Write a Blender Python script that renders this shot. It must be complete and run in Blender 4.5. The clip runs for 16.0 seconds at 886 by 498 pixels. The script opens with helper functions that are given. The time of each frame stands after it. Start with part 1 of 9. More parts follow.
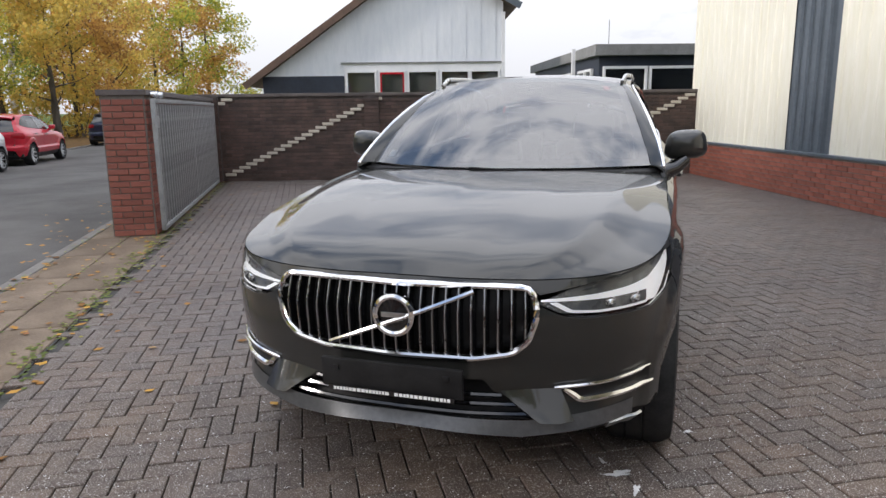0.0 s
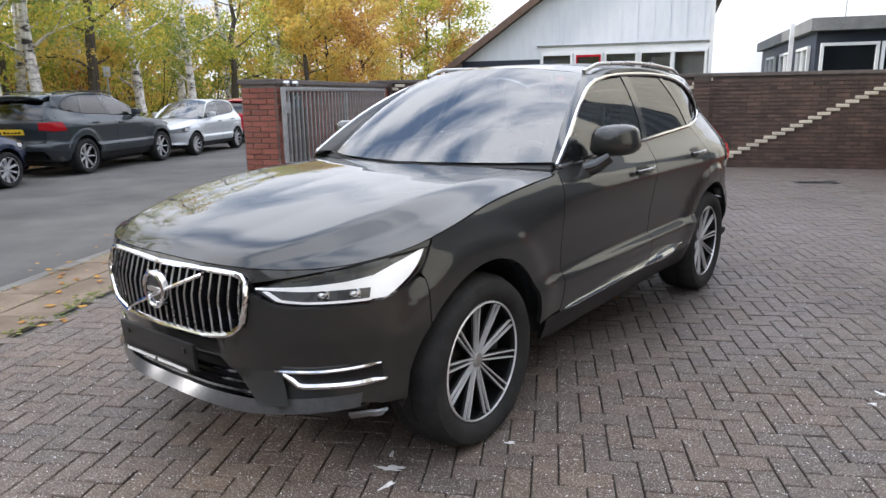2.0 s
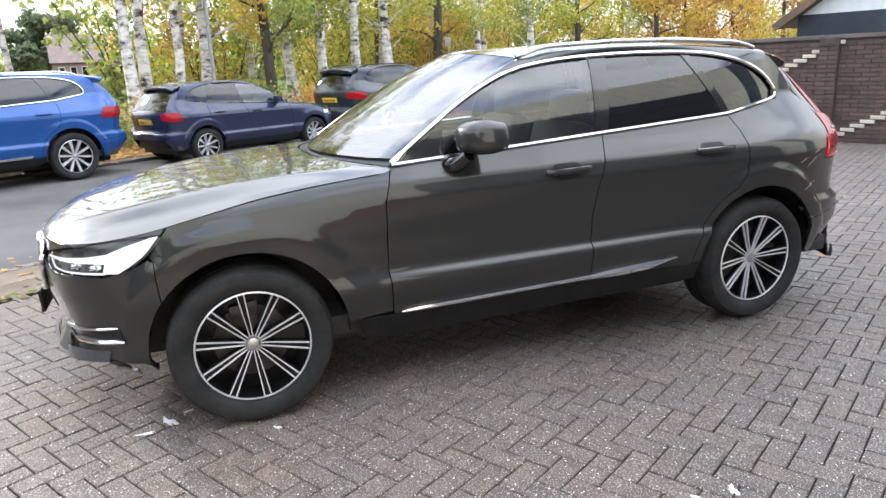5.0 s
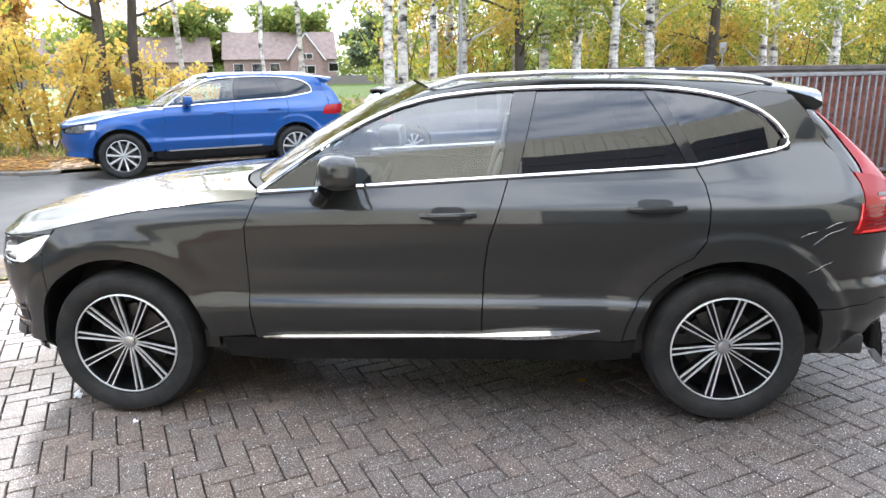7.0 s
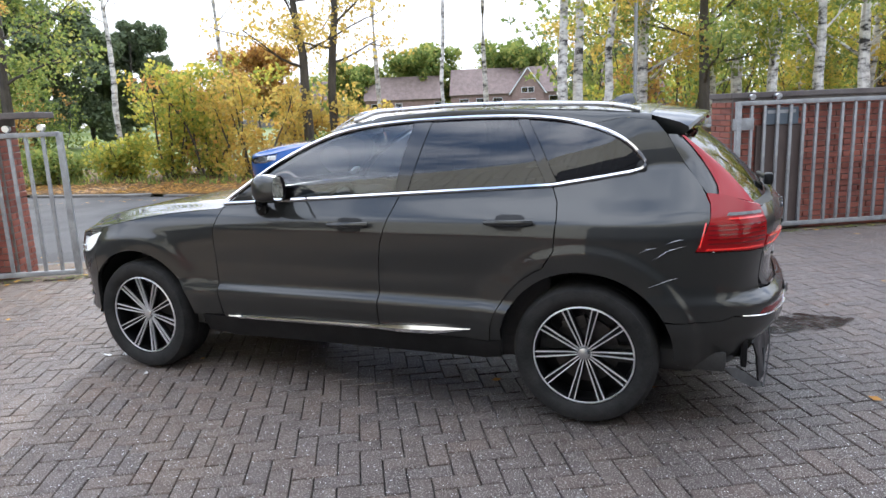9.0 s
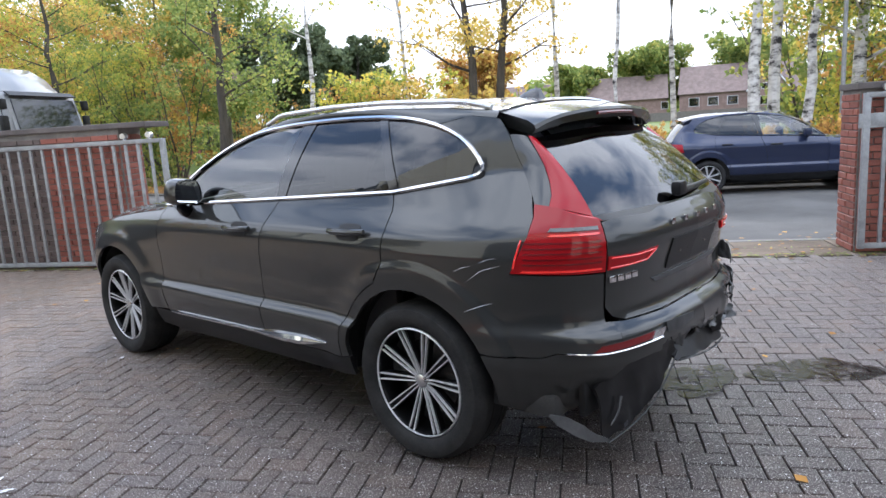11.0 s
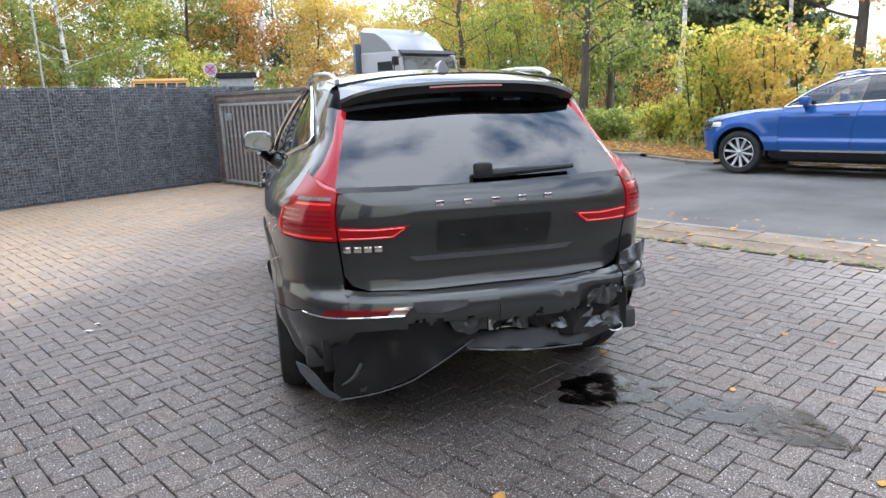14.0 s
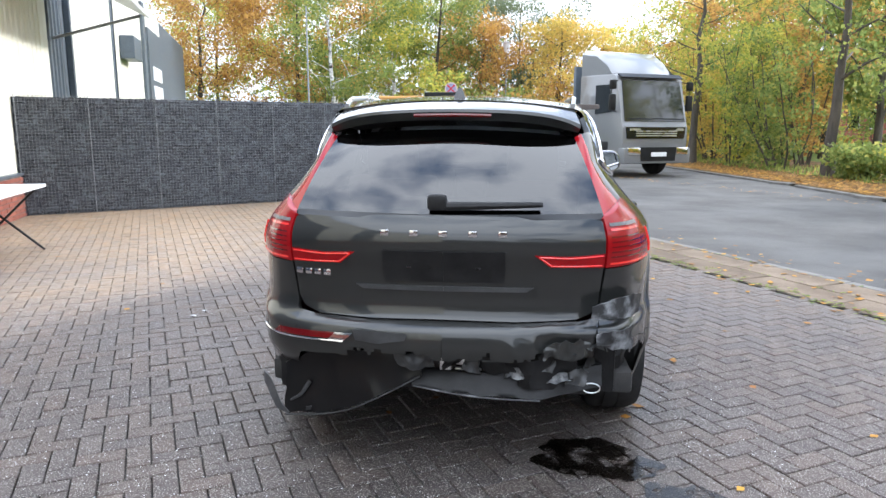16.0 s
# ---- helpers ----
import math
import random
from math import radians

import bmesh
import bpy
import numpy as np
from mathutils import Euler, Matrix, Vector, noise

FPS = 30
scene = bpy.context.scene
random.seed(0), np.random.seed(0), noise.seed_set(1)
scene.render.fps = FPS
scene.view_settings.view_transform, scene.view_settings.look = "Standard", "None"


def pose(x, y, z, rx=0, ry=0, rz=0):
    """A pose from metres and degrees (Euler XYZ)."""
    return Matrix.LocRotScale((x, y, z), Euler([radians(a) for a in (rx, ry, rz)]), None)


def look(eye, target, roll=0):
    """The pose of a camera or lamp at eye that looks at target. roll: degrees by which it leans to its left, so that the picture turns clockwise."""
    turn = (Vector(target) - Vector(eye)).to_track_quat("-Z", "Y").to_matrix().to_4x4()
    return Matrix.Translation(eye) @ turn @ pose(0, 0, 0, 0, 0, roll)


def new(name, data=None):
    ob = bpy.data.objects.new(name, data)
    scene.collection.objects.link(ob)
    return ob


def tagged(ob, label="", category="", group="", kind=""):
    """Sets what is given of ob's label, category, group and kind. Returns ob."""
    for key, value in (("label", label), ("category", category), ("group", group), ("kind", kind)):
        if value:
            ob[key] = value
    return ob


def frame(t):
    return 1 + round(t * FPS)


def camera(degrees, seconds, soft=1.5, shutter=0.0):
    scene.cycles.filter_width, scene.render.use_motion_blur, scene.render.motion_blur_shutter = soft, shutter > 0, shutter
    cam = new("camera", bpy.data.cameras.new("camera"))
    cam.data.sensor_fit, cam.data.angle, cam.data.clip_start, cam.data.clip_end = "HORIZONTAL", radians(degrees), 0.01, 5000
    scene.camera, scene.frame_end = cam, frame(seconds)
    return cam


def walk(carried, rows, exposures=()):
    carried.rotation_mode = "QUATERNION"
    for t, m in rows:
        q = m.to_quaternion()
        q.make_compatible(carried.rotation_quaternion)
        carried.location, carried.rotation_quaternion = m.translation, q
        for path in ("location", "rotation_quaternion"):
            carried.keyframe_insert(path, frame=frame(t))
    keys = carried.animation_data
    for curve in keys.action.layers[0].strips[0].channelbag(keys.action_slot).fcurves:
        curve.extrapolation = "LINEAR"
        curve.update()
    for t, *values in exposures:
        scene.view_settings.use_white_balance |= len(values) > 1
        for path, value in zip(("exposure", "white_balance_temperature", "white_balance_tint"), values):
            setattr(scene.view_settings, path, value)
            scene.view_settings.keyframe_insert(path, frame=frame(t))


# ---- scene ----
cam = camera(65.8, 16.0)
PATH = [
    (0, (0.832, -4.426, 1.418), (0.234, -2.56, 1.015), -0.7),
    (0.5, (1.185, -4.329, 1.425), (0.445, -2.528, 0.971), -2.3),
    (1, (1.63, -4.158, 1.444), (0.681, -2.452, 1.006), -0.4),
    (1.5, (2.007, -3.911, 1.436), (0.932, -2.277, 1.016), -0.0),
    (1.9, (2.338, -3.727, 1.45), (1.19, -2.15, 1.009), -0.0),
    (2, (2.419, -3.681, 1.452), (1.216, -2.146, 1.009), -0.9),
    (2.5, (2.8, -3.446, 1.496), (1.479, -2.003, 1.083), -0.1),
    (3, (3.076, -3.147, 1.493), (1.616, -1.84, 1.095), 0.5),
    (3.5, (3.334, -2.847, 1.491), (1.748, -1.697, 1.089), -0.5),
    (4, (3.587, -2.508, 1.5), (1.914, -1.507, 1.055), -0.3),
    (4.2, (3.656, -2.367, 1.489), (1.959, -1.413, 1.032), -0.5),
    (6.3, (3.961, -0.386, 1.639), (2.044, -0.252, 1.082), -2.0),
    (6.5, (3.953, -0.194, 1.633), (2.031, -0.13, 1.087), -0.9),
    (7, (3.93, 0.266, 1.625), (1.997, 0.146, 1.128), -0.8),
    (7.5, (4.001, 0.705, 1.622), (2.087, 0.384, 1.14), -0.4),
    (8, (4.123, 1.173, 1.65), (2.251, 0.648, 1.184), -1.2),
    (8.5, (4.167, 1.575, 1.59), (2.307, 0.949, 1.206), -1.2),
    (9, (4.168, 1.994, 1.592), (2.354, 1.25, 1.199), -2.4),
    (9.5, (4.034, 2.345, 1.591), (2.269, 1.504, 1.17), -3.1),
    (9.7, (3.894, 2.457, 1.569), (2.15, 1.56, 1.172), -2.4),
    (11.8, (2.435, 3.999, 1.487), (1.233, 2.452, 1.082), -2.8),
    (12, (2.284, 4.107, 1.492), (1.165, 2.506, 1.06), -1.8),
    (12.5, (1.962, 4.349, 1.467), (1.002, 2.652, 1.02), -2.6),
    (13, (1.612, 4.591, 1.477), (0.773, 2.826, 1.048), -3.8),
    (13.5, (1.258, 4.866, 1.473), (0.611, 3.025, 1.033), -2.0),
    (14, (0.897, 4.979, 1.452), (0.425, 3.082, 1.029), -2.2),
    (14.5, (0.532, 5.043, 1.46), (0.261, 3.103, 1.056), -2.3),
    (15, (0.157, 5.09, 1.466), (0.113, 3.137, 1.037), 0.5),
    (15.5, (-0.109, 5.019, 1.451), (0.018, 3.062, 1.058), 0.9),
    (16, (-0.278, 4.964, 1.465), (-0.074, 3.006, 1.111), 0.2),
]
EXPOSURES = [(0, 0.2, 6550, 14), (0.5, 0.18, 6500, 15), (1.5, 0.46, 6400, 14), (2.5, 0.70, 6310, 13), (3.5, 0.98, 6300, 12), (7, 1.44, 6150, 11), (9.5, 0.77, 5990, 13), (12, 1.02, 5900, 13), (13, 1.16, 5970, 12), (14.5, 1.12, 6080, 12), (16, 1.16, 6060, 11)]
walk(cam, [(t, look(e, g, r)) for t, e, g, r in PATH], EXPOSURES)

# ---- world, sun ----
SUN_DIR = Vector((-0.84, -0.54, 0.405)).normalized()
world = bpy.data.worlds.new("sky")
scene.world = world
world.use_nodes = True
wn, wl = world.node_tree.nodes, world.node_tree.links
sky = wn.new("ShaderNodeTexSky")
sky.sky_type, sky.sun_disc = "NISHITA", False
sky.sun_elevation = math.asin(SUN_DIR.z)
sky.sun_rotation = math.atan2(SUN_DIR.x, SUN_DIR.y)
sky.air_density, sky.dust_density = 1.0, 1.0
# a broken layer of cloud over the whole sky
tcw = wn.new("ShaderNodeTexCoord")
mpw = wn.new("ShaderNodeMapping")
mpw.inputs["Scale"].default_value = (1, 1, 2.6)
wl.new(tcw.outputs["Generated"], mpw.inputs["Vector"])
cl = wn.new("ShaderNodeTexNoise")
cl.inputs["Scale"].default_value = 2.3
cl.inputs["Detail"].default_value = 7
cl.inputs["Roughness"].default_value = 0.55
wl.new(mpw.outputs["Vector"], cl.inputs["Vector"])
cr = wn.new("ShaderNodeValToRGB")
cr.color_ramp.elements[0].position, cr.color_ramp.elements[0].color = 0.37, (2.6, 3.8, 6.0, 1)
cr.color_ramp.elements[1].position, cr.color_ramp.elements[1].color = 0.56, (14.6, 15.2, 16.0, 1)
szw = wn.new("ShaderNodeSeparateXYZ")
wl.new(tcw.outputs["Generated"], szw.inputs[0])
# seen at a slant near the horizon, the layer closes up
shw = wn.new("ShaderNodeMapRange")
shw.inputs["From Min"].default_value, shw.inputs["From Max"].default_value = 0.05, 0.55
shw.inputs["To Min"].default_value, shw.inputs["To Max"].default_value = 0.16, 0.0
wl.new(szw.outputs["Z"], shw.inputs["Value"])
adw = wn.new("ShaderNodeMath")
adw.operation = "ADD"
wl.new(cl.outputs["Fac"], adw.inputs[0])
wl.new(shw.outputs["Result"], adw.inputs[1])
wl.new(adw.outputs[0], cr.inputs["Fac"])
# an overcast sky is brighter overhead than at the horizon
upw = wn.new("ShaderNodeMapRange")
upw.inputs["From Min"].default_value, upw.inputs["From Max"].default_value = 0.0, 0.9
upw.inputs["To Min"].default_value, upw.inputs["To Max"].default_value = 0.455, 1.43
wl.new(szw.outputs["Z"], upw.inputs["Value"])
cmw = wn.new("ShaderNodeVectorMath")
cmw.operation = "SCALE"
wl.new(cr.outputs["Color"], cmw.inputs[0])
wl.new(upw.outputs["Result"], cmw.inputs["Scale"])
mxw = wn.new("ShaderNodeMix")
mxw.data_type = "RGBA"
mxw.inputs["Factor"].default_value = 0.94
wl.new(sky.outputs["Color"], mxw.inputs["A"])
wl.new(cmw.outputs[0], mxw.inputs["B"])
wl.new(mxw.outputs["Result"], wn["Background"].inputs["Color"])
wn["Background"].inputs["Strength"].default_value = 0.105

sun = new("sun", bpy.data.lights.new("sun", "SUN"))
sun.data.energy, sun.data.angle, sun.data.color = 2.1, radians(5), (1.0, 0.96, 0.91)
sun.matrix_world = look((0, 0, 30), tuple(Vector((0, 0, 30)) - SUN_DIR))

# ---- materials ----
def material(name):
    m = bpy.data.materials.new(name)
    m.use_nodes = True
    n = m.node_tree.nodes
    return m, n, m.node_tree.links, n["Principled BSDF"]


def ramp(n, stops):
    r = n.new("ShaderNodeValToRGB")
    e = r.color_ramp.elements
    while len(e) < len(stops):
        e.new(0.5)
    for el, (p, c) in zip(e, stops):
        el.position = p
        el.color = (*c, 1)
    return r


def noise_tex(n, l, scale, detail=4, rough=0.6, coord="Object", stretch=None):
    tc = n.new("ShaderNodeTexCoord")
    t = n.new("ShaderNodeTexNoise")
    t.inputs["Scale"].default_value = scale
    t.inputs["Detail"].default_value = detail
    t.inputs["Roughness"].default_value = rough
    if stretch:
        mp = n.new("ShaderNodeMapping")
        mp.inputs["Scale"].default_value = stretch
        l.new(tc.outputs[coord], mp.inputs["Vector"])
        l.new(mp.outputs["Vector"], t.inputs["Vector"])
    else:
        l.new(tc.outputs[coord], t.inputs["Vector"])
    return t


def add_bump(n, l, b, height, strength, dist):
    bp = n.new("ShaderNodeBump")
    bp.inputs["Strength"].default_value = strength
    bp.inputs["Distance"].default_value = dist
    l.new(height, bp.inputs["Height"])
    l.new(bp.outputs["Normal"], b.inputs["Normal"])
    return bp


def mixed(name, c1, c2, scale, rough=(0.5, 0.7), bump=0.2, dist=0.004, fine=None, metal=0.0, rand=0.0, island=False, spec=0.5, stretch=None, lo=0.35, hi=0.65):
    """Two colours mixed by coarse noise, grain by fine noise, roughness by the same; rand varies brightness from piece to piece."""
    m, n, l, b = material(name)
    big = noise_tex(n, l, scale, 5, 0.6, stretch=stretch)
    r = ramp(n, [(lo, c1), (hi, c2)])
    l.new(big.outputs["Fac"], r.inputs["Fac"])
    small = noise_tex(n, l, fine or scale * 14, 3, 0.7, stretch=stretch)
    mx = n.new("ShaderNodeMix")
    mx.data_type, mx.blend_type = "RGBA", "OVERLAY"
    mx.inputs["Factor"].default_value = 0.35
    l.new(r.outputs["Color"], mx.inputs["A"])
    l.new(small.outputs["Fac"], mx.inputs["B"])
    out = mx.outputs["Result"]
    if rand:
        if island:
            g = n.new("ShaderNodeNewGeometry").outputs["Random Per Island"]
        else:
            g = n.new("ShaderNodeObjectInfo").outputs["Random"]
        mr = n.new("ShaderNodeMapRange")
        mr.inputs["To Min"].default_value, mr.inputs["To Max"].default_value = 1 - rand, 1 + rand
        l.new(g, mr.inputs["Value"])
        mu = n.new("ShaderNodeMix")
        mu.data_type, mu.blend_type = "RGBA", "MULTIPLY"
        mu.inputs["Factor"].default_value = 1
        l.new(out, mu.inputs["A"])
        l.new(mr.outputs["Result"], mu.inputs["B"])
        out = mu.outputs["Result"]
    l.new(out, b.inputs["Base Color"])
    rr = n.new("ShaderNodeMapRange")
    rr.inputs["To Min"].default_value, rr.inputs["To Max"].default_value = rough
    l.new(big.outputs["Fac"], rr.inputs["Value"])
    l.new(rr.outputs["Result"], b.inputs["Roughness"])
    b.inputs["Metallic"].default_value = metal
    b.inputs["Specular IOR Level"].default_value = spec
    if bump:
        add_bump(n, l, b, small.outputs["Fac"], bump, dist)
    return m


def simple(name, col, rough=0.5, metal=0.0, coat=0.0, emit=None, strength=0.0, spec=0.5):
    m, n, l, b = material(name)
    b.inputs["Base Color"].default_value = (*col, 1)
    b.inputs["Roughness"].default_value = rough
    b.inputs["Metallic"].default_value = metal
    b.inputs["Coat Weight"].default_value = coat
    b.inputs["Coat Roughness"].default_value = 0.03
    b.inputs["Specular IOR Level"].default_value = spec
    if emit:
        b.inputs["Emission Color"].default_value = (*emit, 1)
        b.inputs["Emission Strength"].default_value = strength
    return m


def car_paint(name, col, flake=0.5, dirt=0.03, film=0.0):
    """Metallic paint under clear coat, with a little road film and drops."""
    m, n, l, b = material(name)
    t = noise_tex(n, l, 900, 1)
    mx = n.new("ShaderNodeMix")
    mx.data_type = "RGBA"
    mx.inputs["A"].default_value = (*[c * 0.8 for c in col], 1)
    mx.inputs["B"].default_value = (*[min(1, c * 1.3 + 0.004) for c in col], 1)
    l.new(t.outputs["Fac"], mx.inputs["Factor"])
    l.new(mx.outputs["Result"], b.inputs["Base Color"])
    b.inputs["Metallic"].default_value = flake
    b.inputs["Roughness"].default_value = 0.4
    b.inputs["Coat Weight"].default_value = 1
    b.inputs["Coat IOR"].default_value = 1.5
    b.inputs["Specular IOR Level"].default_value = 0.05
    d = noise_tex(n, l, 3.0, 5, 0.65)
    mr = n.new("ShaderNodeMapRange")
    mr.inputs["To Min"].default_value, mr.inputs["To Max"].default_value = film, film + dirt
    l.new(d.outputs["Fac"], mr.inputs["Value"])
    l.new(mr.outputs["Result"], b.inputs["Coat Roughness"])
    return m


def glazing(name, tint, gloss_rough=0.0, ior=1.5, ripple=0.0, gaps=0.0):
    """Thin tinted glass: clear pass-through mixed with a mirror by Fresnel."""
    m, n, l, b = material(name)
    n.remove(b)
    tr = n.new("ShaderNodeBsdfTransparent")
    tr.inputs["Color"].default_value = (*tint, 1)
    gl = n.new("ShaderNodeBsdfGlossy")
    gl.inputs["Roughness"].default_value = gloss_rough
    gl.inputs["Color"].default_value = (1, 1, 1, 1)
    fr = n.new("ShaderNodeFresnel")
    fr.inputs["IOR"].default_value = ior
    if ripple:
        t = noise_tex(n, l, 26, 3, 0.6)
        bp = n.new("ShaderNodeBump")
        bp.inputs["Strength"].default_value = ripple
        bp.inputs["Distance"].default_value = 0.004
        l.new(t.outputs["Fac"], bp.inputs["Height"])
        l.new(bp.outputs["Normal"], gl.inputs["Normal"])
    mx = n.new("ShaderNodeMixShader")
    l.new(fr.outputs["Fac"], mx.inputs["Fac"])
    l.new(tr.outputs["BSDF"], mx.inputs[1])
    l.new(gl.outputs["BSDF"], mx.inputs[2])
    if gaps:
        t = noise_tex(n, l, 9, 6, 0.7)
        rp = ramp(n, [(gaps - 0.03, (0, 0, 0)), (gaps + 0.05, (1, 1, 1))])
        l.new(t.outputs["Fac"], rp.inputs["Fac"])
        dry = n.new("ShaderNodeBsdfTransparent")
        film = mx
        mx = n.new("ShaderNodeMixShader")
        l.new(rp.outputs["Color"], mx.inputs["Fac"])
        l.new(dry.outputs["BSDF"], mx.inputs[1])
        l.new(film.outputs["Shader"], mx.inputs[2])
    l.new(mx.outputs["Shader"], n["Material Output"].inputs["Surface"])
    return m


M_PAINT = car_paint("dark_grey_green_metallic_paint", (0.0265, 0.0276, 0.0266), 0.38, 0.025, 0.0)
M_BLUE = car_paint("blue_metallic_paint", (0.008, 0.062, 0.235), 0.2)
M_NAVY = car_paint("navy_paint", (0.017, 0.024, 0.055), 0.3)
M_BLACKCAR = car_paint("black_green_paint", (0.027, 0.034, 0.040), 0.3)
M_SILVER = car_paint("silver_paint", (0.50, 0.52, 0.54), 0.5)
M_RED = car_paint("red_paint", (0.45, 0.015, 0.03), 0.2)
M_CHROME = simple("chrome", (0.82, 0.82, 0.83), 0.08, 1.0)
M_SATIN = mixed("satin_aluminium", (0.55, 0.56, 0.57), (0.66, 0.67, 0.68), 6, (0.22, 0.34), 0.03, metal=1.0)
M_TRIM = mixed("black_plastic_trim", (0.010, 0.010, 0.0105), (0.019, 0.019, 0.0195), 9, (0.3, 0.45), 0.1, 0.001, spec=0.22)
M_GLOSSBLACK = simple("gloss_black", (0.008, 0.008, 0.009), 0.12, 0, 0.6)
M_LIP = mixed("grey_bumper_lip", (0.055, 0.057, 0.06), (0.09, 0.092, 0.095), 4, (0.25, 0.4), 0.08, 0.001, metal=0.3)
M_BARE = mixed("bare_scraped_plastic", (0.022, 0.023, 0.025), (0.24, 0.25, 0.26), 13, (0.3, 0.5), 0.3, 0.003, lo=0.47, hi=0.68)
M_SCUFF = mixed("scuffed_grey_plastic", (0.02, 0.021, 0.022), (0.045, 0.046, 0.048), 14, (0.35, 0.6), 0.2, 0.002)
M_LAMPSHELL = mixed("dark_lamp_shell", (0.085, 0.087, 0.09), (0.15, 0.153, 0.157), 9, (0.2, 0.35), 0.05, 0.001)
M_RUBBER = mixed("tyre_rubber", (0.019, 0.019, 0.0195), (0.036, 0.0355, 0.035), 7, (0.7, 0.9), 0.3, 0.002, spec=0.15)
M_CABIN = mixed("dark_cabin_lining", (0.025, 0.025, 0.025), (0.045, 0.043, 0.041), 8, (0.7, 0.9), 0.2, 0.002)
M_SEAT = mixed("charcoal_leather", (0.03, 0.029, 0.028), (0.05, 0.048, 0.045), 10, (0.4, 0.55), 0.2, 0.002)
M_GLASS = glazing("windscreen_glass", (0.60, 0.69, 0.72), ior=2.3)
M_SIDE = glazing("door_glass", (0.82, 0.87, 0.86), ior=1.9)
M_TINT = glazing("privacy_glass", (0.05, 0.055, 0.055), ior=1.7)
M_REAR = glazing("dark_rear_glass", (0.03, 0.032, 0.034), ior=1.72)
M_TRUCKGLASS = simple("dark_truck_glass", (0.012, 0.014, 0.016), 0.06, 0, 0.0, spec=0.9)
M_LAMPGLASS = glazing("clear_lamp_cover", (0.92, 0.94, 0.95))
M_DRL = simple("daytime_lamp", (0.9, 0.92, 0.95), 0.2, emit=(1, 0.98, 0.95), strength=0.32)
M_TAIL = simple("red_lamp_lens", (0.27, 0.005, 0.010), 0.22, 0, 0.5, emit=(1.0, 0.03, 0.04), strength=0.012, spec=0.1)
M_TAILLOW = simple("deep_red_lens", (0.20, 0.003, 0.005), 0.2, 0, 0.45, emit=(1.0, 0.02, 0.025), strength=0.030, spec=0.1)
M_TAILHOT = simple("lit_red_lamp", (0.45, 0.01, 0.01), 0.1, 0, 1.0, emit=(1.0, 0.05, 0.035), strength=0.20)
M_TAILDARK = simple("dark_red_lens", (0.12, 0.003, 0.004), 0.15, 0, 0.6)
M_WHITE = simple("white_print", (0.75, 0.75, 0.74), 0.5)
M_RIMBLACK = simple("gloss_black_rim", (0.006, 0.006, 0.0065), 0.35, 0, 0.15, spec=0.2)
M_MACHINED = mixed("machined_alloy", (0.68, 0.68, 0.69), (0.78, 0.78, 0.79), 20, (0.25, 0.38), 0.02, metal=0.4)
M_DISC = mixed("brake_steel", (0.05, 0.048, 0.046), (0.10, 0.095, 0.09), 12, (0.4, 0.55), 0.1, 0.001, metal=0.9)
M_MIRROR = simple("mirror_glass", (0.75, 0.78, 0.8), 0.02, 1.0)
M_YELLOWPLATE = simple("yellow_plate", (0.75, 0.52, 0.04), 0.4)

# ---- mesh helpers ----
def link_mesh(name, verts, faces, mat, parent=None, label="", smooth=True, angle=38):
    me = bpy.data.meshes.new(name)
    me.from_pydata([tuple(map(float, v)) for v in verts], [], [tuple(map(int, f)) for f in faces])
    me.validate()
    if smooth:
        me.shade_smooth()
        me.set_sharp_from_angle(angle=radians(angle))
    if mat:
        me.materials.append(mat)
    ob = new(name, me)
    if parent:
        ob.parent = parent
    if label:
        ob["label"] = label
    return ob


def arrays(bm):
    bm.verts.index_update()
    v = np.array([x.co[:] for x in bm.verts], float)
    f = [[q.index for q in p.verts] for p in bm.faces]
    return v, f


def part(name, bm, mat, parent, label="", smooth=True, angle=38):
    v, f = arrays(bm)
    bm.free()
    return link_mesh(name, v, f, mat, parent, label, smooth, angle)


def box(bm, cx, cy, cz, sx, sy, sz, bevel=0.0, m=None):
    g = bmesh.ops.create_cube(bm, size=1, matrix=Matrix.Translation((cx, cy, cz)) @ Matrix.Diagonal((sx, sy, sz, 1)))
    vs = g["verts"]
    if bevel:
        es = list({e for v in vs for e in v.link_edges})
        r = bmesh.ops.bevel(bm, geom=es, offset=bevel, segments=2, affect="EDGES", profile=0.6)
        vs = r["verts"]
    if m is not None:
        bmesh.ops.transform(bm, matrix=m, verts=[v for v in vs if v.is_valid])
    return vs


def cyl(bm, p, q, r1, r2=None, seg=16, caps=True):
    p, q = Vector(p), Vector(q)
    d = q - p
    m = Matrix.Translation((p + q) / 2) @ d.to_track_quat("Z", "Y").to_matrix().to_4x4()
    return bmesh.ops.create_cone(bm, cap_ends=caps, segments=seg, radius1=r1, radius2=r1 if r2 is None else r2, depth=d.length, matrix=m)["verts"]


def lathe(bm, profile, axis_m, seg=32):
    """profile: (radius, height) pairs, turned about the local z of axis_m."""
    rings = []
    for r, h in profile:
        rings.append([bm.verts.new(axis_m @ Vector((r * math.cos(2 * math.pi * i / seg), r * math.sin(2 * math.pi * i / seg), h))) for i in range(seg)])
    for a, b in zip(rings, rings[1:]):
        for i in range(seg):
            bm.faces.new((a[i], a[(i + 1) % seg], b[(i + 1) % seg], b[i]))
    return rings


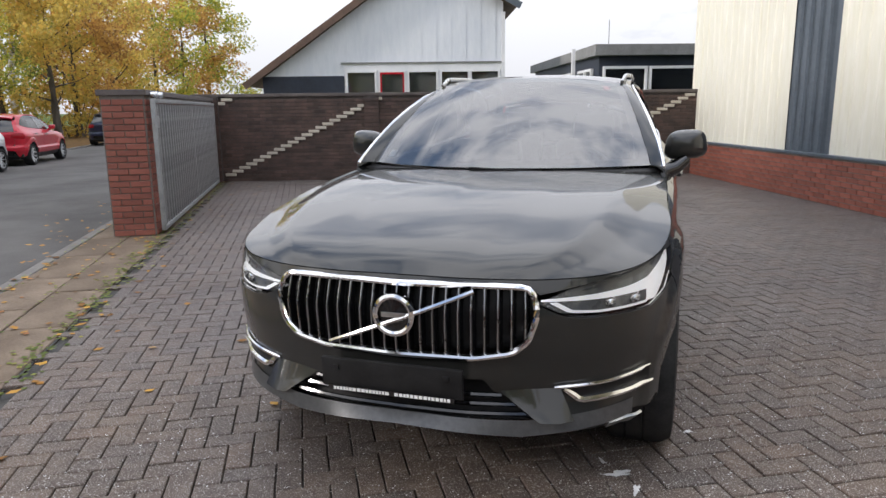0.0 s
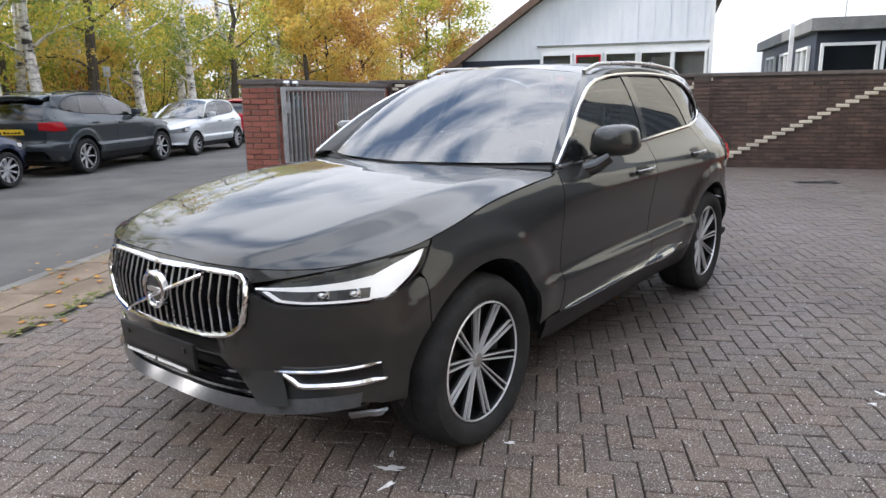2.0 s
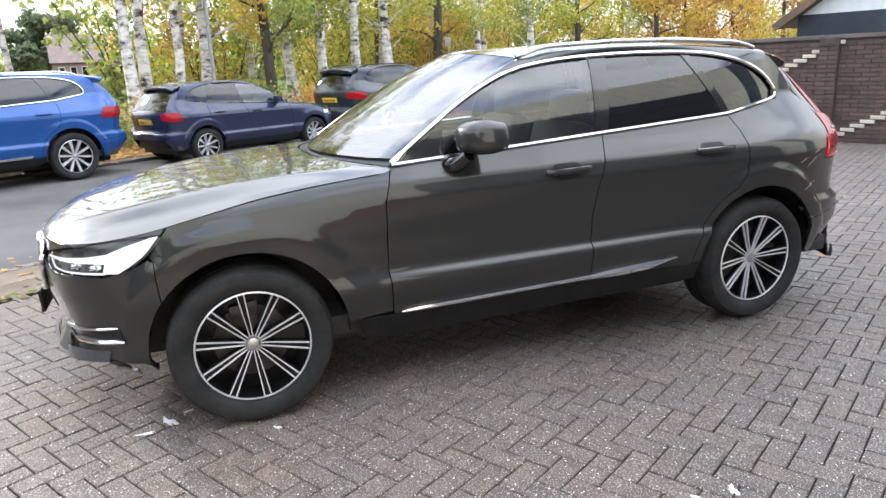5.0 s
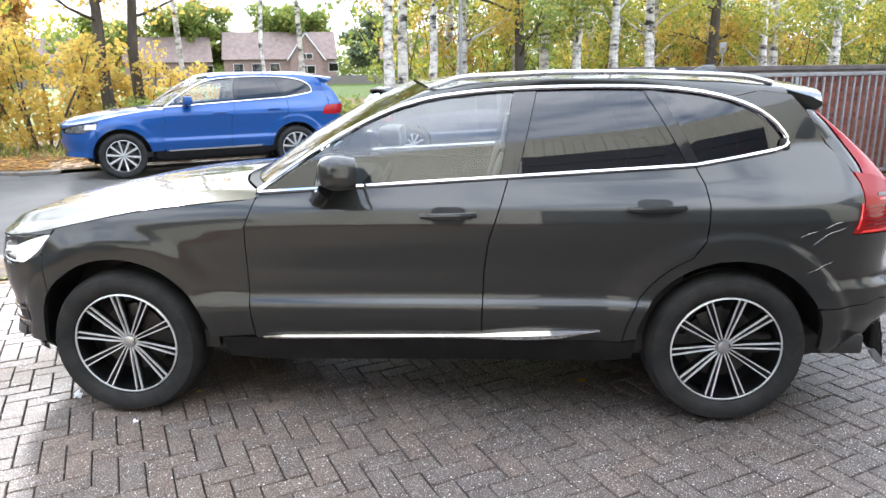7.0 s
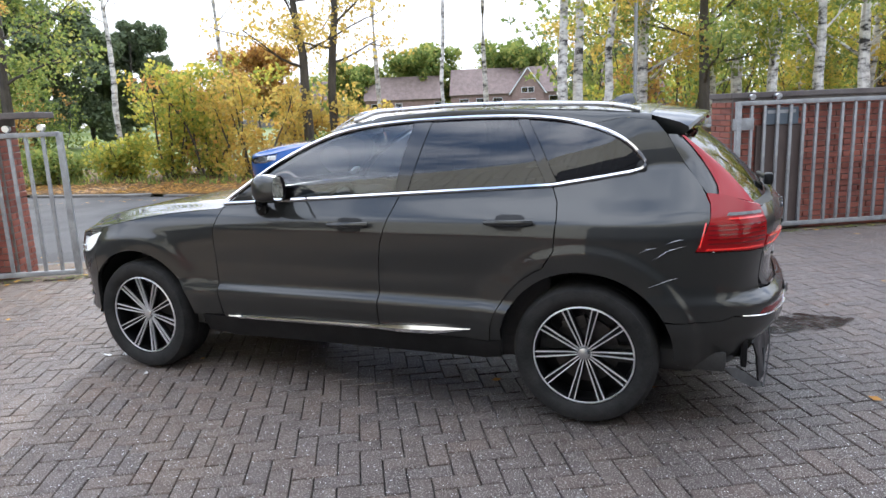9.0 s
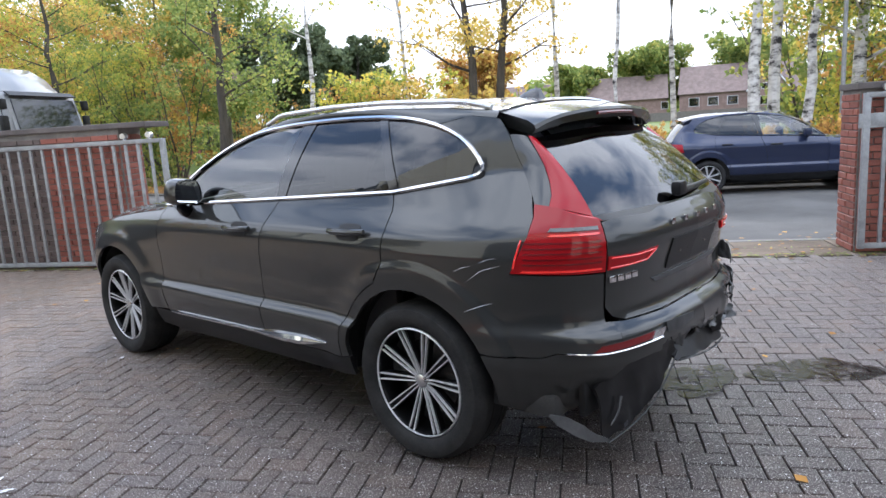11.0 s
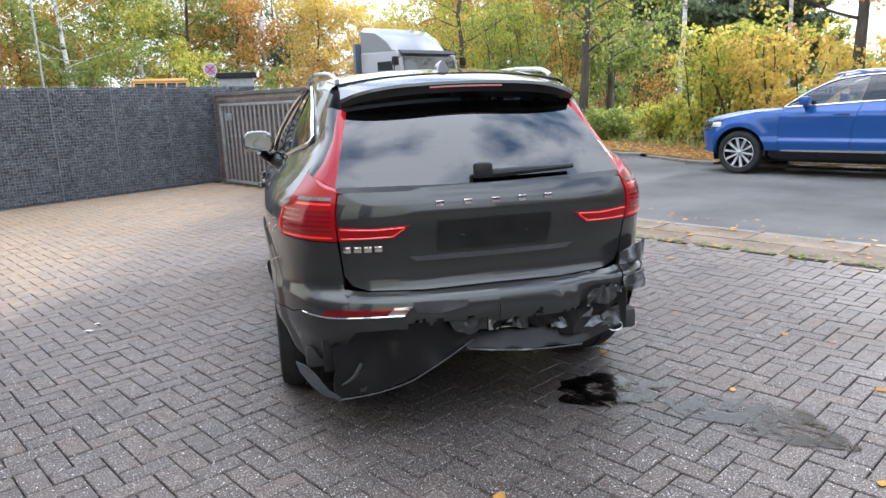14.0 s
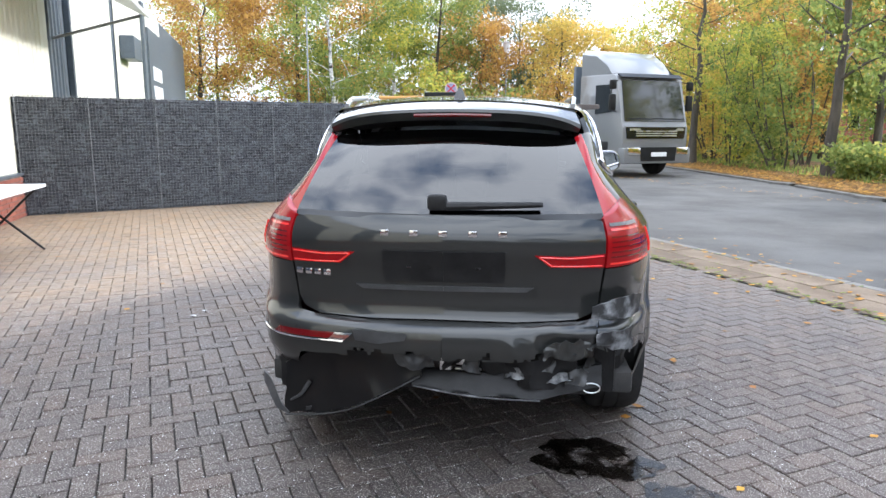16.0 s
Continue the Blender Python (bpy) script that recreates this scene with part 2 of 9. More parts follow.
def tube(bm, pts, r, seg=8, closed=False, flat=1.0):
    """A swept round bar along pts."""
    pts = [Vector(p) for p in pts]
    n = len(pts)
    rings = []
    for i, p in enumerate(pts):
        a = pts[i - 1] if i or closed else p
        b = pts[(i + 1) % n] if i < n - 1 or closed else p
        d = (b - a).normalized()
        s = d.cross(Vector((0, 0, 1)))
        s = s.normalized() if s.length > 1e-4 else Vector((1, 0, 0))
        u = s.cross(d).normalized()
        rr = r(i / (n - 1)) if callable(r) else r
        rings.append([bm.verts.new(p + s * math.cos(2 * math.pi * k / seg) * rr * flat + u * math.sin(2 * math.pi * k / seg) * rr) for k in range(seg)])
    pairs = list(zip(rings, rings[1:])) + ([(rings[-1], rings[0])] if closed else [])
    for a, b in pairs:
        for k in range(seg):
            bm.faces.new((a[k], a[(k + 1) % seg], b[(k + 1) % seg], b[k]))
    if not closed:
        bm.faces.new(rings[0][::-1])
        bm.faces.new(rings[-1])


def spline(ctrl, n=20):
    """Catmull-Rom through the control points, n steps a span."""
    c = np.array(ctrl, float)
    c = np.vstack([2 * c[0] - c[1], c, 2 * c[-1] - c[-2]])
    out = []
    for i in range(1, len(c) - 2):
        for k in range(n):
            t = k / n
            a, b, d, e = c[i - 1], c[i], c[i + 1], c[i + 2]
            out.append(0.5 * (2 * b + (d - a) * t + (2 * a - 5 * b + 4 * d - e) * t * t + (3 * b - a - 3 * d + e) * t ** 3))
    out.append(c[-2])
    return np.array(out)


def blur(a, sigma, axis):
    w = int(sigma * 3) + 1
    k = np.exp(-0.5 * (np.arange(-w, w + 1) / sigma) ** 2)
    k /= k.sum()
    pad = [(0, 0)] * a.ndim
    pad[axis] = (w, w)
    return np.apply_along_axis(lambda v: np.convolve(v, k, "valid"), axis, np.pad(a, pad, mode="edge"))


# ---- the body surface of a car: plan outline, inset by height ----
OUTLINE = [(0, -2.368), (0.26, -2.353), (0.5, -2.292), (0.685, -2.195), (0.815, -2.05), (0.893, -1.85), (0.927, -1.62), (0.935, -1.3), (0.932, -0.8), (0.93, 0),
           (0.935, 0.8), (0.945, 1.3), (0.932, 1.62), (0.895, 1.86), (0.835, 2.04), (0.74, 2.165), (0.58, 2.25), (0.32, 2.30), (0, 2.315)]
OUT = spline(OUTLINE, 20)
OUTK = np.arange(len(OUT)) / 20
_tan = np.gradient(OUT, axis=0)
_tan[0], _tan[-1] = (1, 0), (-1, 0)
OUTN = np.stack([_tan[:, 1], -_tan[:, 0]], 1)
OUTN /= np.linalg.norm(OUTN, axis=1)[:, None]
ZK = [0.2, 0.3, 0.36, 0.45, 0.52, 0.58, 0.618, 0.655, 0.69, 0.75, 0.87, 0.97, 1.03, 1.08, 1.14, 1.22, 1.3]
INSET = {
    0: [0.26, 0.13, 0.02, 0.06, 0.03, 0.015, 0.005, 0.004, 0.002, 0.0, 0.04, 0.14, 0.25, 0.33, 0.4, 0.5, 0.6],
    2.5: [0.24, 0.12, 0.02, 0.05, 0.03, 0.02, 0.01, 0.008, 0.005, 0.0, 0.03, 0.12, 0.2, 0.28, 0.35, 0.45, 0.5],
    4.5: [0.16, 0.09, 0.03, 0.03, 0.02, 0.01, 0.0, 0, 0.0, 0.0, 0.015, 0.06, 0.12, 0.19, 0.27, 0.35, 0.4],
    6.8: [0.1, 0.07, 0.05, 0.03, 0.02, 0.012, 0.012, 0.012, 0.012, 0.012, 0.012, 0.042, 0.085, 0.14, 0.16, 0.24, 0.3],
    8.2: [0.13, 0.08, 0.05, 0.02, 0.003, -0.002, 0.037, 0.034, 0.032, 0.03, 0.016, 0.010, 0.032, 0.07, 0.11, 0.16, 0.2],
    10.2: [0.13, 0.08, 0.05, 0.02, 0.003, -0.002, 0.037, 0.034, 0.032, 0.03, 0.016, 0.006, 0.022, 0.06, 0.11, 0.16, 0.2],
    12: [0.1, 0.07, 0.05, 0.03, 0.01, 0.01, 0.015, 0.015, 0.015, 0.015, 0.008, 0.004, 0.02, 0.06, 0.12, 0.19, 0.26],
    14: [0.22, 0.12, 0.06, 0.03, 0.0, 0.0, 0.0, -0.004, 0.022, 0.027, 0.025, 0.02, 0.035, 0.06, 0.11, 0.18, 0.25],
    15.4: [0.26, 0.15, 0.08, 0.03, -0.02, -0.025, -0.022, -0.014, 0.040, 0.046, 0.03, 0.015, 0.02, 0.045, 0.08, 0.15, 0.22],
    18: [0.3, 0.2, 0.1, 0.03, -0.02, -0.03, -0.026, -0.016, 0.048, 0.058, 0.045, 0.005, 0.0, 0.03, 0.08, 0.14, 0.2]}
ZG = np.arange(0.18, 1.34, 0.005)
_kk = sorted(INSET)
_rows = np.array([np.interp(ZG, ZK, INSET[k]) for k in _kk])
TAB = np.array([[np.interp(k, _kk, _rows[:, j]) for j in range(len(ZG))] for k in OUTK])
TAB = blur(blur(TAB, 1.7, 1), 7, 0)
F_AXLE, R_AXLE, AXLE_Z = -1.480, 1.386, 0.365
BELT_K = [(-1.2, 1.07), (-0.8, 1.098), (-0.19, 1.13), (0.34, 1.158), (1.21, 1.205), (1.6, 1.262), (1.7, 1.29), (1.85, 1.31), (2.2, 1.31)]


def belt_z(y):
    return float(np.interp(y, [a for a, b in BELT_K], [b for a, b in BELT_K]))


def kat(y):
    return float(np.interp(y, OUT[:, 1], OUTK))


def kfront(x):
    return float(np.interp(x, OUT[:140, 0], OUTK[:140]))


def krear(x):
    return 18 - float(np.interp(x, OUT[::-1][:100, 0], OUTK[:100]))


def smooth01(a, b, x):
    t = min(1, max(0, (x - a) / (b - a)))
    return t * t * (3 - 2 * t)


def hull(k, z):
    k = min(max(k, 0), 18)
    i = min(int(k * 20), 359)
    f = k * 20 - i
    p = OUT[i] * (1 - f) + OUT[i + 1] * f
    nn = OUTN[i] * (1 - f) + OUTN[i + 1] * f
    j = min(max((z - 0.18) / 0.005, 0), len(ZG) - 2)
    jj = int(j)
    g = j - jj
    col = TAB[i] * (1 - f) + TAB[i + 1] * f
    off = col[jj] * (1 - g) + col[jj + 1] * g
    for ya in (F_AXLE, R_AXLE):
        r = math.hypot(p[1] - ya, z - AXLE_Z)
        off -= 0.016 * (1 - smooth01(0.53, 0.575, r))
    q = p - nn * off
    return np.array((max(q[0], 0.0), q[1], z))


def side(k, z):
    """Body side with the leaning windows above the belt."""
    y = float(np.interp(k, OUTK, OUT[:, 1]))
    zb = belt_z(y)
    if z <= zb:
        return hull(k, z)
    b = hull(k, zb)
    h = z - zb
    return np.array((b[0] - 0.26 * h - 0.6 * h * h, b[1], z))


PANELS = {}


def panel_grid(poly, da, db):
    key = (tuple(poly), da, db)
    if key not in PANELS:
        bm = bmesh.new()
        bm.faces.new([bm.verts.new((a, b, 0)) for a, b in poly])
        lo = [min(p[i] for p in poly) for i in (0, 1)]
        hi = [max(p[i] for p in poly) for i in (0, 1)]
        for i, d in ((0, da), (1, db)):
            s = math.ceil((lo[i] + 1e-6) / d) * d
            while s < hi[i] - 1e-6:
                co, no = [0, 0, 0], [0, 0, 0]
                co[i], no[i] = s, 1
                bmesh.ops.bisect_plane(bm, geom=bm.verts[:] + bm.edges[:] + bm.faces[:], dist=1e-5, plane_co=co, plane_no=no)
                s += d
        bmesh.ops.remove_doubles(bm, verts=bm.verts, dist=1e-5)
        v, f = arrays(bm)
        bm.edges.index_update()
        rim = []
        for e in bm.edges:
            if e.is_boundary:
                lp = e.link_loops[0]
                rim.append((lp.vert.index, lp.link_loop_next.vert.index))
        bm.free()
        PANELS[key] = (v[:, :2], f, rim)
    return PANELS[key]


def panel(poly, fn, da=0.12, db=0.03, thick=0.022, lift=0.0, mirror=False):
    """A curved sheet with turned-in edges: the flat outline poly laid on the surface fn."""
    ab, f, rim = panel_grid(poly, da, db)
    e = 1e-3
    P = np.array([fn(a, b) for a, b in ab])
    A = np.array([fn(a + e, b) for a, b in ab]) - np.array([fn(a - e, b) for a, b in ab])
    B = np.array([fn(a, b + e) for a, b in ab]) - np.array([fn(a, b - e) for a, b in ab])
    N = np.cross(A, B)
    ln = np.linalg.norm(N, axis=1)
    ln[ln < 1e-12] = 1
    N /= ln[:, None]
    c = np.array([0, 0.0, 0.75])
    if np.sum((P - c) * N) < 0:
        N = -N
    P = P + N * lift
    f = [list(q) for q in f]
    # orientation: the first large face against N
    q = max(f, key=lambda g: np.linalg.norm(np.cross(P[g[1]] - P[g[0]], P[g[2]] - P[g[0]])))
    if np.dot(np.cross(P[q[1]] - P[q[0]], P[q[2]] - P[q[0]]), N[q[0]]) < 0:
        f = [g[::-1] for g in f]
        rim = [(b, a) for a, b in rim]
    if thick:
        ids = sorted({i for r in rim for i in r})
        base = len(P)
        m = {v: base + i for i, v in enumerate(ids)}
        P = np.vstack([P, P[ids] - N[ids] * thick])
        f += [[b, a, m[a], m[b]] for a, b in rim]
    if mirror:
        P = P * np.array([-1, 1, 1])
        f = [g[::-1] for g in f]
    return P, f


def ruled(a, b, n=6, bulge=0.0):
    """A strip between two curves with as many points, bowed outwards by bulge."""
    a, b = np.array(a), np.array(b)
    V, F = [], []
    m = len(a)
    mid = np.array([0, 0, 0.8])
    for j in range(n + 1):
        t = j / n
        p = a * (1 - t) + b * t
        if bulge:
            o = p - mid
            o[:, 1] *= 0.2
            o /= np.linalg.norm(o, axis=1)[:, None]
            p = p + o * bulge * 4 * t * (1 - t)
        V.extend(p)
    for j in range(n):
        for i in range(m - 1):
            F.append([j * m + i, j * m + i + 1, (j + 1) * m + i + 1, (j + 1) * m + i])
    return np.array(V), F


def resample(pts, n):
    p = np.array(pts, float)
    d = np.r_[0, np.cumsum(np.linalg.norm(np.diff(p, axis=0), axis=1))]
    s = np.linspace(0, d[-1], n)
    return np.stack([np.interp(s, d, p[:, i]) for i in range(p.shape[1])], 1)


def flipx(V, F):
    return V * np.array([-1, 1, 1]), [list(g)[::-1] for g in F]


def both(V, F):
    """The half and its mirror image as one sheet, welded on the middle line."""
    V2, F2 = flipx(V, F)
    n = len(V)
    return np.vstack([V, V2]), [list(g) for g in F] + [[i + n for i in g] for g in F2]


def weld(V, F, d=2e-4):
    bm = bmesh.new()
    vs = [bm.verts.new(v) for v in V]
    for g in F:
        try:
            bm.faces.new([vs[i] for i in g])
        except ValueError:
            pass
    bmesh.ops.remove_doubles(bm, verts=bm.verts, dist=d)
    out = arrays(bm)
    bm.free()
    return out


# hood, windscreen, roof
HOOD_K = 8.15
HOOD_Z = [(0, 0.872), (1, 0.870), (2, 0.868), (3, 0.874), (4, 0.890), (5, 0.922), (6, 0.970), (7, 1.026), (8.2, 1.082)]


HOOD_ZS = spline(HOOD_Z, 12)


def hood_edge(k):
    return hull(k, float(np.interp(k, HOOD_ZS[:, 0], HOOD_ZS[:, 1])))


E1 = hood_edge(HOOD_K)
HC = spline([(-2.328, 0.872), (-2.25, 0.925), (-2.1, 0.972), (-1.8, 1.03), (-1.4, 1.078), (-1.03, 1.105)], 12)


def cowl(u):
    return np.array((E1[0] * u, -1.03 + (E1[1] + 1.03) * u ** 2.2, 1.105 + (E1[2] - 1.105) * u ** 3))


def hood(u, v):
    sg = -1.0 if u < 0 else 1.0
    u, v = abs(u), min(max(v, 0), 1)
    kf = 2.6
    Fp = hood_edge(u * kf)
    Rp = cowl(u)
    i = v * (len(HC) - 1)
    c = np.array((0.0, np.interp(i, range(len(HC)), HC[:, 0]), np.interp(i, range(len(HC)), HC[:, 1])))
    ee = hood_edge(kf + v * (HOOD_K - kf))
    c00, c10 = hood_edge(0), hood_edge(kf)
    c01, c11 = cowl(0), cowl(1)
    p = (1 - v) * Fp + v * Rp + (1 - u) * c + u * ee - ((1 - u) * (1 - v) * c00 + u * (1 - v) * c10 + (1 - u) * v * c01 + u * v * c11)
    q = u ** 2.3
    crown = c[2] + (ee[2] - c[2]) * q
    p[2] = crown + (1 - v) ** 5 * (Fp[2] - c00[2] - (c10[2] - c00[2]) * q) + v ** 5 * (Rp[2] - c01[2] - (c11[2] - c01[2]) * q)
    w = math.sin(math.pi * min(1, v * 1.01)) ** 0.7
    p[0] *= sg
    r = (u - 0.56 - 0.27 * v)
    p[2] += w * 0.024 * (max(0, 1 - abs(r) / (0.34 if r < 0 else 0.15)) ** 1.15)
    return p


def screen_low(u):
    return np.array((0.775 * u, -0.985 + 0.27 * u * u, 1.112 + 0.004 * u))


def screen_top(u):
    return np.array((0.572 * u, -0.13 + 0.13 * u * u, 1.594 - 0.041 * u * u))


def screen(u, t):
    p = screen_low(abs(u)) * (1 - t) + screen_top(abs(u)) * t
    b = 0.035 * 4 * t * (1 - t)
    return np.array((math.copysign(p[0], u), p[1] - b * 0.5, p[2] + b * 0.85))


ROOF_Y = [-0.2, 0.2, 0.6, 1.0, 1.4, 1.7, 1.9]
ROOF_Z = [1.586, 1.623, 1.637, 1.634, 1.615, 1.583, 1.555]
ROOF_X = [0.57, 0.60, 0.608, 0.602, 0.578, 0.548, 0.53]


def roof(u, t):
    a = abs(u)
    y = screen_top(a)[1] * (1 - t) + (1.68 - 0.02 * a * a) * t
    x = np.interp(y, ROOF_Y, ROOF_X)
    x = x + (0.572 - x) * (1 - smooth01(0, 0.25, t))
    z0 = np.interp(y, ROOF_Y, ROOF_Z) * smooth01(0, 0.1, t) + screen_top(0)[2] * (1 - smooth01(0, 0.1, t))
    return np.array((u * x, y, z0 - 0.043 * a ** 2.4))


WIN_TOP = spline([(-0.785, 1.108), (-0.6, 1.230), (-0.43, 1.336), (-0.25, 1.427), (-0.08, 1.490), (0.1, 1.524), (0.35, 1.546), (0.7, 1.555), (1.0, 1.550),
                  (1.2, 1.533), (1.38, 1.498), (1.52, 1.445), (1.61, 1.385), (1.668, 1.321)], 4)


def win_top(y):
    return float(np.interp(y, WIN_TOP[:, 0], WIN_TOP[:, 1]))


def rear_glass(u, t):
    """t: 0 at the foot, 1 under the spoiler."""
    a = abs(u)
    lo = np.array((0.642 * a, 2.235 - 0.085 * a * a, 1.098 + 0.008 * a))
    hi = np.array((0.535 * a, 1.875 - 0.05 * a * a, 1.45 - 0.03 * a * a))
    p = lo * (1 - t) + hi * t
    b = 0.02 * 4 * t * (1 - t)
    return np.array((math.copysign(p[0], u), p[1] + b * 0.7, p[2] + b * 0.7))


def arc(ya, r, a0, a1, n, z0=AXLE_Z):
    return [(kat(ya + r * math.cos(radians(a0 + (a1 - a0) * i / n))), z0 + r * math.sin(radians(a0 + (a1 - a0) * i / n))) for i in range(n + 1)]


ARCH = 0.437


def ky(pts):
    return [(kat(y), z) for y, z in pts]


def side_polys():
    g = 0.004
    P = {}
    fr = kfront
    bl = lambda y: belt_z(y) - 0.004
    hz = lambda k: float(np.interp(k, [a for a, b in HOOD_Z], [b for a, b in HOOD_Z])) - 0.004
    # headlamp outline, then the front mask under it
    P["headlamp"] = [(fr(0.475), 0.792), (fr(0.56), 0.752), (fr(0.62), 0.744), (4.0, 0.748), (kat(-1.93), 0.783), (kat(-1.86), 0.833), (kat(-1.80), 0.905), (4.6, 0.896), (3.9, 0.880), (3.0, 0.854), (2.4, 0.832)]
    P["front_bumper"] = [(0, 0.602), (fr(0.27), 0.602), (fr(0.40), 0.622), (fr(0.455), 0.665), (fr(0.468), 0.72), (fr(0.472), 0.785), (fr(0.56), 0.745), (fr(0.62), 0.737), (4.0, 0.741), (kat(-1.93), 0.776), (kat(-1.86), 0.81)] + \
        [(kat(-1.84), 0.80)] + arc(F_AXLE, ARCH, 143, 190, 8) + ky([(-1.905, 0.31)]) + [(4.6, 0.352), (3.6, 0.372), (fr(0.56), 0.378), (fr(0.50), 0.382), (fr(0.33), 0.475), (fr(0.30), 0.52), (0, 0.52)]
    P["nose"] = [(0, 0.846), (fr(0.42), 0.846), (fr(0.455), 0.838), (fr(0.48), 0.818), (2.4, 0.838), (3.0, 0.860), (3.9, 0.885), (4.6, 0.902), (kat(-1.80), 0.911)] + \
        [(k, hz(k)) for k in (5.3, 4.6, 4, 3.4, 3, 2.5, 2, 1.5, 1, 0.5, 0)]
    P["fender"] = [(kat(-1.836), 0.80), (kat(-1.852), 0.822), (kat(-1.795), 0.905), (5.32, 0.92)] + [(k, hz(k)) for k in (5.35, 5.8, 6.3, 6.8, 7.3, 7.8, 8.12)] + \
        ky([(-0.79, 1.09), (-0.815, 1.02), (-0.84, 0.95), (-0.843, 0.62), (-0.833, 0.42), (-0.985, 0.415)]) + arc(F_AXLE, ARCH, 6, 142, 22)
    P["front_door"] = ky([(-0.835, 0.95), (-0.81, 1.02), (-0.785, 1.088), (-0.6, bl(-0.6)), (-0.2, bl(-0.2)), (0.1, bl(0.1)), (0.372, bl(0.372)), (0.34, 1.06), (0.285, 0.9), (0.262, 0.75), (0.252, 0.5), (0.252, 0.405), (-0.825, 0.405), (-0.838, 0.62)])
    P["rear_door"] = ky([(0.378, bl(0.378)), (0.8, bl(0.8)), (1.21, bl(1.21)), (1.245, 1.13), (1.255, 1.05), (1.245, 0.90), (1.20, 0.835)]) + arc(R_AXLE, 0.49, 113, 165, 8) + ky([(0.90, 0.405), (0.258, 0.405), (0.258, 0.5), (0.268, 0.75), (0.291, 0.9), (0.346, 1.06)])
    P["quarter_panel"] = ky([(1.216, bl(1.216)), (1.45, belt_z(1.45) - 0.004), (1.6, belt_z(1.6) - 0.004), (1.637, 1.268), (1.664, 1.275), (1.683, 1.296), (1.677, 1.320), (1.653, 1.351), (1.613, 1.390), (1.53, 1.446), (1.40, 1.501), (1.55, 1.529), (1.72, 1.508),
                             (1.79, 1.44), (1.885, 1.31), (1.965, 1.20), (1.985, 1.12), (1.97, 1.05), (1.90, 0.905)]) + [(14.6, 0.898), (krear(0.665), 0.895), (krear(0.66), 0.80), (krear(0.655), 0.70), (krear(0.635), 0.670), (krear(0.62), 0.655), (krear(0.62), 0.592), (14.5, 0.596)] + \
        ky([(2.075, 0.600), (2.02, 0.580), (1.82, 0.571)]) + arc(R_AXLE, ARCH, 29, 170, 24)[:-1] + ky([(0.965, 0.42), (0.905, 0.41)]) + arc(R_AXLE, 0.485, 165, 113, 8) + ky([(1.206, 0.83), (1.251, 0.90), (1.261, 1.05), (1.251, 1.13)])
    P["bumper_corner"] = arc(R_AXLE, ARCH, 27.5, -1, 8) + ky([(1.86, 0.335), (1.95, 0.30)]) + [(14.6, 0.31), (krear(0.70), 0.36), (krear(0.655), 0.45), (krear(0.60), 0.525), (krear(0.42), 0.535), (krear(0.6), 0.587), (14.5, 0.591)] + ky([(2.072, 0.595), (2.018, 0.575), (1.82, 0.566)])
    P["rear_bumper"] = [(krear(0.653), 0.694), (krear(0.634), 0.669), (krear(0.619), 0.654), (krear(0.619), 0.590), (krear(0.42), 0.53), (18, 0.53), (18, 0.681), (krear(0.3), 0.678), (krear(0.55), 0.684)]
    P["tailgate"] = [(18, 0.6865), (krear(0.3), 0.6835), (krear(0.55), 0.6895), (krear(0.615), 0.71), (krear(0.648), 0.75), (krear(0.655), 0.90), (krear(0.655), 1.09), (krear(0.60), 1.099), (krear(0.36), 1.097), (krear(0.30), 1.109), (18, 1.112)]
    P["tail_lamp"] = ky([(1.905, 0.91), (1.972, 1.05), (1.99, 1.12), (1.985, 1.165)]) + [(14.4, 1.15), (krear(0.72), 1.115), (krear(0.662), 1.10), (krear(0.662), 0.902), (14.6, 0.905)]
    P["tail_lamp_inner"] = [(krear(0.652), 0.905), (krear(0.652), 0.962), (krear(0.50), 0.955), (krear(0.365), 0.962), (krear(0.43), 0.912)]
    P["sill"] = ky([(-0.985, 0.412), (-0.83, 0.40), (0.90, 0.40), (0.965, 0.415), (0.955, 0.31), (0.8, 0.285), (-0.8, 0.27), (-0.97, 0.30)])
    return P


POLY = side_polys()
WIN = {
    "front_window": [(y, win_top(y)) for y in (-0.77, -0.6, -0.43, -0.25, -0.08, 0.1, 0.25, 0.40)] + [(0.335, 1.165), (0.1, belt_z(0.1) + 0.008), (-0.2, belt_z(-0.2) + 0.008), (-0.6, belt_z(-0.6) + 0.008)],
    "pillar_trim": [(0.402, win_top(0.402)), (0.51, win_top(0.51)), (0.415, 1.172), (0.338, 1.166)],
    "rear_window": [(0.513, win_top(0.513)), (0.7, win_top(0.7)), (0.88, win_top(0.88)), (0.985, win_top(0.985)), (1.175, belt_z(1.175) + 0.008), (0.8, belt_z(0.8) + 0.008), (0.418, 1.172)],
    "rear_pillar_trim": [(0.988, win_top(0.988)), (1.045, win_top(1.045)), (1.235, belt_z(1.235) + 0.008), (1.178, belt_z(1.178) + 0.008)],
    "quarter_window": [(1.048, win_top(1.048)), (1.2, win_top(1.2)), (1.38, win_top(1.38) - 0.002), (1.52, win_top(1.52) - 0.002), (1.61, win_top(1.61) - 0.002), (1.662, 1.325), (1.672, 1.298), (1.652, 1.281), (1.6, belt_z(1.6) + 0.008), (1.45, belt_z(1.45) + 0.008), (1.238, belt_z(1.238) + 0.008)]}


def slim(pts):
    out = []
    for p in pts:
        if not out or math.hypot((p[0] - out[-1][0]) * 0.3, p[1] - out[-1][1]) > 0.003:
            out.append(p)
    return out


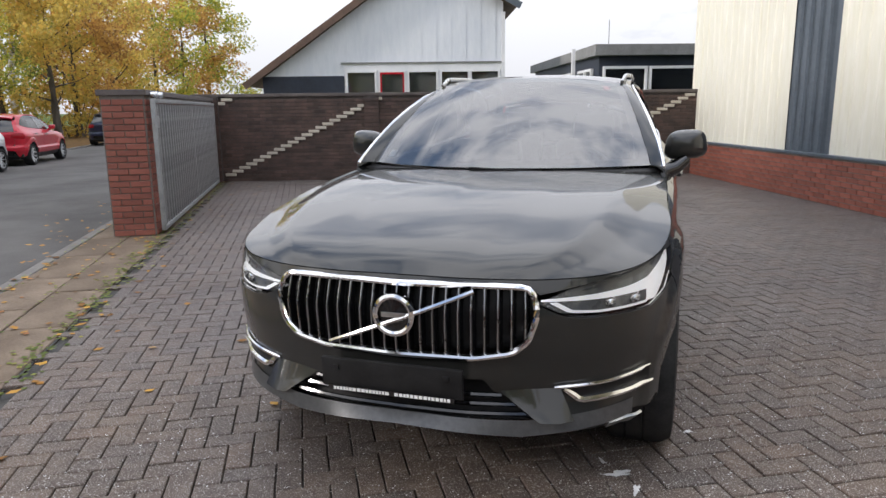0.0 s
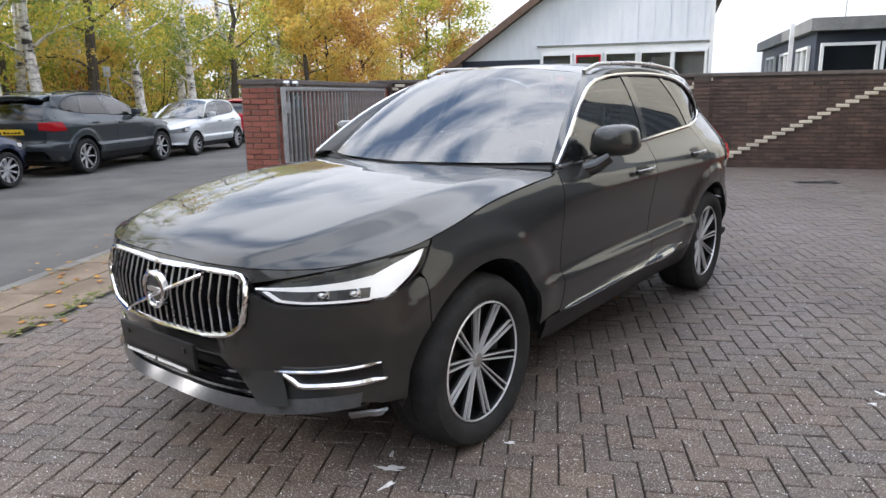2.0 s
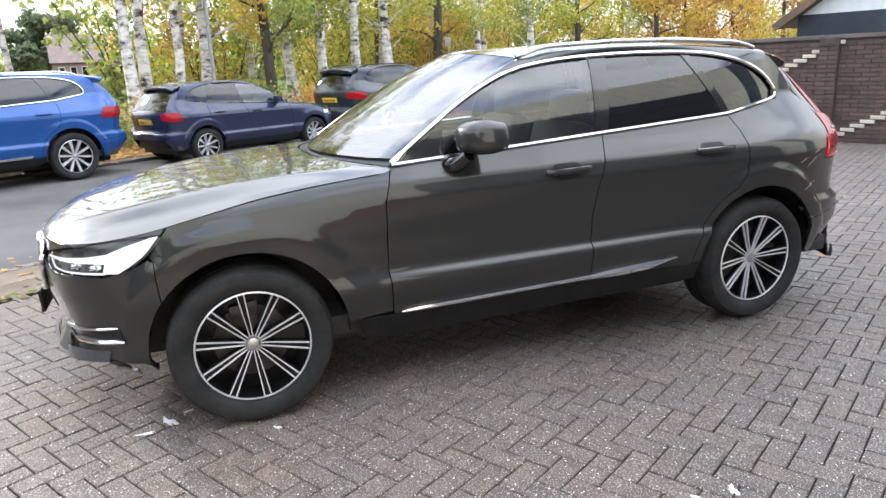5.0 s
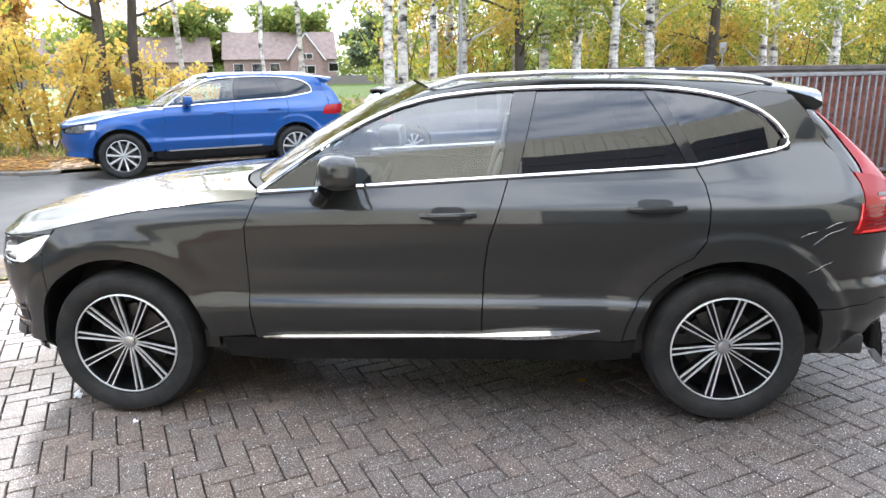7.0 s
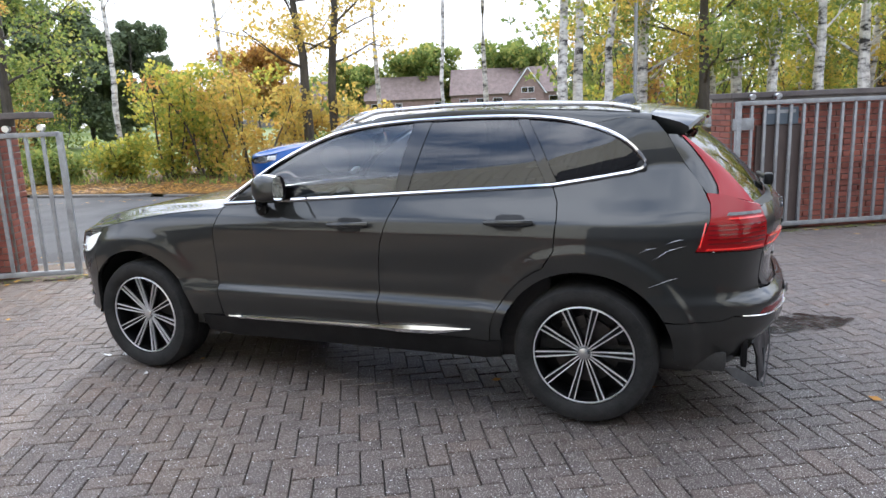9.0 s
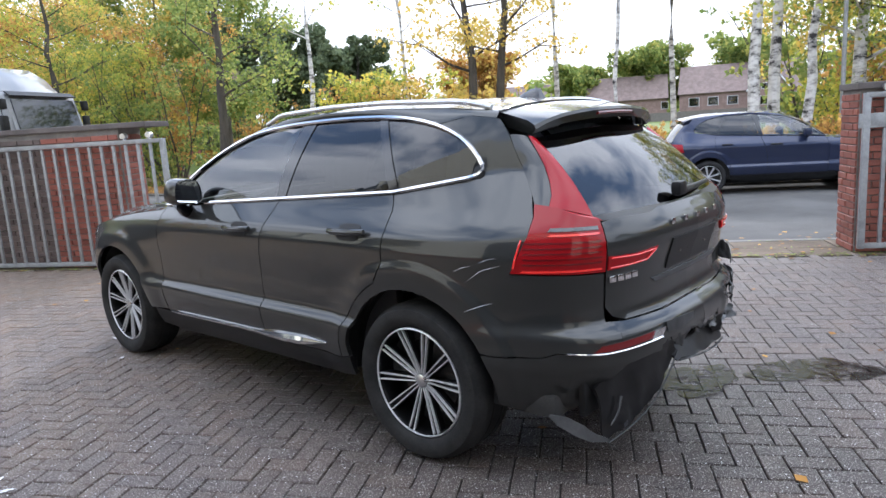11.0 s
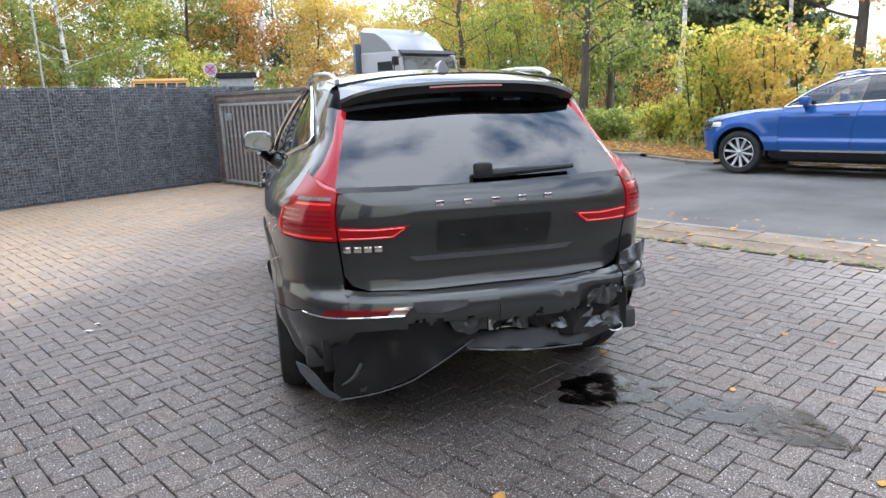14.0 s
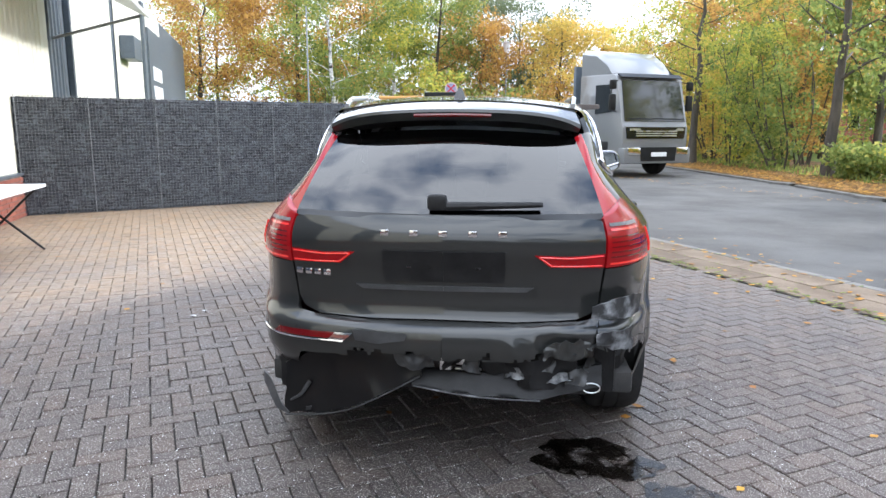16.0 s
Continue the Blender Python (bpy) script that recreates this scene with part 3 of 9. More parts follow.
def body_mesh(poly, mirror, da=0.12, db=0.03, lift=0.0, thick=0.022):
    return panel(slim(poly), side, da, db, thick, lift, mirror)


def wheel(parent, x, y, z, radius, rim_r, width, spokes=10, twin=True, turn=0.0, outward=1, silver=False):
    """Rim as the part; tyre, spokes, cap and disc below it. Local z points outwards."""
    r = rim_r
    bm = bmesh.new()
    lathe(bm, [(r * 0.2, -0.10), (r * 0.93, -0.11), (r * 0.95, -0.02), (r * 0.955, 0.0), (r * 0.985, 0.012), (r * 1.0, 0.008), (r * 1.01, -0.01), (r * 0.99, -width * 0.8), (r * 0.7, -width * 0.85)], Matrix.Identity(4), 48)
    ob = part("wheel", bm, M_RIMBLACK, parent, "silver alloy wheel" if silver else "black alloy wheel with polished twin spokes")
    ob.matrix_basis = Matrix.Translation((x, y, z)) @ Euler((0, radians(90 * outward), 0)).to_matrix().to_4x4() @ Matrix.Rotation(radians(turn), 4, "Z")
    bm = bmesh.new()
    R, w = radius, width
    lathe(bm, [(r * 0.99, -0.004), (r * 1.02, 0.010), (r * 1.06, 0.022), (r + (R - r) * 0.5, 0.033), (r + (R - r) * 0.78, 0.026), (R - 0.012, 0.004), (R - 0.002, -0.018), (R, -0.045),
               (R, -w * 0.33), (R - 0.006, -w * 0.335), (R - 0.006, -w * 0.37), (R, -w * 0.375), (R, -w * 0.62), (R - 0.006, -w * 0.625), (R - 0.006, -w * 0.66), (R, -w * 0.665), (R - 0.003, -w * 0.86), (R - 0.02, -w * 0.97), (r + (R - r) * 0.5, -w * 1.03), (r, -w)], Matrix.Identity(4), 56)
    part("tyre", bm, M_RUBBER, ob, "black road tyre with damp sidewall")
    bm = bmesh.new()
    lathe(bm, [(r * 0.968, 0.006), (r * 0.975, 0.0145), (r * 1.0, 0.0105), (r * 1.003, 0.004)], Matrix.Identity(4), 56)
    part("rim_lip", bm, M_MACHINED, ob, "polished rim edge")
    dark, lite = None, None
    for i in range(spokes):
        a = Matrix.Rotation(2 * math.pi * i / spokes, 4, "Z")
        if dark is None:
            bm = bmesh.new()
            vs = [(r * 0.14, -r * 0.042), (r * 0.14, r * 0.042), (r * 0.40, r * 0.044), (r * 0.965, r * 0.068), (r * 0.965, -r * 0.068), (r * 0.40, -r * 0.044)]
            zt = [-0.040, -0.040, -0.036, -0.018, -0.018, -0.036]
            top = [bm.verts.new((p[0], p[1], h)) for p, h in zip(vs, zt)]
            low = [bm.verts.new((p[0], p[1], h - 0.03)) for p, h in zip(vs, zt)]
            bm.faces.new(top)
            bm.faces.new(low[::-1])
            for k in range(6):
                bm.faces.new((top[k], low[k], low[(k + 1) % 6], top[(k + 1) % 6]))
            s = part("spoke", bm, M_MACHINED if silver else M_RIMBLACK, ob, smooth=False)
            dark = s
            bm = bmesh.new()
            for sg in ((-1, 1) if twin else (0,)):
                q = [(r * 0.13, sg * 0.024 * r - 0.009 * r), (r * 0.13, sg * 0.024 * r + 0.009 * r), (r * 0.36, sg * r * 0.037 + 0.008 * r), (r * 0.972, sg * r * 0.057 + r * 0.0105), (r * 0.972, sg * r * 0.057 - r * 0.0105), (r * 0.36, sg * r * 0.037 - 0.008 * r)]
                hz2 = [-0.022, -0.022, -0.016, 0.0055, 0.0055, -0.016]
                t2 = [bm.verts.new((p[0], p[1], h)) for p, h in zip(q, hz2)]
                l2 = [bm.verts.new((p[0], p[1], h - 0.012)) for p, h in zip(q, hz2)]
                bm.faces.new(t2)
                for k in range(6):
                    bm.faces.new((t2[k], l2[k], l2[(k + 1) % 6], t2[(k + 1) % 6]))
            f = part("spoke_face", bm, M_MACHINED, ob, "polished spoke face", smooth=False)
            lite = f
        else:
            for src in (dark, lite):
                o = src.copy()
                scene.collection.objects.link(o)
                o.parent = ob
                o.matrix_basis = a
    bm = bmesh.new()
    lathe(bm, [(0.0005, -0.014), (r * 0.095, -0.015), (r * 0.115, -0.018), (r * 0.122, -0.026), (r * 0.135, -0.034), (r * 0.135, -0.06)], Matrix.Identity(4), 24)
    part("hub_cap", bm, M_SATIN, ob, "silver wheel hub cap")
    bm = bmesh.new()
    lathe(bm, [(r * 0.2, -0.085), (r * 0.66, -0.085), (r * 0.66, -0.105), (r * 0.2, -0.105)], Matrix.Identity(4), 40)
    box(bm, -r * 0.58, 0, -0.095, r * 0.26, r * 0.5, 0.05, 0.012)
    part("brake_disc", bm, M_DISC, ob, "steel brake disc and caliper")
    return ob



# ---- the damaged car ----
def half_pair(root, name, poly, mat, label="", da=0.12, db=0.03, lift=0.0, thick=0.022, warp=None):
    out = []
    for mir in (False, True):
        V, F = body_mesh(POLY[poly], mir, da, db, lift, thick)
        if warp is not None:
            V = warp(V)
        out.append(link_mesh(name, V, F, mat, root, label))
    return out


def joined_half(root, name, poly, mat, label="", warp=None, lift=0.0):
    V, F = weld(*both(*body_mesh(POLY[poly], False, lift=lift)))
    if warp is not None:
        V = warp(V)
    return link_mesh(name, V, F, mat, root, label)


def sheet_part(root, name, fn, poly, da, db, mat, label="", warp=None, thick=0.02, lift=0.0):
    V, F = panel(poly, fn, da, db, thick, lift)
    if warp is not None:
        V = warp(V)
    return link_mesh(name, V, F, mat, root, label)


def ident(V):
    return np.array(V, float)


def car_shell(root, paint, warp=ident, tint=None, chrome=True, rails=True, tail=True, glass=None):
    """Painted panels, glass and lamps common to every car on the street."""
    joined_half(root, "front_bumper", "front_bumper", paint, "painted front bumper", warp)
    joined_half(root, "nose_panel", "nose", paint, "painted nose above the grille", warp)
    half_pair(root, "fender", "fender", paint, "front fender", warp=warp)
    doors = half_pair(root, "front_door", "front_door", paint, "closed front door", db=0.014, warp=warp)
    half_pair(root, "rear_door", "rear_door", paint, "closed rear door", db=0.014, warp=warp)
    half_pair(root, "quarter_panel", "quarter_panel", paint, "rear quarter panel", 0.08, 0.014, warp=warp)
    joined_half(root, "tailgate", "tailgate", paint, "closed tailgate", warp)
    half_pair(root, "sill", "sill", M_TRIM, "dark side sill", warp=warp)
    sheet_part(root, "hood", hood, [(-0.997, 0.0), (-0.997, 0.995), (-0.5, 0.995), (0, 0.995), (0.5, 0.995), (0.997, 0.995), (0.997, 0.0), (0.5, 0.0), (0, 0.0), (-0.5, 0)], 0.025, 0.035, paint, "closed hood with wet film", warp)
    sheet_part(root, "roof", roof, [(-1, 0.012), (-1, 1), (1, 1), (1, 0.012), (0.5, 0.012), (0, 0.012), (-0.5, 0.012)], 0.1, 0.05, paint, "roof panel", warp)
    g = glass or M_GLASS
    sheet_part(root, "windscreen", screen, [(-1, 0), (-1, 1), (1, 1), (1, 0), (0, 0)], 0.1, 0.1, g, "windscreen", warp, 0.006)
    sheet_part(root, "rear_window_glass", rear_glass, [(-1, 0.0), (-1, 1), (1, 1), (1, 0.0), (0, 0)], 0.1, 0.1, M_REAR, "dark rear window", warp, 0.006)
    # pillars and cant rail, from the foot of the windscreen to the spoiler
    A = [screen(1, t) for t in np.linspace(0, 1, 24)] + [roof(1, t) for t in np.linspace(0.03, 1, 40)]
    wt = np.vstack([WIN_TOP[WIN_TOP[:, 0] < 1.40], [(1.40, 1.503), (1.55, 1.531), (1.70, 1.512)]])
    wt[:, 1] += np.where(wt[:, 0] < 1.39, 0.008, 0)
    B = [side(kat(y), z) for y, z in wt]
    V, F = ruled(resample(A, 64), resample(B, 64), 6, 0.006)
    for nm, (VV, FF) in (("roof_pillar", (V, F)), ("roof_pillar", flipx(V, F))):
        link_mesh(nm, warp(VV), FF, paint, root, "windscreen pillar and roof side rail")
    lo = [np.array(cowl(u)) for u in np.linspace(-0, 1, 20)]
    hi = [screen_low(u) - np.array((0, 0.0, 0.012)) for u in np.linspace(0, 1, 20)]
    V, F = weld(*both(*ruled(lo, hi, 4)))
    link_mesh("cowl_panel", warp(V), F, M_TRIM, root, "black plastic cowl with wipers")
    a = [cowl(1), hull(kat(-0.80), 1.09), side(kat(-0.785), 1.108)]
    b = [screen_low(1), screen(1, 0.03), screen(1, 0.05)]
    V, F = ruled(resample(a, 6), resample(b, 6), 3)
    for VV, FF in ((V, F), flipx(V, F)):
        link_mesh("pillar_foot", warp(VV), FF, paint, root, "pillar foot")
    # side glass
    for mir in (False, True):
        for nm, poly in WIN.items():
            mat = {"front_window": M_SIDE if glass is None else g, "pillar_trim": M_GLOSSBLACK, "rear_pillar_trim": M_GLOSSBLACK}.get(nm, tint or M_TINT)
            V, F = panel(slim([(kat(y), z) for y, z in poly]), side, 0.15, 0.06, 0.006, -0.006 if "window" in nm else -0.002, mir)
            lbl = {"front_window": "lightly tinted front side window", "rear_window": "dark privacy glass rear window", "quarter_window": "dark rear quarter window"}.get(nm, "gloss black pillar trim")
            link_mesh(nm, warp(V), F, mat, root, lbl)
        sg = -1 if mir else 1
        if chrome:
            loop = [(y, win_top(y)) for y in np.linspace(-0.78, 1.61, 70)] + [(1.648, 1.347), (1.672, 1.318), (1.678, 1.297), (1.660, 1.279), (1.635, 1.272)] + [(y, belt_z(y) + 0.002) for y in np.linspace(1.6, -0.78, 50)]
            bm = bmesh.new()
            pts = [side(kat(y), z) * np.array((sg, 1, 1)) + np.array((sg * 0.005, 0.003 * smooth01(1.4, 1.65, y), 0.002)) for y, z in loop]
            tube(bm, [Vector(p) for p in warp(np.array(pts))], 0.0105, 6, True)
            part("window_trim", bm, M_CHROME, root, "bright chrome window surround")
    # spoiler
    us = np.linspace(-1, 1, 25)
    rings = []
    for u in us:
        a = abs(u)
        rings.append([(0.548 * u, 1.655, 1.583 - 0.045 * a ** 2.4), (0.556 * u, 1.80, 1.565 - 0.05 * a ** 2.4 - 0.02 * a ** 6), (0.562 * u, 1.925 - 0.085 * a ** 3, 1.538 - 0.03 * a * a - 0.035 * a ** 6),
                      (0.562 * u, 1.93 - 0.085 * a ** 3, 1.525 - 0.03 * a * a - 0.04 * a ** 6), (0.555 * u, 1.90 - 0.08 * a ** 3, 1.49 - 0.02 * a * a - 0.035 * a ** 4), (0.54 * u, 1.80, 1.465 - 0.03 * a * a), (0.53 * u, 1.68, 1.50 - 0.03 * a * a)])
    V = np.array([p for r in rings for p in r])
    m = 7
    F = [[i * m + j, i * m + (j + 1) % m, (i + 1) * m + (j + 1) % m, (i + 1) * m + j] for i in range(len(us) - 1) for j in range(m)]
    F += [list(range(m)), [(len(us) - 1) * m + j for j in range(m)][::-1]]
    link_mesh("roof_spoiler", warp(V), F, paint, root, "roof spoiler over the rear window", angle=30)
    # headlamps
    for mir in (False, True):
        V, F = body_mesh(POLY["headlamp"], mir, 0.1, 0.02, -0.035, 0.0)
        link_mesh("headlamp_housing", warp(V), F, M_LAMPSHELL, root, "dark headlamp housing")
        V, F = body_mesh(POLY["headlamp"], mir, 0.1, 0.02, -0.003, 0.004)
        link_mesh("headlamp_cover", warp(V), F, M_LAMPGLASS, root, "clear headlamp cover")
    # cabin floor, inner walls, seats, dash
    bm = bmesh.new()
    box(bm, 0, 0.30, 0.36, 1.62, 3.5, 0.10, 0.02)
    box(bm, 0, 1.72, 0.75, 1.10, 0.5, 0.72, 0.05)
    box(bm, 0, -1.35, 0.55, 1.0, 1.3, 0.6, 0.05)
    for s in (-1, 1):
        box(bm, s * 0.78, 0.2, 0.72, 0.05, 2.0, 0.72, 0.02)
    ob = part("cabin_floor", bm, M_CABIN, root, "dark cabin lining")
    if warp is not ident:
        for vtx in ob.data.vertices:
            vtx.co = Vector(warp(np.array([vtx.co[:]]))[0])
    return doors


def smooth_box(bm, c, s, bev, rot=0.0):
    m = Matrix.Translation(c) @ Matrix.Rotation(rot, 4, "X")
    box(bm, 0, 0, 0, s[0], s[1], s[2], bev, m)


def cabin(root, warp=ident):
    bm = bmesh.new()
    smooth_box(bm, (0, -0.62, 0.92), (1.42, 0.42, 0.26), 0.07)
    ob = part("dashboard", bm, M_CABIN, root, "dark dashboard")
    bm = bmesh.new()
    lathe(bm, [(0.165, 0.0), (0.175, 0.014), (0.19, 0.014), (0.198, 0.0), (0.19, -0.014), (0.175, -0.014), (0.165, 0)], Matrix.Translation((0.37, -0.30, 1.0)) @ Matrix.Rotation(radians(65), 4, "X"), 28)
    box(bm, 0.37, -0.31, 1.0, 0.33, 0.03, 0.07, 0.012)
    part("steering_wheel", bm, M_CABIN, root, "dark steering wheel")
    for sx in (0.37, -0.37):
        for y0 in (0.12, 1.02):
            bm = bmesh.new()
            smooth_box(bm, (sx, y0 - 0.1, 0.60), (0.52, 0.52, 0.18), 0.06)
            smooth_box(bm, (sx, y0 + 0.22, 0.90), (0.50, 0.15, 0.62), 0.06, radians(-14))
            smooth_box(bm, (sx, y0 + 0.31, 1.28), (0.27, 0.10, 0.19), 0.04, radians(-10))
            part("seat", bm, M_SEAT, root, "charcoal leather seat")


def on_front(x, z, out=0.0):
    p = hull(kfront(abs(x)), z)
    return Vector((math.copysign(p[0], x), p[1] - out, p[2]))


def main_car():
    root = new("damaged_car")
    tagged(root, "dark grey-green metallic SUV with broken rear bumper on wet pavers", "car")
    car_shell(root, M_PAINT)
    cabin(root)
    # chrome-framed grille with upright slats
    GR = [(0.0, 0.846), (0.42, 0.846), (0.452, 0.838), (0.466, 0.815), (0.472, 0.765), (0.464, 0.72), (0.448, 0.668), (0.395, 0.626), (0.27, 0.606), (0.0, 0.604)]
    loop = GR + [(-x, z) for x, z in GR[::-1]][1:-1]
    ring = resample(np.array([on_front(x, z, 0.012) for x, z in loop] + [on_front(loop[0][0], loop[0][1], 0.012)]), 90)[:-1]
    bm = bmesh.new()
    tube(bm, ring, 0.0108, 8, True)
    grille = part("grille_frame", bm, M_CHROME, root, "bright chrome grille frame")
    V, F = panel([(kfront(0) + 0.0, 0.606), (kfront(0.27), 0.608), (kfront(0.395), 0.628), (kfront(0.448), 0.67), (kfront(0.468), 0.76), (kfront(0.45), 0.836), (kfront(0.42), 0.844), (0, 0.844)], hull, 0.2, 0.04, 0, -0.045)
    V, F = weld(*both(V, F))
    link_mesh("grille_backing", V, F, M_TRIM, grille, "black grille recess")
    for i in range(-10, 11):
        x = i * 0.0435 + 0.0
        zb = float(np.interp(abs(x), [0, 0.27, 0.395, 0.45], [0.612, 0.614, 0.634, 0.68]))
        zt = float(np.interp(abs(x), [0, 0.40, 0.45], [0.838, 0.838, 0.825]))
        bm = bmesh.new()
        V = []
        for z in np.linspace(zb, zt, 9):
            c = on_front(x, z)
            for dx, dy in ((-0.009, 0.03), (-0.005, -0.002), (0.005, -0.002), (0.009, 0.03)):
                V.append((c.x + dx, c.y + dy, z))
        F = [(r * 4 + k, r * 4 + k + 1, r * 4 + k + 5, r * 4 + k + 4) for r in range(8) for k in range(3)]
        bm.free()
        link_mesh("grille_slat", V, F, M_GLOSSBLACK, grille, "gloss black slat")
        V = []
        for z in np.linspace(zb, zt, 9):
            c = on_front(x, z)
            for dx, dy in ((-0.0021, 0.0), (-0.0011, -0.006), (0.0011, -0.006), (0.0021, 0.0)):
                V.append((c.x + dx, c.y + dy - 0.001, z))
        link_mesh("slat_edge", V, F, M_SATIN, grille, "satin metal slat edge")
    bm = bmesh.new()
    p, q = on_front(-0.25, 0.622, 0.014), on_front(0.27, 0.832, 0.014)
    mids = [on_front(-0.25 + 0.52 * t, 0.622 + 0.21 * t, 0.014) for t in np.linspace(0, 1, 9)]
    tube(bm, mids, 0.0082, 6)
    part("diagonal_bar", bm, M_CHROME, grille, "chrome diagonal bar")
    bm = bmesh.new()
    ax = Matrix.Translation((0, -2.375, 0.742)) @ Matrix.Rotation(radians(90), 4, "X")
    lathe(bm, [(0.054, -0.01), (0.056, 0.012), (0.064, 0.016), (0.074, 0.012), (0.076, -0.01)], ax, 40)
    part("emblem_ring", bm, M_CHROME, grille, "chrome round emblem ring")
    bm = bmesh.new()
    lathe(bm, [(0.0005, 0.006), (0.054, 0.004), (0.056, -0.006)], ax, 32)
    part("emblem_disc", bm, M_GLOSSBLACK, grille, "dark emblem centre")
    bm = bmesh.new()
    box(bm, 0, -2.383, 0.742, 0.088, 0.006, 0.017, 0.002)
    part("emblem_bar", bm, M_SATIN, grille, "silver bar across the emblem")
    # lamps: T-shaped daytime light and projector
    for s in (1, -1):
        def H(k, z, o=-0.018):
            p = hull(k, z)
            q2 = hull(k + 0.02, z)
            t = (q2 - p)[:2]
            nrm = np.array((t[1], -t[0])) / (np.linalg.norm(t) + 1e-9)
            return np.array((s * (p[0] + nrm[0] * o), p[1] + nrm[1] * o, z))
        k0, k1 = kfront(0.485), kat(-1.815)
        def lit(nm, up, lo, n, label, o=-0.016):
            V, F = ruled([H(k, z, o) for k, z in resample(up, n)], [H(k, z, o) for k, z in resample(lo, n)], 3)
            link_mesh(nm, V, F, M_DRL, root, label)
        lit("daytime_light", [(k0, 0.799), (2.9, 0.811), (3.6, 0.823), (4.12, 0.838)], [(k0, 0.792), (2.9, 0.793), (3.6, 0.797), (4.12, 0.798)], 18, "lit white daytime running light")
        lit("daytime_light_end", [(4.02, 0.757), (4.06, 0.795), (4.12, 0.838), (4.5, 0.866), (k1 - 0.12, 0.899)], [(4.34, 0.757), (kat(-1.935), 0.787), (kat(-1.885), 0.822), (kat(-1.855), 0.853), (k1, 0.902)], 18, "broad lit outer end of the daytime light")
        lit("daytime_light_hook", [(kfront(0.535), 0.790), (kfront(0.585), 0.763), (kfront(0.66), 0.758), (4.05, 0.762)], [(kfront(0.512), 0.788), (kfront(0.57), 0.755), (kfront(0.66), 0.750), (4.05, 0.753)], 16, "lit lower hook of the daytime light")
        for kk in (3.15, 3.75):
            c = H(kk, 0.777, -0.03)
            bm = bmesh.new()
            dirn = Vector((s * 0.35, -1, 0)).normalized()
            ax = Matrix.Translation(c) @ dirn.to_track_quat("Z", "Y").to_matrix().to_4x4()
            lathe(bm, [(0.0005, 0.022), (0.012, 0.019), (0.019, 0.010), (0.021, 0.0), (0.026, -0.004), (0.026, -0.02)], ax, 20)
            part("headlamp_lens", bm, M_CHROME, root, "projector lens")
        V, F = ruled([H(k, z, -0.012) for k, z in resample([(2.6, 0.828), (3.9, 0.876), (4.5, 0.897)], 12)], [H(k, z, -0.012) for k, z in resample([(2.6, 0.822), (3.9, 0.858), (4.4, 0.880)], 12)], 2)
        link_mesh("headlamp_reflector", V, F, M_LIP, root, "dark upper lamp housing")
        # fog lamp trim: chrome L and dark insert
        V, F = panel([(kfront(0.545), 0.485), (kfront(0.62), 0.425), (4.25, 0.452), (4.2, 0.512), (3.0, 0.492)], hull, 0.15, 0.03, 0.01, 0.003, s < 0)
        link_mesh("fog_lamp_insert", V, F, M_TRIM, root, "dark fog lamp insert")
        for pts, r in (([(kfront(0.535), 0.492), (3.1, 0.500), (3.7, 0.510), (4.2, 0.520)], 0.0075), ([(kfront(0.565), 0.484), (kfront(0.592), 0.466), (kfront(0.618), 0.444), (kfront(0.63), 0.440), (3.7, 0.447), (4.28, 0.458)], 0.013)):
            bm = bmesh.new()
            tube(bm, [H(k, z, 0.008) for k, z in resample(pts, 22)], lambda t, r=r: r * (0.55 + 0.45 * smooth01(0, 0.08, t) - 0.5 * smooth01(0.85, 1, t)), 7)
            part("fog_lamp_trim", bm, M_CHROME, root, "chrome fog lamp trim")
        # low fog lamp
        V, F = panel([(3.55, 0.308), (3.62, 0.276), (4.3, 0.286), (4.35, 0.322)], hull, 0.15, 0.03, 0.01, 0.012, s < 0)
        link_mesh("fog_lamp", V, F, M_SATIN, root, "low clear fog lamp")
    # lower intake, bars, plate carrier
    V, F = panel([(0, 0.375), (kfront(0.50), 0.372), (kfront(0.325), 0.478), (kfront(0.295), 0.528), (0, 0.528)], hull, 0.2, 0.03, 0, -0.05)
    V, F = weld(*both(V, F))
    link_mesh("lower_intake", V, F, M_TRIM, root, "black lower air intake")
    for z, xm, o in ((0.395, 0.47, 0.0), (0.425, 0.415, 0.0), (0.455, 0.36, 0.0)):
        bm = bmesh.new()
        tube(bm, [on_front(x, z, o - 0.002) for x in np.linspace(-xm, xm, 31)], 0.009, 6)
        part("intake_bar", bm, M_GLOSSBLACK, root, "gloss black intake bar")
    # angled cheeks beside the intake
    for s in (1, -1):
        a = [on_front(s * x, z, -0.014) for x, z in resample([(0.325, 0.492), (0.42, 0.503), (0.545, 0.505)], 12)]
        b = [on_front(s * x, z, 0.030) for x, z in resample([(0.49, 0.378), (0.55, 0.372), (0.605, 0.380)], 12)]
        V, F = ruled(a, b, 4)
        link_mesh("bumper_cheek", V, F if s > 0 else [g[::-1] for g in F], M_PAINT, root, "angled bumper cheek beside the intake")
    # lip
    lx = np.r_[np.linspace(-0.80, -0.46, 14), np.linspace(-0.44, 0.44, 31), np.linspace(0.46, 0.80, 14)]
    lipu = [on_front(x, float(np.interp(abs(x), [0, 0.44, 0.50, 0.80], [0.384, 0.378, 0.384, 0.408])), 0.006) for x in lx]
    lipl = [on_front(x, float(np.interp(abs(x), [0, 0.44, 0.48, 0.80], [0.352, 0.322, 0.324, 0.358])), float(np.interp(abs(x), [0, 0.45, 0.8], [0.05, 0.075, 0.02]))) for x in lx]
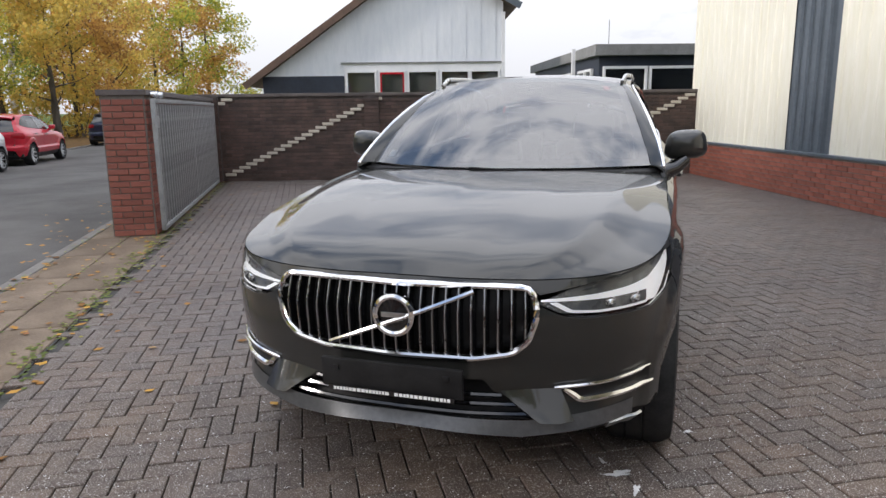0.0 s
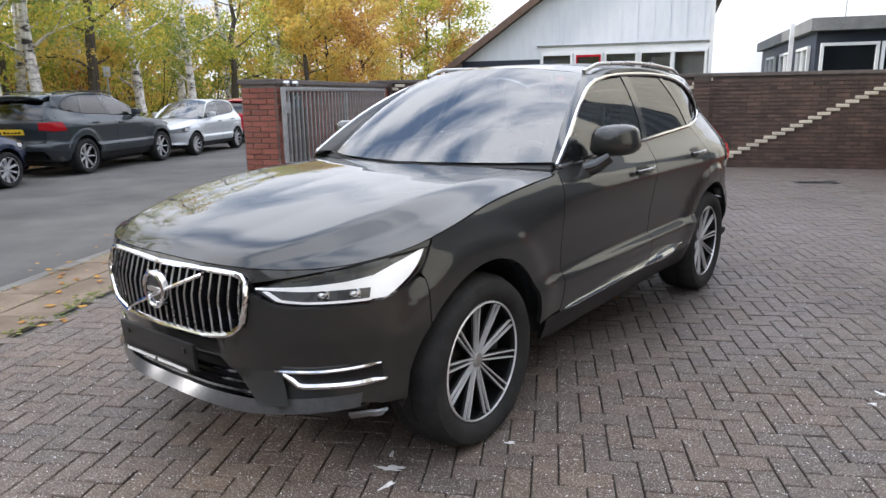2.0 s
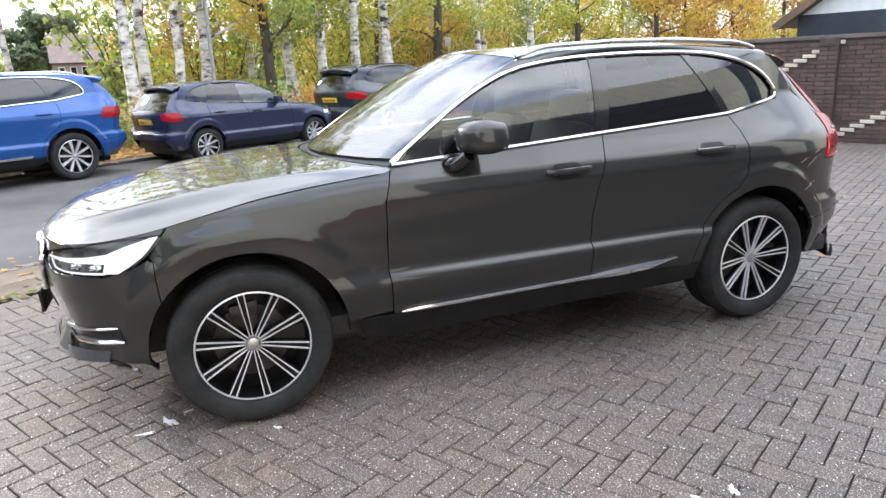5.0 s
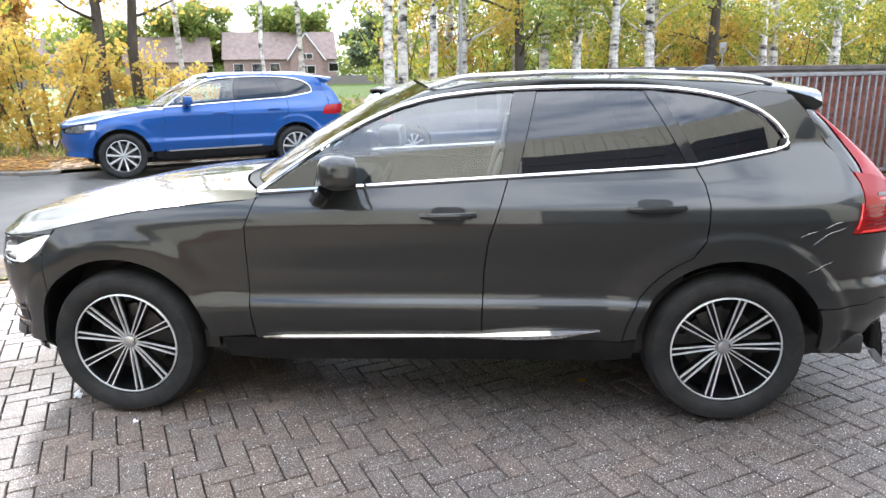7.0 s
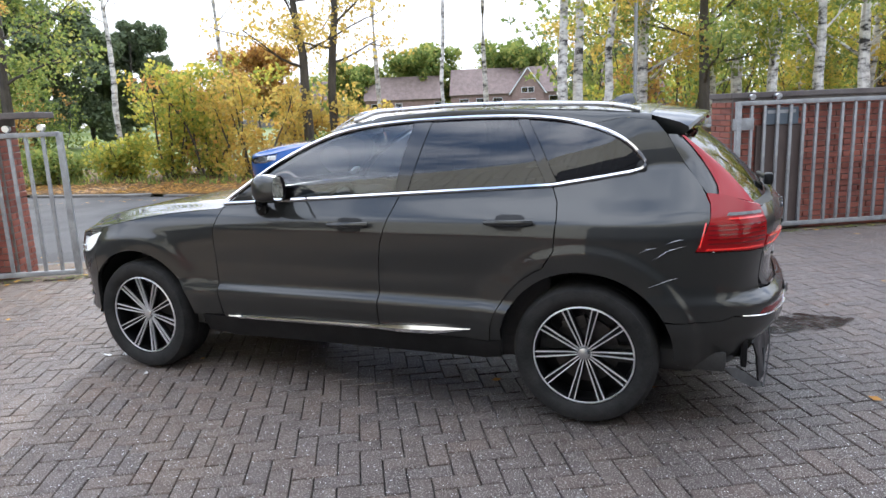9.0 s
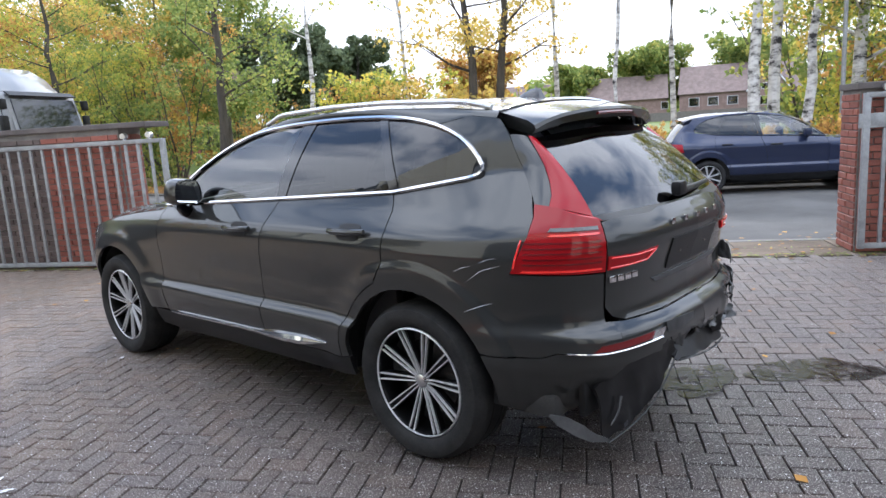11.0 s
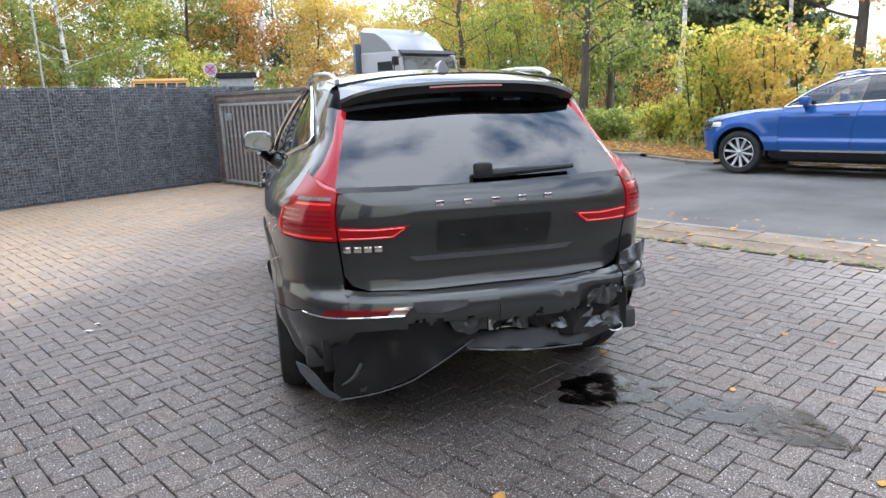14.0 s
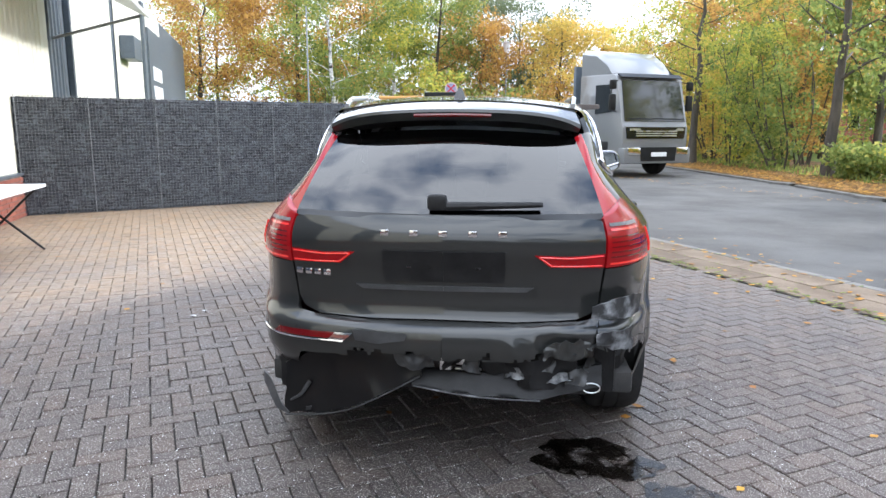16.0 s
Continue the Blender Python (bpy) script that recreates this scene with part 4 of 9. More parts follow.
    lipb = [p + Vector((0, 0.12, 0.0)) for p in lipl]
    V1, F1 = ruled(lipu, lipl, 3)
    V2, F2 = ruled(lipl, lipb, 2)
    n = len(V1)
    link_mesh("bumper_lip", np.vstack([V1, V2]), F1 + [[i + n for i in g] for g in F2], M_LIP, root, "silver-grey bumper lip")
    low = [on_front(x, 0.236, -0.01 - 0.02 * abs(x)) for x in lx]
    V, F = ruled([p + Vector((0, -0.07, 0)) for p in lipb], low, 3)
    link_mesh("front_valance", V, F, M_TRIM, root, "black valance under the lip")
    bm = bmesh.new()
    box(bm, 0, 0, 0, 0.515, 0.016, 0.108, 0.006)
    for k, x in enumerate((-0.2, 0.2)):
        box(bm, x, -0.009, 0.02, 0.02, 0.006, 0.02, 0.002)
    bmesh.ops.transform(bm, matrix=Matrix.Translation((-0.015, -2.385, 0.520)) @ Matrix.Rotation(radians(4), 4, "X"), verts=bm.verts)
    carrier = part("plate_carrier", bm, M_TRIM, root, "black empty number plate carrier")
    bm = bmesh.new()
    box(bm, 0, 0, 0, 0.46, 0.004, 0.020, 0.001)
    bmesh.ops.transform(bm, matrix=Matrix.Translation((-0.015, -2.397, 0.466)), verts=bm.verts)
    part("plate_strip", bm, M_GLOSSBLACK, carrier, "dark dealer strip with white print")
    xs = -0.225
    bm = bmesh.new()
    rnd = random.Random(4)
    while xs < 0.2:
        w = rnd.uniform(0.008, 0.016)
        if not -0.03 < xs < 0.0:
            box(bm, xs + w / 2, -2.4005, 0.466, w * 0.85, 0.002, 0.011)
        xs += w + 0.002
    pr = part("plate_print", bm, M_WHITE, carrier, "white unreadable print")
    pr["kind"] = "stuff"
    # side chrome strips, handles, mirrors
    for s in (1, -1):
        mir = s < 0
        bm = bmesh.new()
        tube(bm, [Vector((s * (hull(kat(y), z)[0] + 0.006), y, z)) for y, z in resample([(-0.79, 0.412), (-0.70, 0.416), (0.25, 0.430), (0.60, 0.446), (0.80, 0.462)], 40)], lambda t: 0.006 + 0.007 * smooth01(0, 0.06, t) + 0.016 * smooth01(0.60, 0.78, t) - 0.024 * smooth01(0.86, 1, t), 8)
        part("sill_strip", bm, M_CHROME, root, "bright chrome sill strip")
        for y0, z0 in ((0.105, 1.005), (1.02, 1.036)):
            bm = bmesh.new()
            c = hull(kat(y0), z0)
            pts = []
            for t in np.linspace(0, 1, 13):
                yy = y0 - 0.125 + 0.25 * t
                h = hull(kat(yy), z0 + 0.006 * t)
                o = 0.036 * math.sin(math.pi * min(1, max(0, 0.08 + t * 0.84))) ** 0.45
                pts.append(Vector((s * (h[0] + o), h[1], h[2])))
            tube(bm, pts, 0.0135, 8)
            part("door_handle", bm, M_PAINT, root, "body-coloured door handle")
            bm = bmesh.new()
            tube(bm, [p + Vector((0, 0, -0.012)) + Vector((s * 0.004, 0, 0)) for p in pts[1:-1]], 0.004, 6)
            part("handle_strip", bm, M_GLOSSBLACK, root, "dark handle underside")
            # flat black patch on the door, painting the shade of the handle hollow
            V, F = panel([(kat(y0 - 0.075), z0 - 0.03), (kat(y0 - 0.05), z0 - 0.042), (kat(y0 + 0.05), z0 - 0.042), (kat(y0 + 0.075), z0 - 0.03), (kat(y0 + 0.075), z0 + 0.025), (kat(y0 + 0.05), z0 + 0.034), (kat(y0 - 0.05), z0 + 0.034), (kat(y0 - 0.075), z0 + 0.025)], hull, 0.1, 0.02, 0.004, 0.002, mir)
            link_mesh("handle_hollow_shade", V, F, M_TRIM, root, "flat black patch painted as the shade of the handle hollow")
        # mirror: rounded shell on a foot
        bm = bmesh.new()
        rings = []
        prof = [(0.0, 0.30, 0.42), (0.12, 0.72, 0.78), (0.35, 0.96, 0.98), (0.6, 1.0, 1.0), (0.85, 0.95, 0.93), (1.0, 0.86, 0.86)]
        # local: x outwards, y rearwards
        for tt, sx, sz in prof:
            ring = []
            for i in range(20):
                a = 2 * math.pi * i / 20
                ca, sa = math.cos(a), math.sin(a)
                px = math.copysign(abs(ca) ** 0.6, ca) * 0.112 * sx
                pz = math.copysign(abs(sa) ** 0.6, sa) * (0.082 if sa > 0 else 0.078) * sz
                px *= 1 - 0.10 * (pz / 0.08)
                ring.append(bm.verts.new((s * (0.952 + px), -0.475 + 0.17 * tt + px * 0.25, 1.205 + pz + px * 0.06)))
            rings.append(ring)
        for a, b in zip(rings, rings[1:]):
            for i in range(20):
                bm.faces.new((a[i], a[(i + 1) % 20], b[(i + 1) % 20], b[i]))
        bm.faces.new(rings[0][::-1])
        mirob = part("door_mirror", bm, M_PAINT, root, "body-coloured door mirror")
        bm = bmesh.new()
        ring = []
        for i in range(20):
            a = 2 * math.pi * i / 20
            ca, sa = math.cos(a), math.sin(a)
            px = math.copysign(abs(ca) ** 0.6, ca) * 0.095
            pz = math.copysign(abs(sa) ** 0.6, sa) * 0.067
            ring.append(bm.verts.new((s * (0.952 + px), -0.313 + px * 0.25, 1.205 + pz + px * 0.06)))
        bm.faces.new(ring)
        part("mirror_glass", bm, M_MIRROR, mirob, "mirror glass", smooth=False)
        bm = bmesh.new()
        tube(bm, [Vector((s * 0.845, -0.50, 1.065)), Vector((s * 0.90, -0.475, 1.085)), Vector((s * 0.95, -0.44, 1.13))], lambda t: 0.045 - 0.012 * t, 10)
        part("mirror_foot", bm, M_GLOSSBLACK, mirob, "black mirror foot")
        # black mirror triangle
        V, F = panel([(kat(-0.74), belt_z(-0.74) + 0.01), (kat(-0.52), belt_z(-0.52) + 0.01), (kat(-0.50), 1.245), (kat(-0.56), 1.23)], side, 0.1, 0.04, 0.004, 0.001, mir)
        link_mesh("mirror_triangle", V, F, M_GLOSSBLACK, root, "black window corner trim")
        # roof rail
        bm = bmesh.new()
        pts = []
        for t in np.linspace(0, 1, 40):
            y = 0.0 + 1.61 * t
            x = float(np.interp(y, ROOF_Y, ROOF_X)) - 0.012
            zr = roof(0.96, min(1, max(0, (y - screen_top(0.96)[1]) / (1.66 - screen_top(0.96)[1]))))[2]
            e = min(1, min(t, 1 - t) / 0.10)
            pts.append(Vector((s * x, y, zr + 0.006 + 0.018 * math.sin(e * math.pi / 2))))
        tube(bm, pts, 0.0125, 8, flat=0.9)
        part("roof_rail", bm, M_SATIN, root, "satin silver roof rail")
        # tail lamps
        V, F = body_mesh(POLY["tail_lamp"], mir, 0.08, 0.02, 0.004, 0.02)
        lamp = link_mesh("tail_lamp", V, F, M_TAILLOW, root, "bright red tail lamp")
        V, F = body_mesh(POLY["tail_lamp_inner"], mir, 0.06, 0.02, 0.006, 0.02)
        inner = link_mesh("tail_lamp_inner", V, F, M_TAILLOW, root, "dark red inner tail lamp with lit outline")
        for pts in ([(0.645, 0.914), (0.54, 0.914), (0.435, 0.917), (0.385, 0.953)], [(0.645, 0.954), (0.50, 0.948), (0.385, 0.955)]):
            bm = bmesh.new()
            tube(bm, [Vector(hull(krear(x), z) * np.array((s, 1, 1))) + Vector((0, 0.009, 0)) for x, z in resample(pts, 14)], 0.0034, 6)
            part("light_line", bm, M_TAILHOT, inner, "glowing red outline")
        A0 = [side(kat(y), z) for y, z in ((1.795, 1.44), (1.84, 1.375), (1.888, 1.31), (1.93, 1.25), (1.966, 1.20), (1.985, 1.165))]
        B = [rear_glass(1, t) for t in (0.98, 0.78, 0.58, 0.38, 0.20, 0.02)]
        A = [side(kat(y), z) for y, z in ((1.83, 1.445), (1.878, 1.38), (1.922, 1.315), (1.957, 1.25), (1.979, 1.20), (1.985, 1.165))]
        A = [a + (b - a) * f for a, b, f in zip(A, B, (0.55, 0.50, 0.46, 0.41, 0.34, 0.24))]
        V, F = ruled(resample(A0, 14), resample(A, 14), 4, 0.006)
        if mir:
            V, F = flipx(V, F)
        link_mesh("pillar_edge", V, F, M_PAINT, root, "painted edge beside the tail lamp")
        A = [a + np.array((0.003, 0.004, 0.002)) for a in A]
        V, F = ruled(resample(A, 14), resample(B, 14), 5, 0.008)
        if mir:
            V, F = flipx(V, F)
        link_mesh("tail_lamp_upper", V, F, M_TAIL, root, "tall upper blade of the tail lamp")
        e1 = [A[-1], B[-1]]
        e2 = [hull(k, z) + np.array((0.003, 0.004, 0)) for k, z in resample([(kat(1.985), 1.165), (14.4, 1.15), (krear(0.72), 1.115), (krear(0.650), 1.098)], 14)]
        V, F = ruled(resample(e1, 14), e2, 3, 0.004)
        if mir:
            V, F = flipx(V, F)
        link_mesh("tail_lamp_knee", V, F, M_TAIL, root, "red knee between blade and lower lamp")
        V, F = ruled(resample(A, 14), resample(B, 14), 2)
        V = V * np.array((0.94, 0.985, 0.99)) - np.array((0, 0.02, 0))
        if mir:
            V, F = flipx(V, F)
        link_mesh("pillar_lining", V, F, M_CABIN, root, "dark inner pillar lining")
        for pts in ([(1.945, 1.04), (1.925, 0.97), (1.915, 0.93)],):
            bm = bmesh.new()
            tube(bm, [Vector(side(kat(y), z) * np.array((s, 1, 1))) + Vector((s * 0.005, 0.006, 0)) for y, z in resample(pts, 16)], 0.004, 6)
            part("light_line", bm, M_TAILHOT, lamp, "glowing red outline")
        # lit bars inside the lens
        for z, mt, nm, hh in ((1.072, M_LAMPSHELL, "reversing_lamp", 0.0065), (0.918, M_TAILHOT, "light_bar", 0.0038), (1.052, M_TAILHOT, "light_bar", 0.004)):
            V, F = panel([(kat(1.945 if z < 1 else 2.05), z - hh), (krear(0.68), z - hh), (krear(0.68), z + hh), (kat(1.955 if z < 1 else 2.06), z + hh)], hull, 0.1, 0.02, 0.004, 0.0075, mir)
            link_mesh(nm, V, F, mt, lamp, "glowing bar in the tail lamp" if mt is M_TAILHOT else "clear reversing lamp")
        for z in (0.945, 0.965, 0.985, 1.005, 1.025):
            V, F = panel([(kat(1.955), z - 0.003), (krear(0.68), z - 0.003), (krear(0.68), z + 0.003), (kat(1.96), z + 0.003)], hull, 0.1, 0.02, 0.003, 0.0065, mir)
            link_mesh("lens_rib", V, F, M_TAILDARK, lamp, "dark lens rib")
        # wheel housings
        for ya in (F_AXLE, R_AXLE):
            bm = bmesh.new()
            n = 24
            rings = []
            for xx in (0.85, 0.58):
                rings.append([bm.verts.new((s * xx, ya + 0.45 * math.cos(math.pi * (-0.02 + 1.04 * i / n)), AXLE_Z + 0.45 * math.sin(math.pi * (-0.02 + 1.04 * i / n)))) for i in range(n + 1)])
            for i in range(n):
                bm.faces.new((rings[0][i], rings[0][i + 1], rings[1][i + 1], rings[1][i]))
            bm.faces.new(rings[1])
            part("wheel_housing", bm, M_TRIM, root, "black wheel housing")
        for ya, tn in ((F_AXLE, 8), (R_AXLE, 22)):
            wheel(root, s * 0.892, ya, AXLE_Z, 0.365, 0.255, 0.235, turn=tn, outward=s)
    # printed black border of the windscreen
    for nm2, ua, ub, ta, tb in (("screen_border", -1, -0.93, 0, 1), ("screen_border", 0.93, 1, 0, 1), ("screen_border", -0.93, 0.93, 0.0, 0.07), ("screen_border", -0.93, 0.93, 0.94, 1.0)):
        V, F = ruled([screen(u, ta) for u in np.linspace(ua, ub, 24)], [screen(u, tb) for u in np.linspace(ua, ub, 24)], 1) if tb - ta < 0.5 else ruled([screen(ua, t) for t in np.linspace(ta, tb, 24)], [screen(ub, t) for t in np.linspace(ta, tb, 24)], 2)
        link_mesh(nm2, V + np.array((0, 0.003, -0.005)), F, M_GLOSSBLACK, root, "black printed windscreen border")
    # stickers and inner mirror behind the windscreen
    M_STICK = simple("red_sticker", (0.5, 0.03, 0.03), 0.5)
    for nm, mt, lb, u0, u1, t0, t1 in (("red_sticker", M_STICK, "small red sticker inside the windscreen", 0.80, 0.86, 0.86, 0.93), ("white_sticker", M_WHITE, "small white sticker inside the windscreen", -0.90, -0.84, 0.06, 0.13)):
        V, F = ruled([screen(u, t0) for u in np.linspace(u0, u1, 4)], [screen(u, t1) for u in np.linspace(u0, u1, 4)], 2)
        V = V - np.array((0, -0.004, 0.006))
        link_mesh(nm, V, F, mt, root, lb)
    bm = bmesh.new()
    c = Vector(screen(0, 0.88)) + Vector((0, 0.05, -0.05))
    smooth_box(bm, tuple(c), (0.24, 0.035, 0.06), 0.015)
    smooth_box(bm, tuple(c + Vector((0, -0.02, 0.03))), (0.09, 0.05, 0.05), 0.012)
    part("inner_mirror", bm, M_TRIM, root, "black inner mirror and sensor housing")
    # roof antenna fin
    bm = bmesh.new()
    rings = []
    for t in np.linspace(0, 1, 8):
        w = 0.035 * (1 - t) ** 0.6 + 0.004
        y0, y1, z = 1.36 + 0.10 * t ** 1.5, 1.53 - 0.02 * t, 1.596 + 0.055 * t
        rings.append([bm.verts.new(p) for p in ((0, y0, z), (w, y0 * 0.6 + y1 * 0.4, z), (w * 0.8, y1, z), (-w * 0.8, y1, z), (-w, y0 * 0.6 + y1 * 0.4, z))])
    for a, b in zip(rings, rings[1:]):
        for i in range(5):
            bm.faces.new((a[i], a[(i + 1) % 5], b[(i + 1) % 5], b[i]))
    bm.faces.new(rings[-1])
    part("antenna_fin", bm, M_GLOSSBLACK, root, "black shark-fin antenna")
    # third brake lamp and wiper
    bm = bmesh.new()
    tube(bm, [Vector((x, 1.921 - 0.085 * abs(x / 0.56) ** 3, 1.512 - 0.03 * (x / 0.56) ** 2)) for x in np.linspace(-0.17, 0.17, 12)], 0.009, 6)
    part("brake_lamp", bm, M_TAILDARK, root, "dark red upper brake lamp")
    bm = bmesh.new()
    pts = [Vector(rear_glass(u, 0.09 + 0.02 * abs(u))) + Vector((0, 0.03, 0.012)) for u in np.linspace(0.0, -0.62, 14)]
    tube(bm, pts, lambda t: 0.019 - 0.008 * t, 8)
    smooth_box(bm, tuple(pts[0] + Vector((0.03, 0.0, 0.015))), (0.08, 0.05, 0.065), 0.018)
    part("rear_wiper", bm, M_TRIM, root, "black rear wiper")
    for s0 in (0.60, -0.12):
        bm = bmesh.new()
        pts = [Vector(screen(u, t)) + Vector((0, -0.012, 0.012)) for u, t in zip(np.linspace(s0, s0 - 0.75, 16), np.linspace(-0.055, -0.015, 16))]
        tube(bm, pts, 0.005, 6)
        part("wiper", bm, M_TRIM, root, "black windscreen wiper")
    # tailgate trim: plate recess, bars for the lettering
    V, F = panel([(krear(0.248), 0.842), (krear(0.248), 0.975), (18, 0.975), (18, 0.842)], hull, 0.3, 0.05, 0.012, 0.006)
    V, F = weld(*both(V, F))
    tp = link_mesh("rear_plate_panel", V, F, M_TRIM, root, "empty black number plate panel")
    bm = bmesh.new()
    for x in (-0.14, -0.05, 0.05, 0.14):
        box(bm, x, 2.285, 0.91, 0.022, 0.006, 0.022, 0.003)
    part("plate_clip", bm, M_GLOSSBLACK, tp, "plate clips")
    V, F = panel([(krear(0.37), 0.824), (krear(0.34), 0.806), (18, 0.804), (18, 0.824)], hull, 0.3, 0.01, 0.012, 0.008)
    V, F = weld(*both(V, F))
    link_mesh("tailgate_ledge", V, F, M_LIP, root, "bright ledge below the plate")
    lo = [hull(krear(x), 1.096) for x in np.linspace(0.652, 0.0, 24)]
    hi = [rear_glass(u, 0.03) for u in np.linspace(1.0, 0.0, 24)]
    V, F = weld(*both(*ruled(lo, hi, 2)))
    link_mesh("tailgate_shoulder", V, F, M_TRIM, root, "dark seal under the rear window")
    for i in range(5):
        x = (2 - i) * 0.118
        p = hull(krear(abs(x)), 1.045)
        bm = bmesh.new()
        box(bm, x, p[1] + 0.004, 1.045, 0.034, 0.008, 0.024, 0.003)
        part("badge_bar", bm, M_CHROME, root, "small chrome badge bar")
    for i in range(4):
        x = 0.615 - i * 0.042
        p = hull(krear(x), 0.865)
        bm = bmesh.new()
        box(bm, 0, 0, 0, 0.033, 0.007, 0.026, 0.003)
        bmesh.ops.transform(bm, matrix=Matrix.Translation((x, p[1] + 0.002, 0.865)) @ Matrix.Rotation(radians(-24 + i * 3), 4, "Z"), verts=bm.verts)
        part("badge_bar", bm, M_CHROME, root, "small chrome badge bar")
    # rear bumper: sound on the driver's side, torn open on the other
    rear_damage(root)
    return root


def crumple(V, amp, scale, seed, keep=None):
    out = np.array(V, float)
    for i, v in enumerate(out):
        w = 1.0 if keep is None else keep(v)
        q = Vector((v[0] * scale + seed, v[1] * scale - seed, v[2] * scale))
        out[i] += w * amp * np.array(noise.noise_vector(q)[:])
    return out


def shard(name, pts, thick, mat, root, label, seed, amp=0.012):
    """A torn plastic or metal piece: a bent strip between two ragged edges."""
    a = np.array([p[0] for p in pts])
    b = np.array([p[1] for p in pts])
    V, F = ruled(resample(a, 22), resample(b, 22), 6)
    V = crumple(V, amp, 9, seed)
    V = crumple(V, amp * 0.5, 31, seed + 3)
    n = len(V)
    V2 = V + np.array((0, -thick, thick * 0.3))
    m = 22
    F2 = [[i + n for i in g][::-1] for g in F]
    edge = [i for i in range(m)] + [j * m + m - 1 for j in range(1, 7)] + [6 * m + i for i in range(m - 2, -1, -1)] + [j * m for j in range(5, 0, -1)]
    F3 = [[edge[i], edge[(i + 1) % len(edge)], edge[(i + 1) % len(edge)] + n, edge[i] + n] for i in range(len(edge))]
    return link_mesh(name, np.vstack([V, V2]), F + F2 + F3, mat, root, label)


def ragged(V, F, gone):
    """The sheet without the faces whose middle is torn away."""
    out = []
    for g in F:
        c = np.mean([V[i] for i in g], axis=0)
        if not gone(c, 0.035 * noise.noise(Vector(c) * 13) + 0.015 * noise.noise(Vector(c) * 41)):
            out.append(g)
    return out


def rear_damage(root):
    V, F = body_mesh(POLY["bumper_corner"], False)
    link_mesh("bumper_corner", V, F, M_PAINT, root, "intact lower bumper corner")
    V, F = body_mesh(POLY["rear_bumper"], False, 0.05, 0.015)
    V = crumple(V, 0.010, 6, 4.0, lambda v: smooth01(0.45, 0.2, v[0]) * smooth01(0.63, 0.55, v[2]))
    F = ragged(V, F, lambda c, w: c[0] < 0.40 and c[2] < 0.548 + w)
    link_mesh("rear_bumper", V, F, M_PAINT, root, "scratched rear bumper half")
    V, F = body_mesh(POLY["rear_bumper"], True, 0.05, 0.015)
    tear = lambda v: smooth01(0.1, 0.55, -v[0]) * (0.2 + 0.8 * (1 - smooth01(0.57, 0.67, v[2]))) + 0.4 * smooth01(0.62, 0.78, -v[0])
    V = crumple(V, 0.045, 6, 2.0, tear)
    V = crumple(V, 0.016, 19, 5.0, tear)
    F = ragged(V, F, lambda c, w: c[2] < 0.548 + 0.05 * smooth01(0.35, 0.6, -c[0]) + 1.4 * w)
    link_mesh("torn_bumper", V, F, M_PAINT, root, "crushed and torn rear bumper half", angle=60)
    V, F = body_mesh(POLY["bumper_corner"], True, 0.05, 0.015)
    V = crumple(V, 0.04, 7, 7.0, lambda v: smooth01(1.95, 2.2, v[1]))
    V = crumple(V, 0.014, 23, 9.0, lambda v: smooth01(1.95, 2.2, v[1]))
    F = ragged(V, F, lambda c, w: c[1] > 1.93 and c[2] < 0.53 + 0.25 * (c[1] - 2.0) + 1.5 * w)
    link_mesh("crushed_corner", V, F, M_PAINT, root, "crushed lower bumper corner", angle=60)
    # reflector with bright trim
    V, F = panel([(krear(0.73), 0.594), (krear(0.70), 0.620), (krear(0.44), 0.626), (krear(0.47), 0.600)], hull, 0.1, 0.01, 0.004, 0.004)
    refl = link_mesh("rear_reflector", V, F, M_TAILDARK, root, "dark red rear reflector")
    bm = bmesh.new()
    tube(bm, [Vector(hull(k, z)) + Vector((0.004, 0.008, 0)) for k, z in resample([(kat(2.10), 0.600), (krear(0.70), 0.590), (krear(0.5), 0.593), (krear(0.40), 0.593)], 24)], 0.0042, 6)
    part("reflector_trim", bm, M_CHROME, refl, "chrome strip under the reflector")
    V, F = panel([(krear(0.475), 0.592), (krear(0.44), 0.626), (krear(0.365), 0.628), (krear(0.405), 0.592)], hull, 0.1, 0.01, 0.006, 0.007)
    link_mesh("reflector_end", V, F, M_CHROME, refl, "bright end of the chrome strip")
    # what shows behind the torn skin: crossbeam, exhaust box, pipes, wires
    bm = bmesh.new()
    box(bm, -0.05, 2.12, 0.56, 1.15, 0.09, 0.11, 0.012)
    part("crash_beam", bm, M_DISC, root, "bare steel crash beam")
    bm = bmesh.new()
    box(bm, 0.1, 1.96, 0.44, 1.1, 0.30, 0.22, 0.06)
    part("exhaust_box", bm, M_DISC, root, "dirty steel exhaust silencer")
    bm = bmesh.new()
    box(bm, 0, 0.9, 0.28, 1.3, 2.0, 0.10, 0.03)
    box(bm, 0, -0.6, 0.27, 1.3, 2.2, 0.10, 0.03)
    part("underbody", bm, M_CABIN, root, "dark underbody")
    for s in (0.52, -0.60):
        bm = bmesh.new()
        lathe(bm, [(0.034, 0.0), (0.040, 0.0), (0.041, -0.14), (0.034, -0.14)], Matrix.Translation((s, 2.08, 0.38)) @ Matrix.Rotation(radians(-84), 4, "X"), 20)
        part("exhaust_tip", bm, M_DISC, root, "steel exhaust tip")
    rnd = random.Random(12)
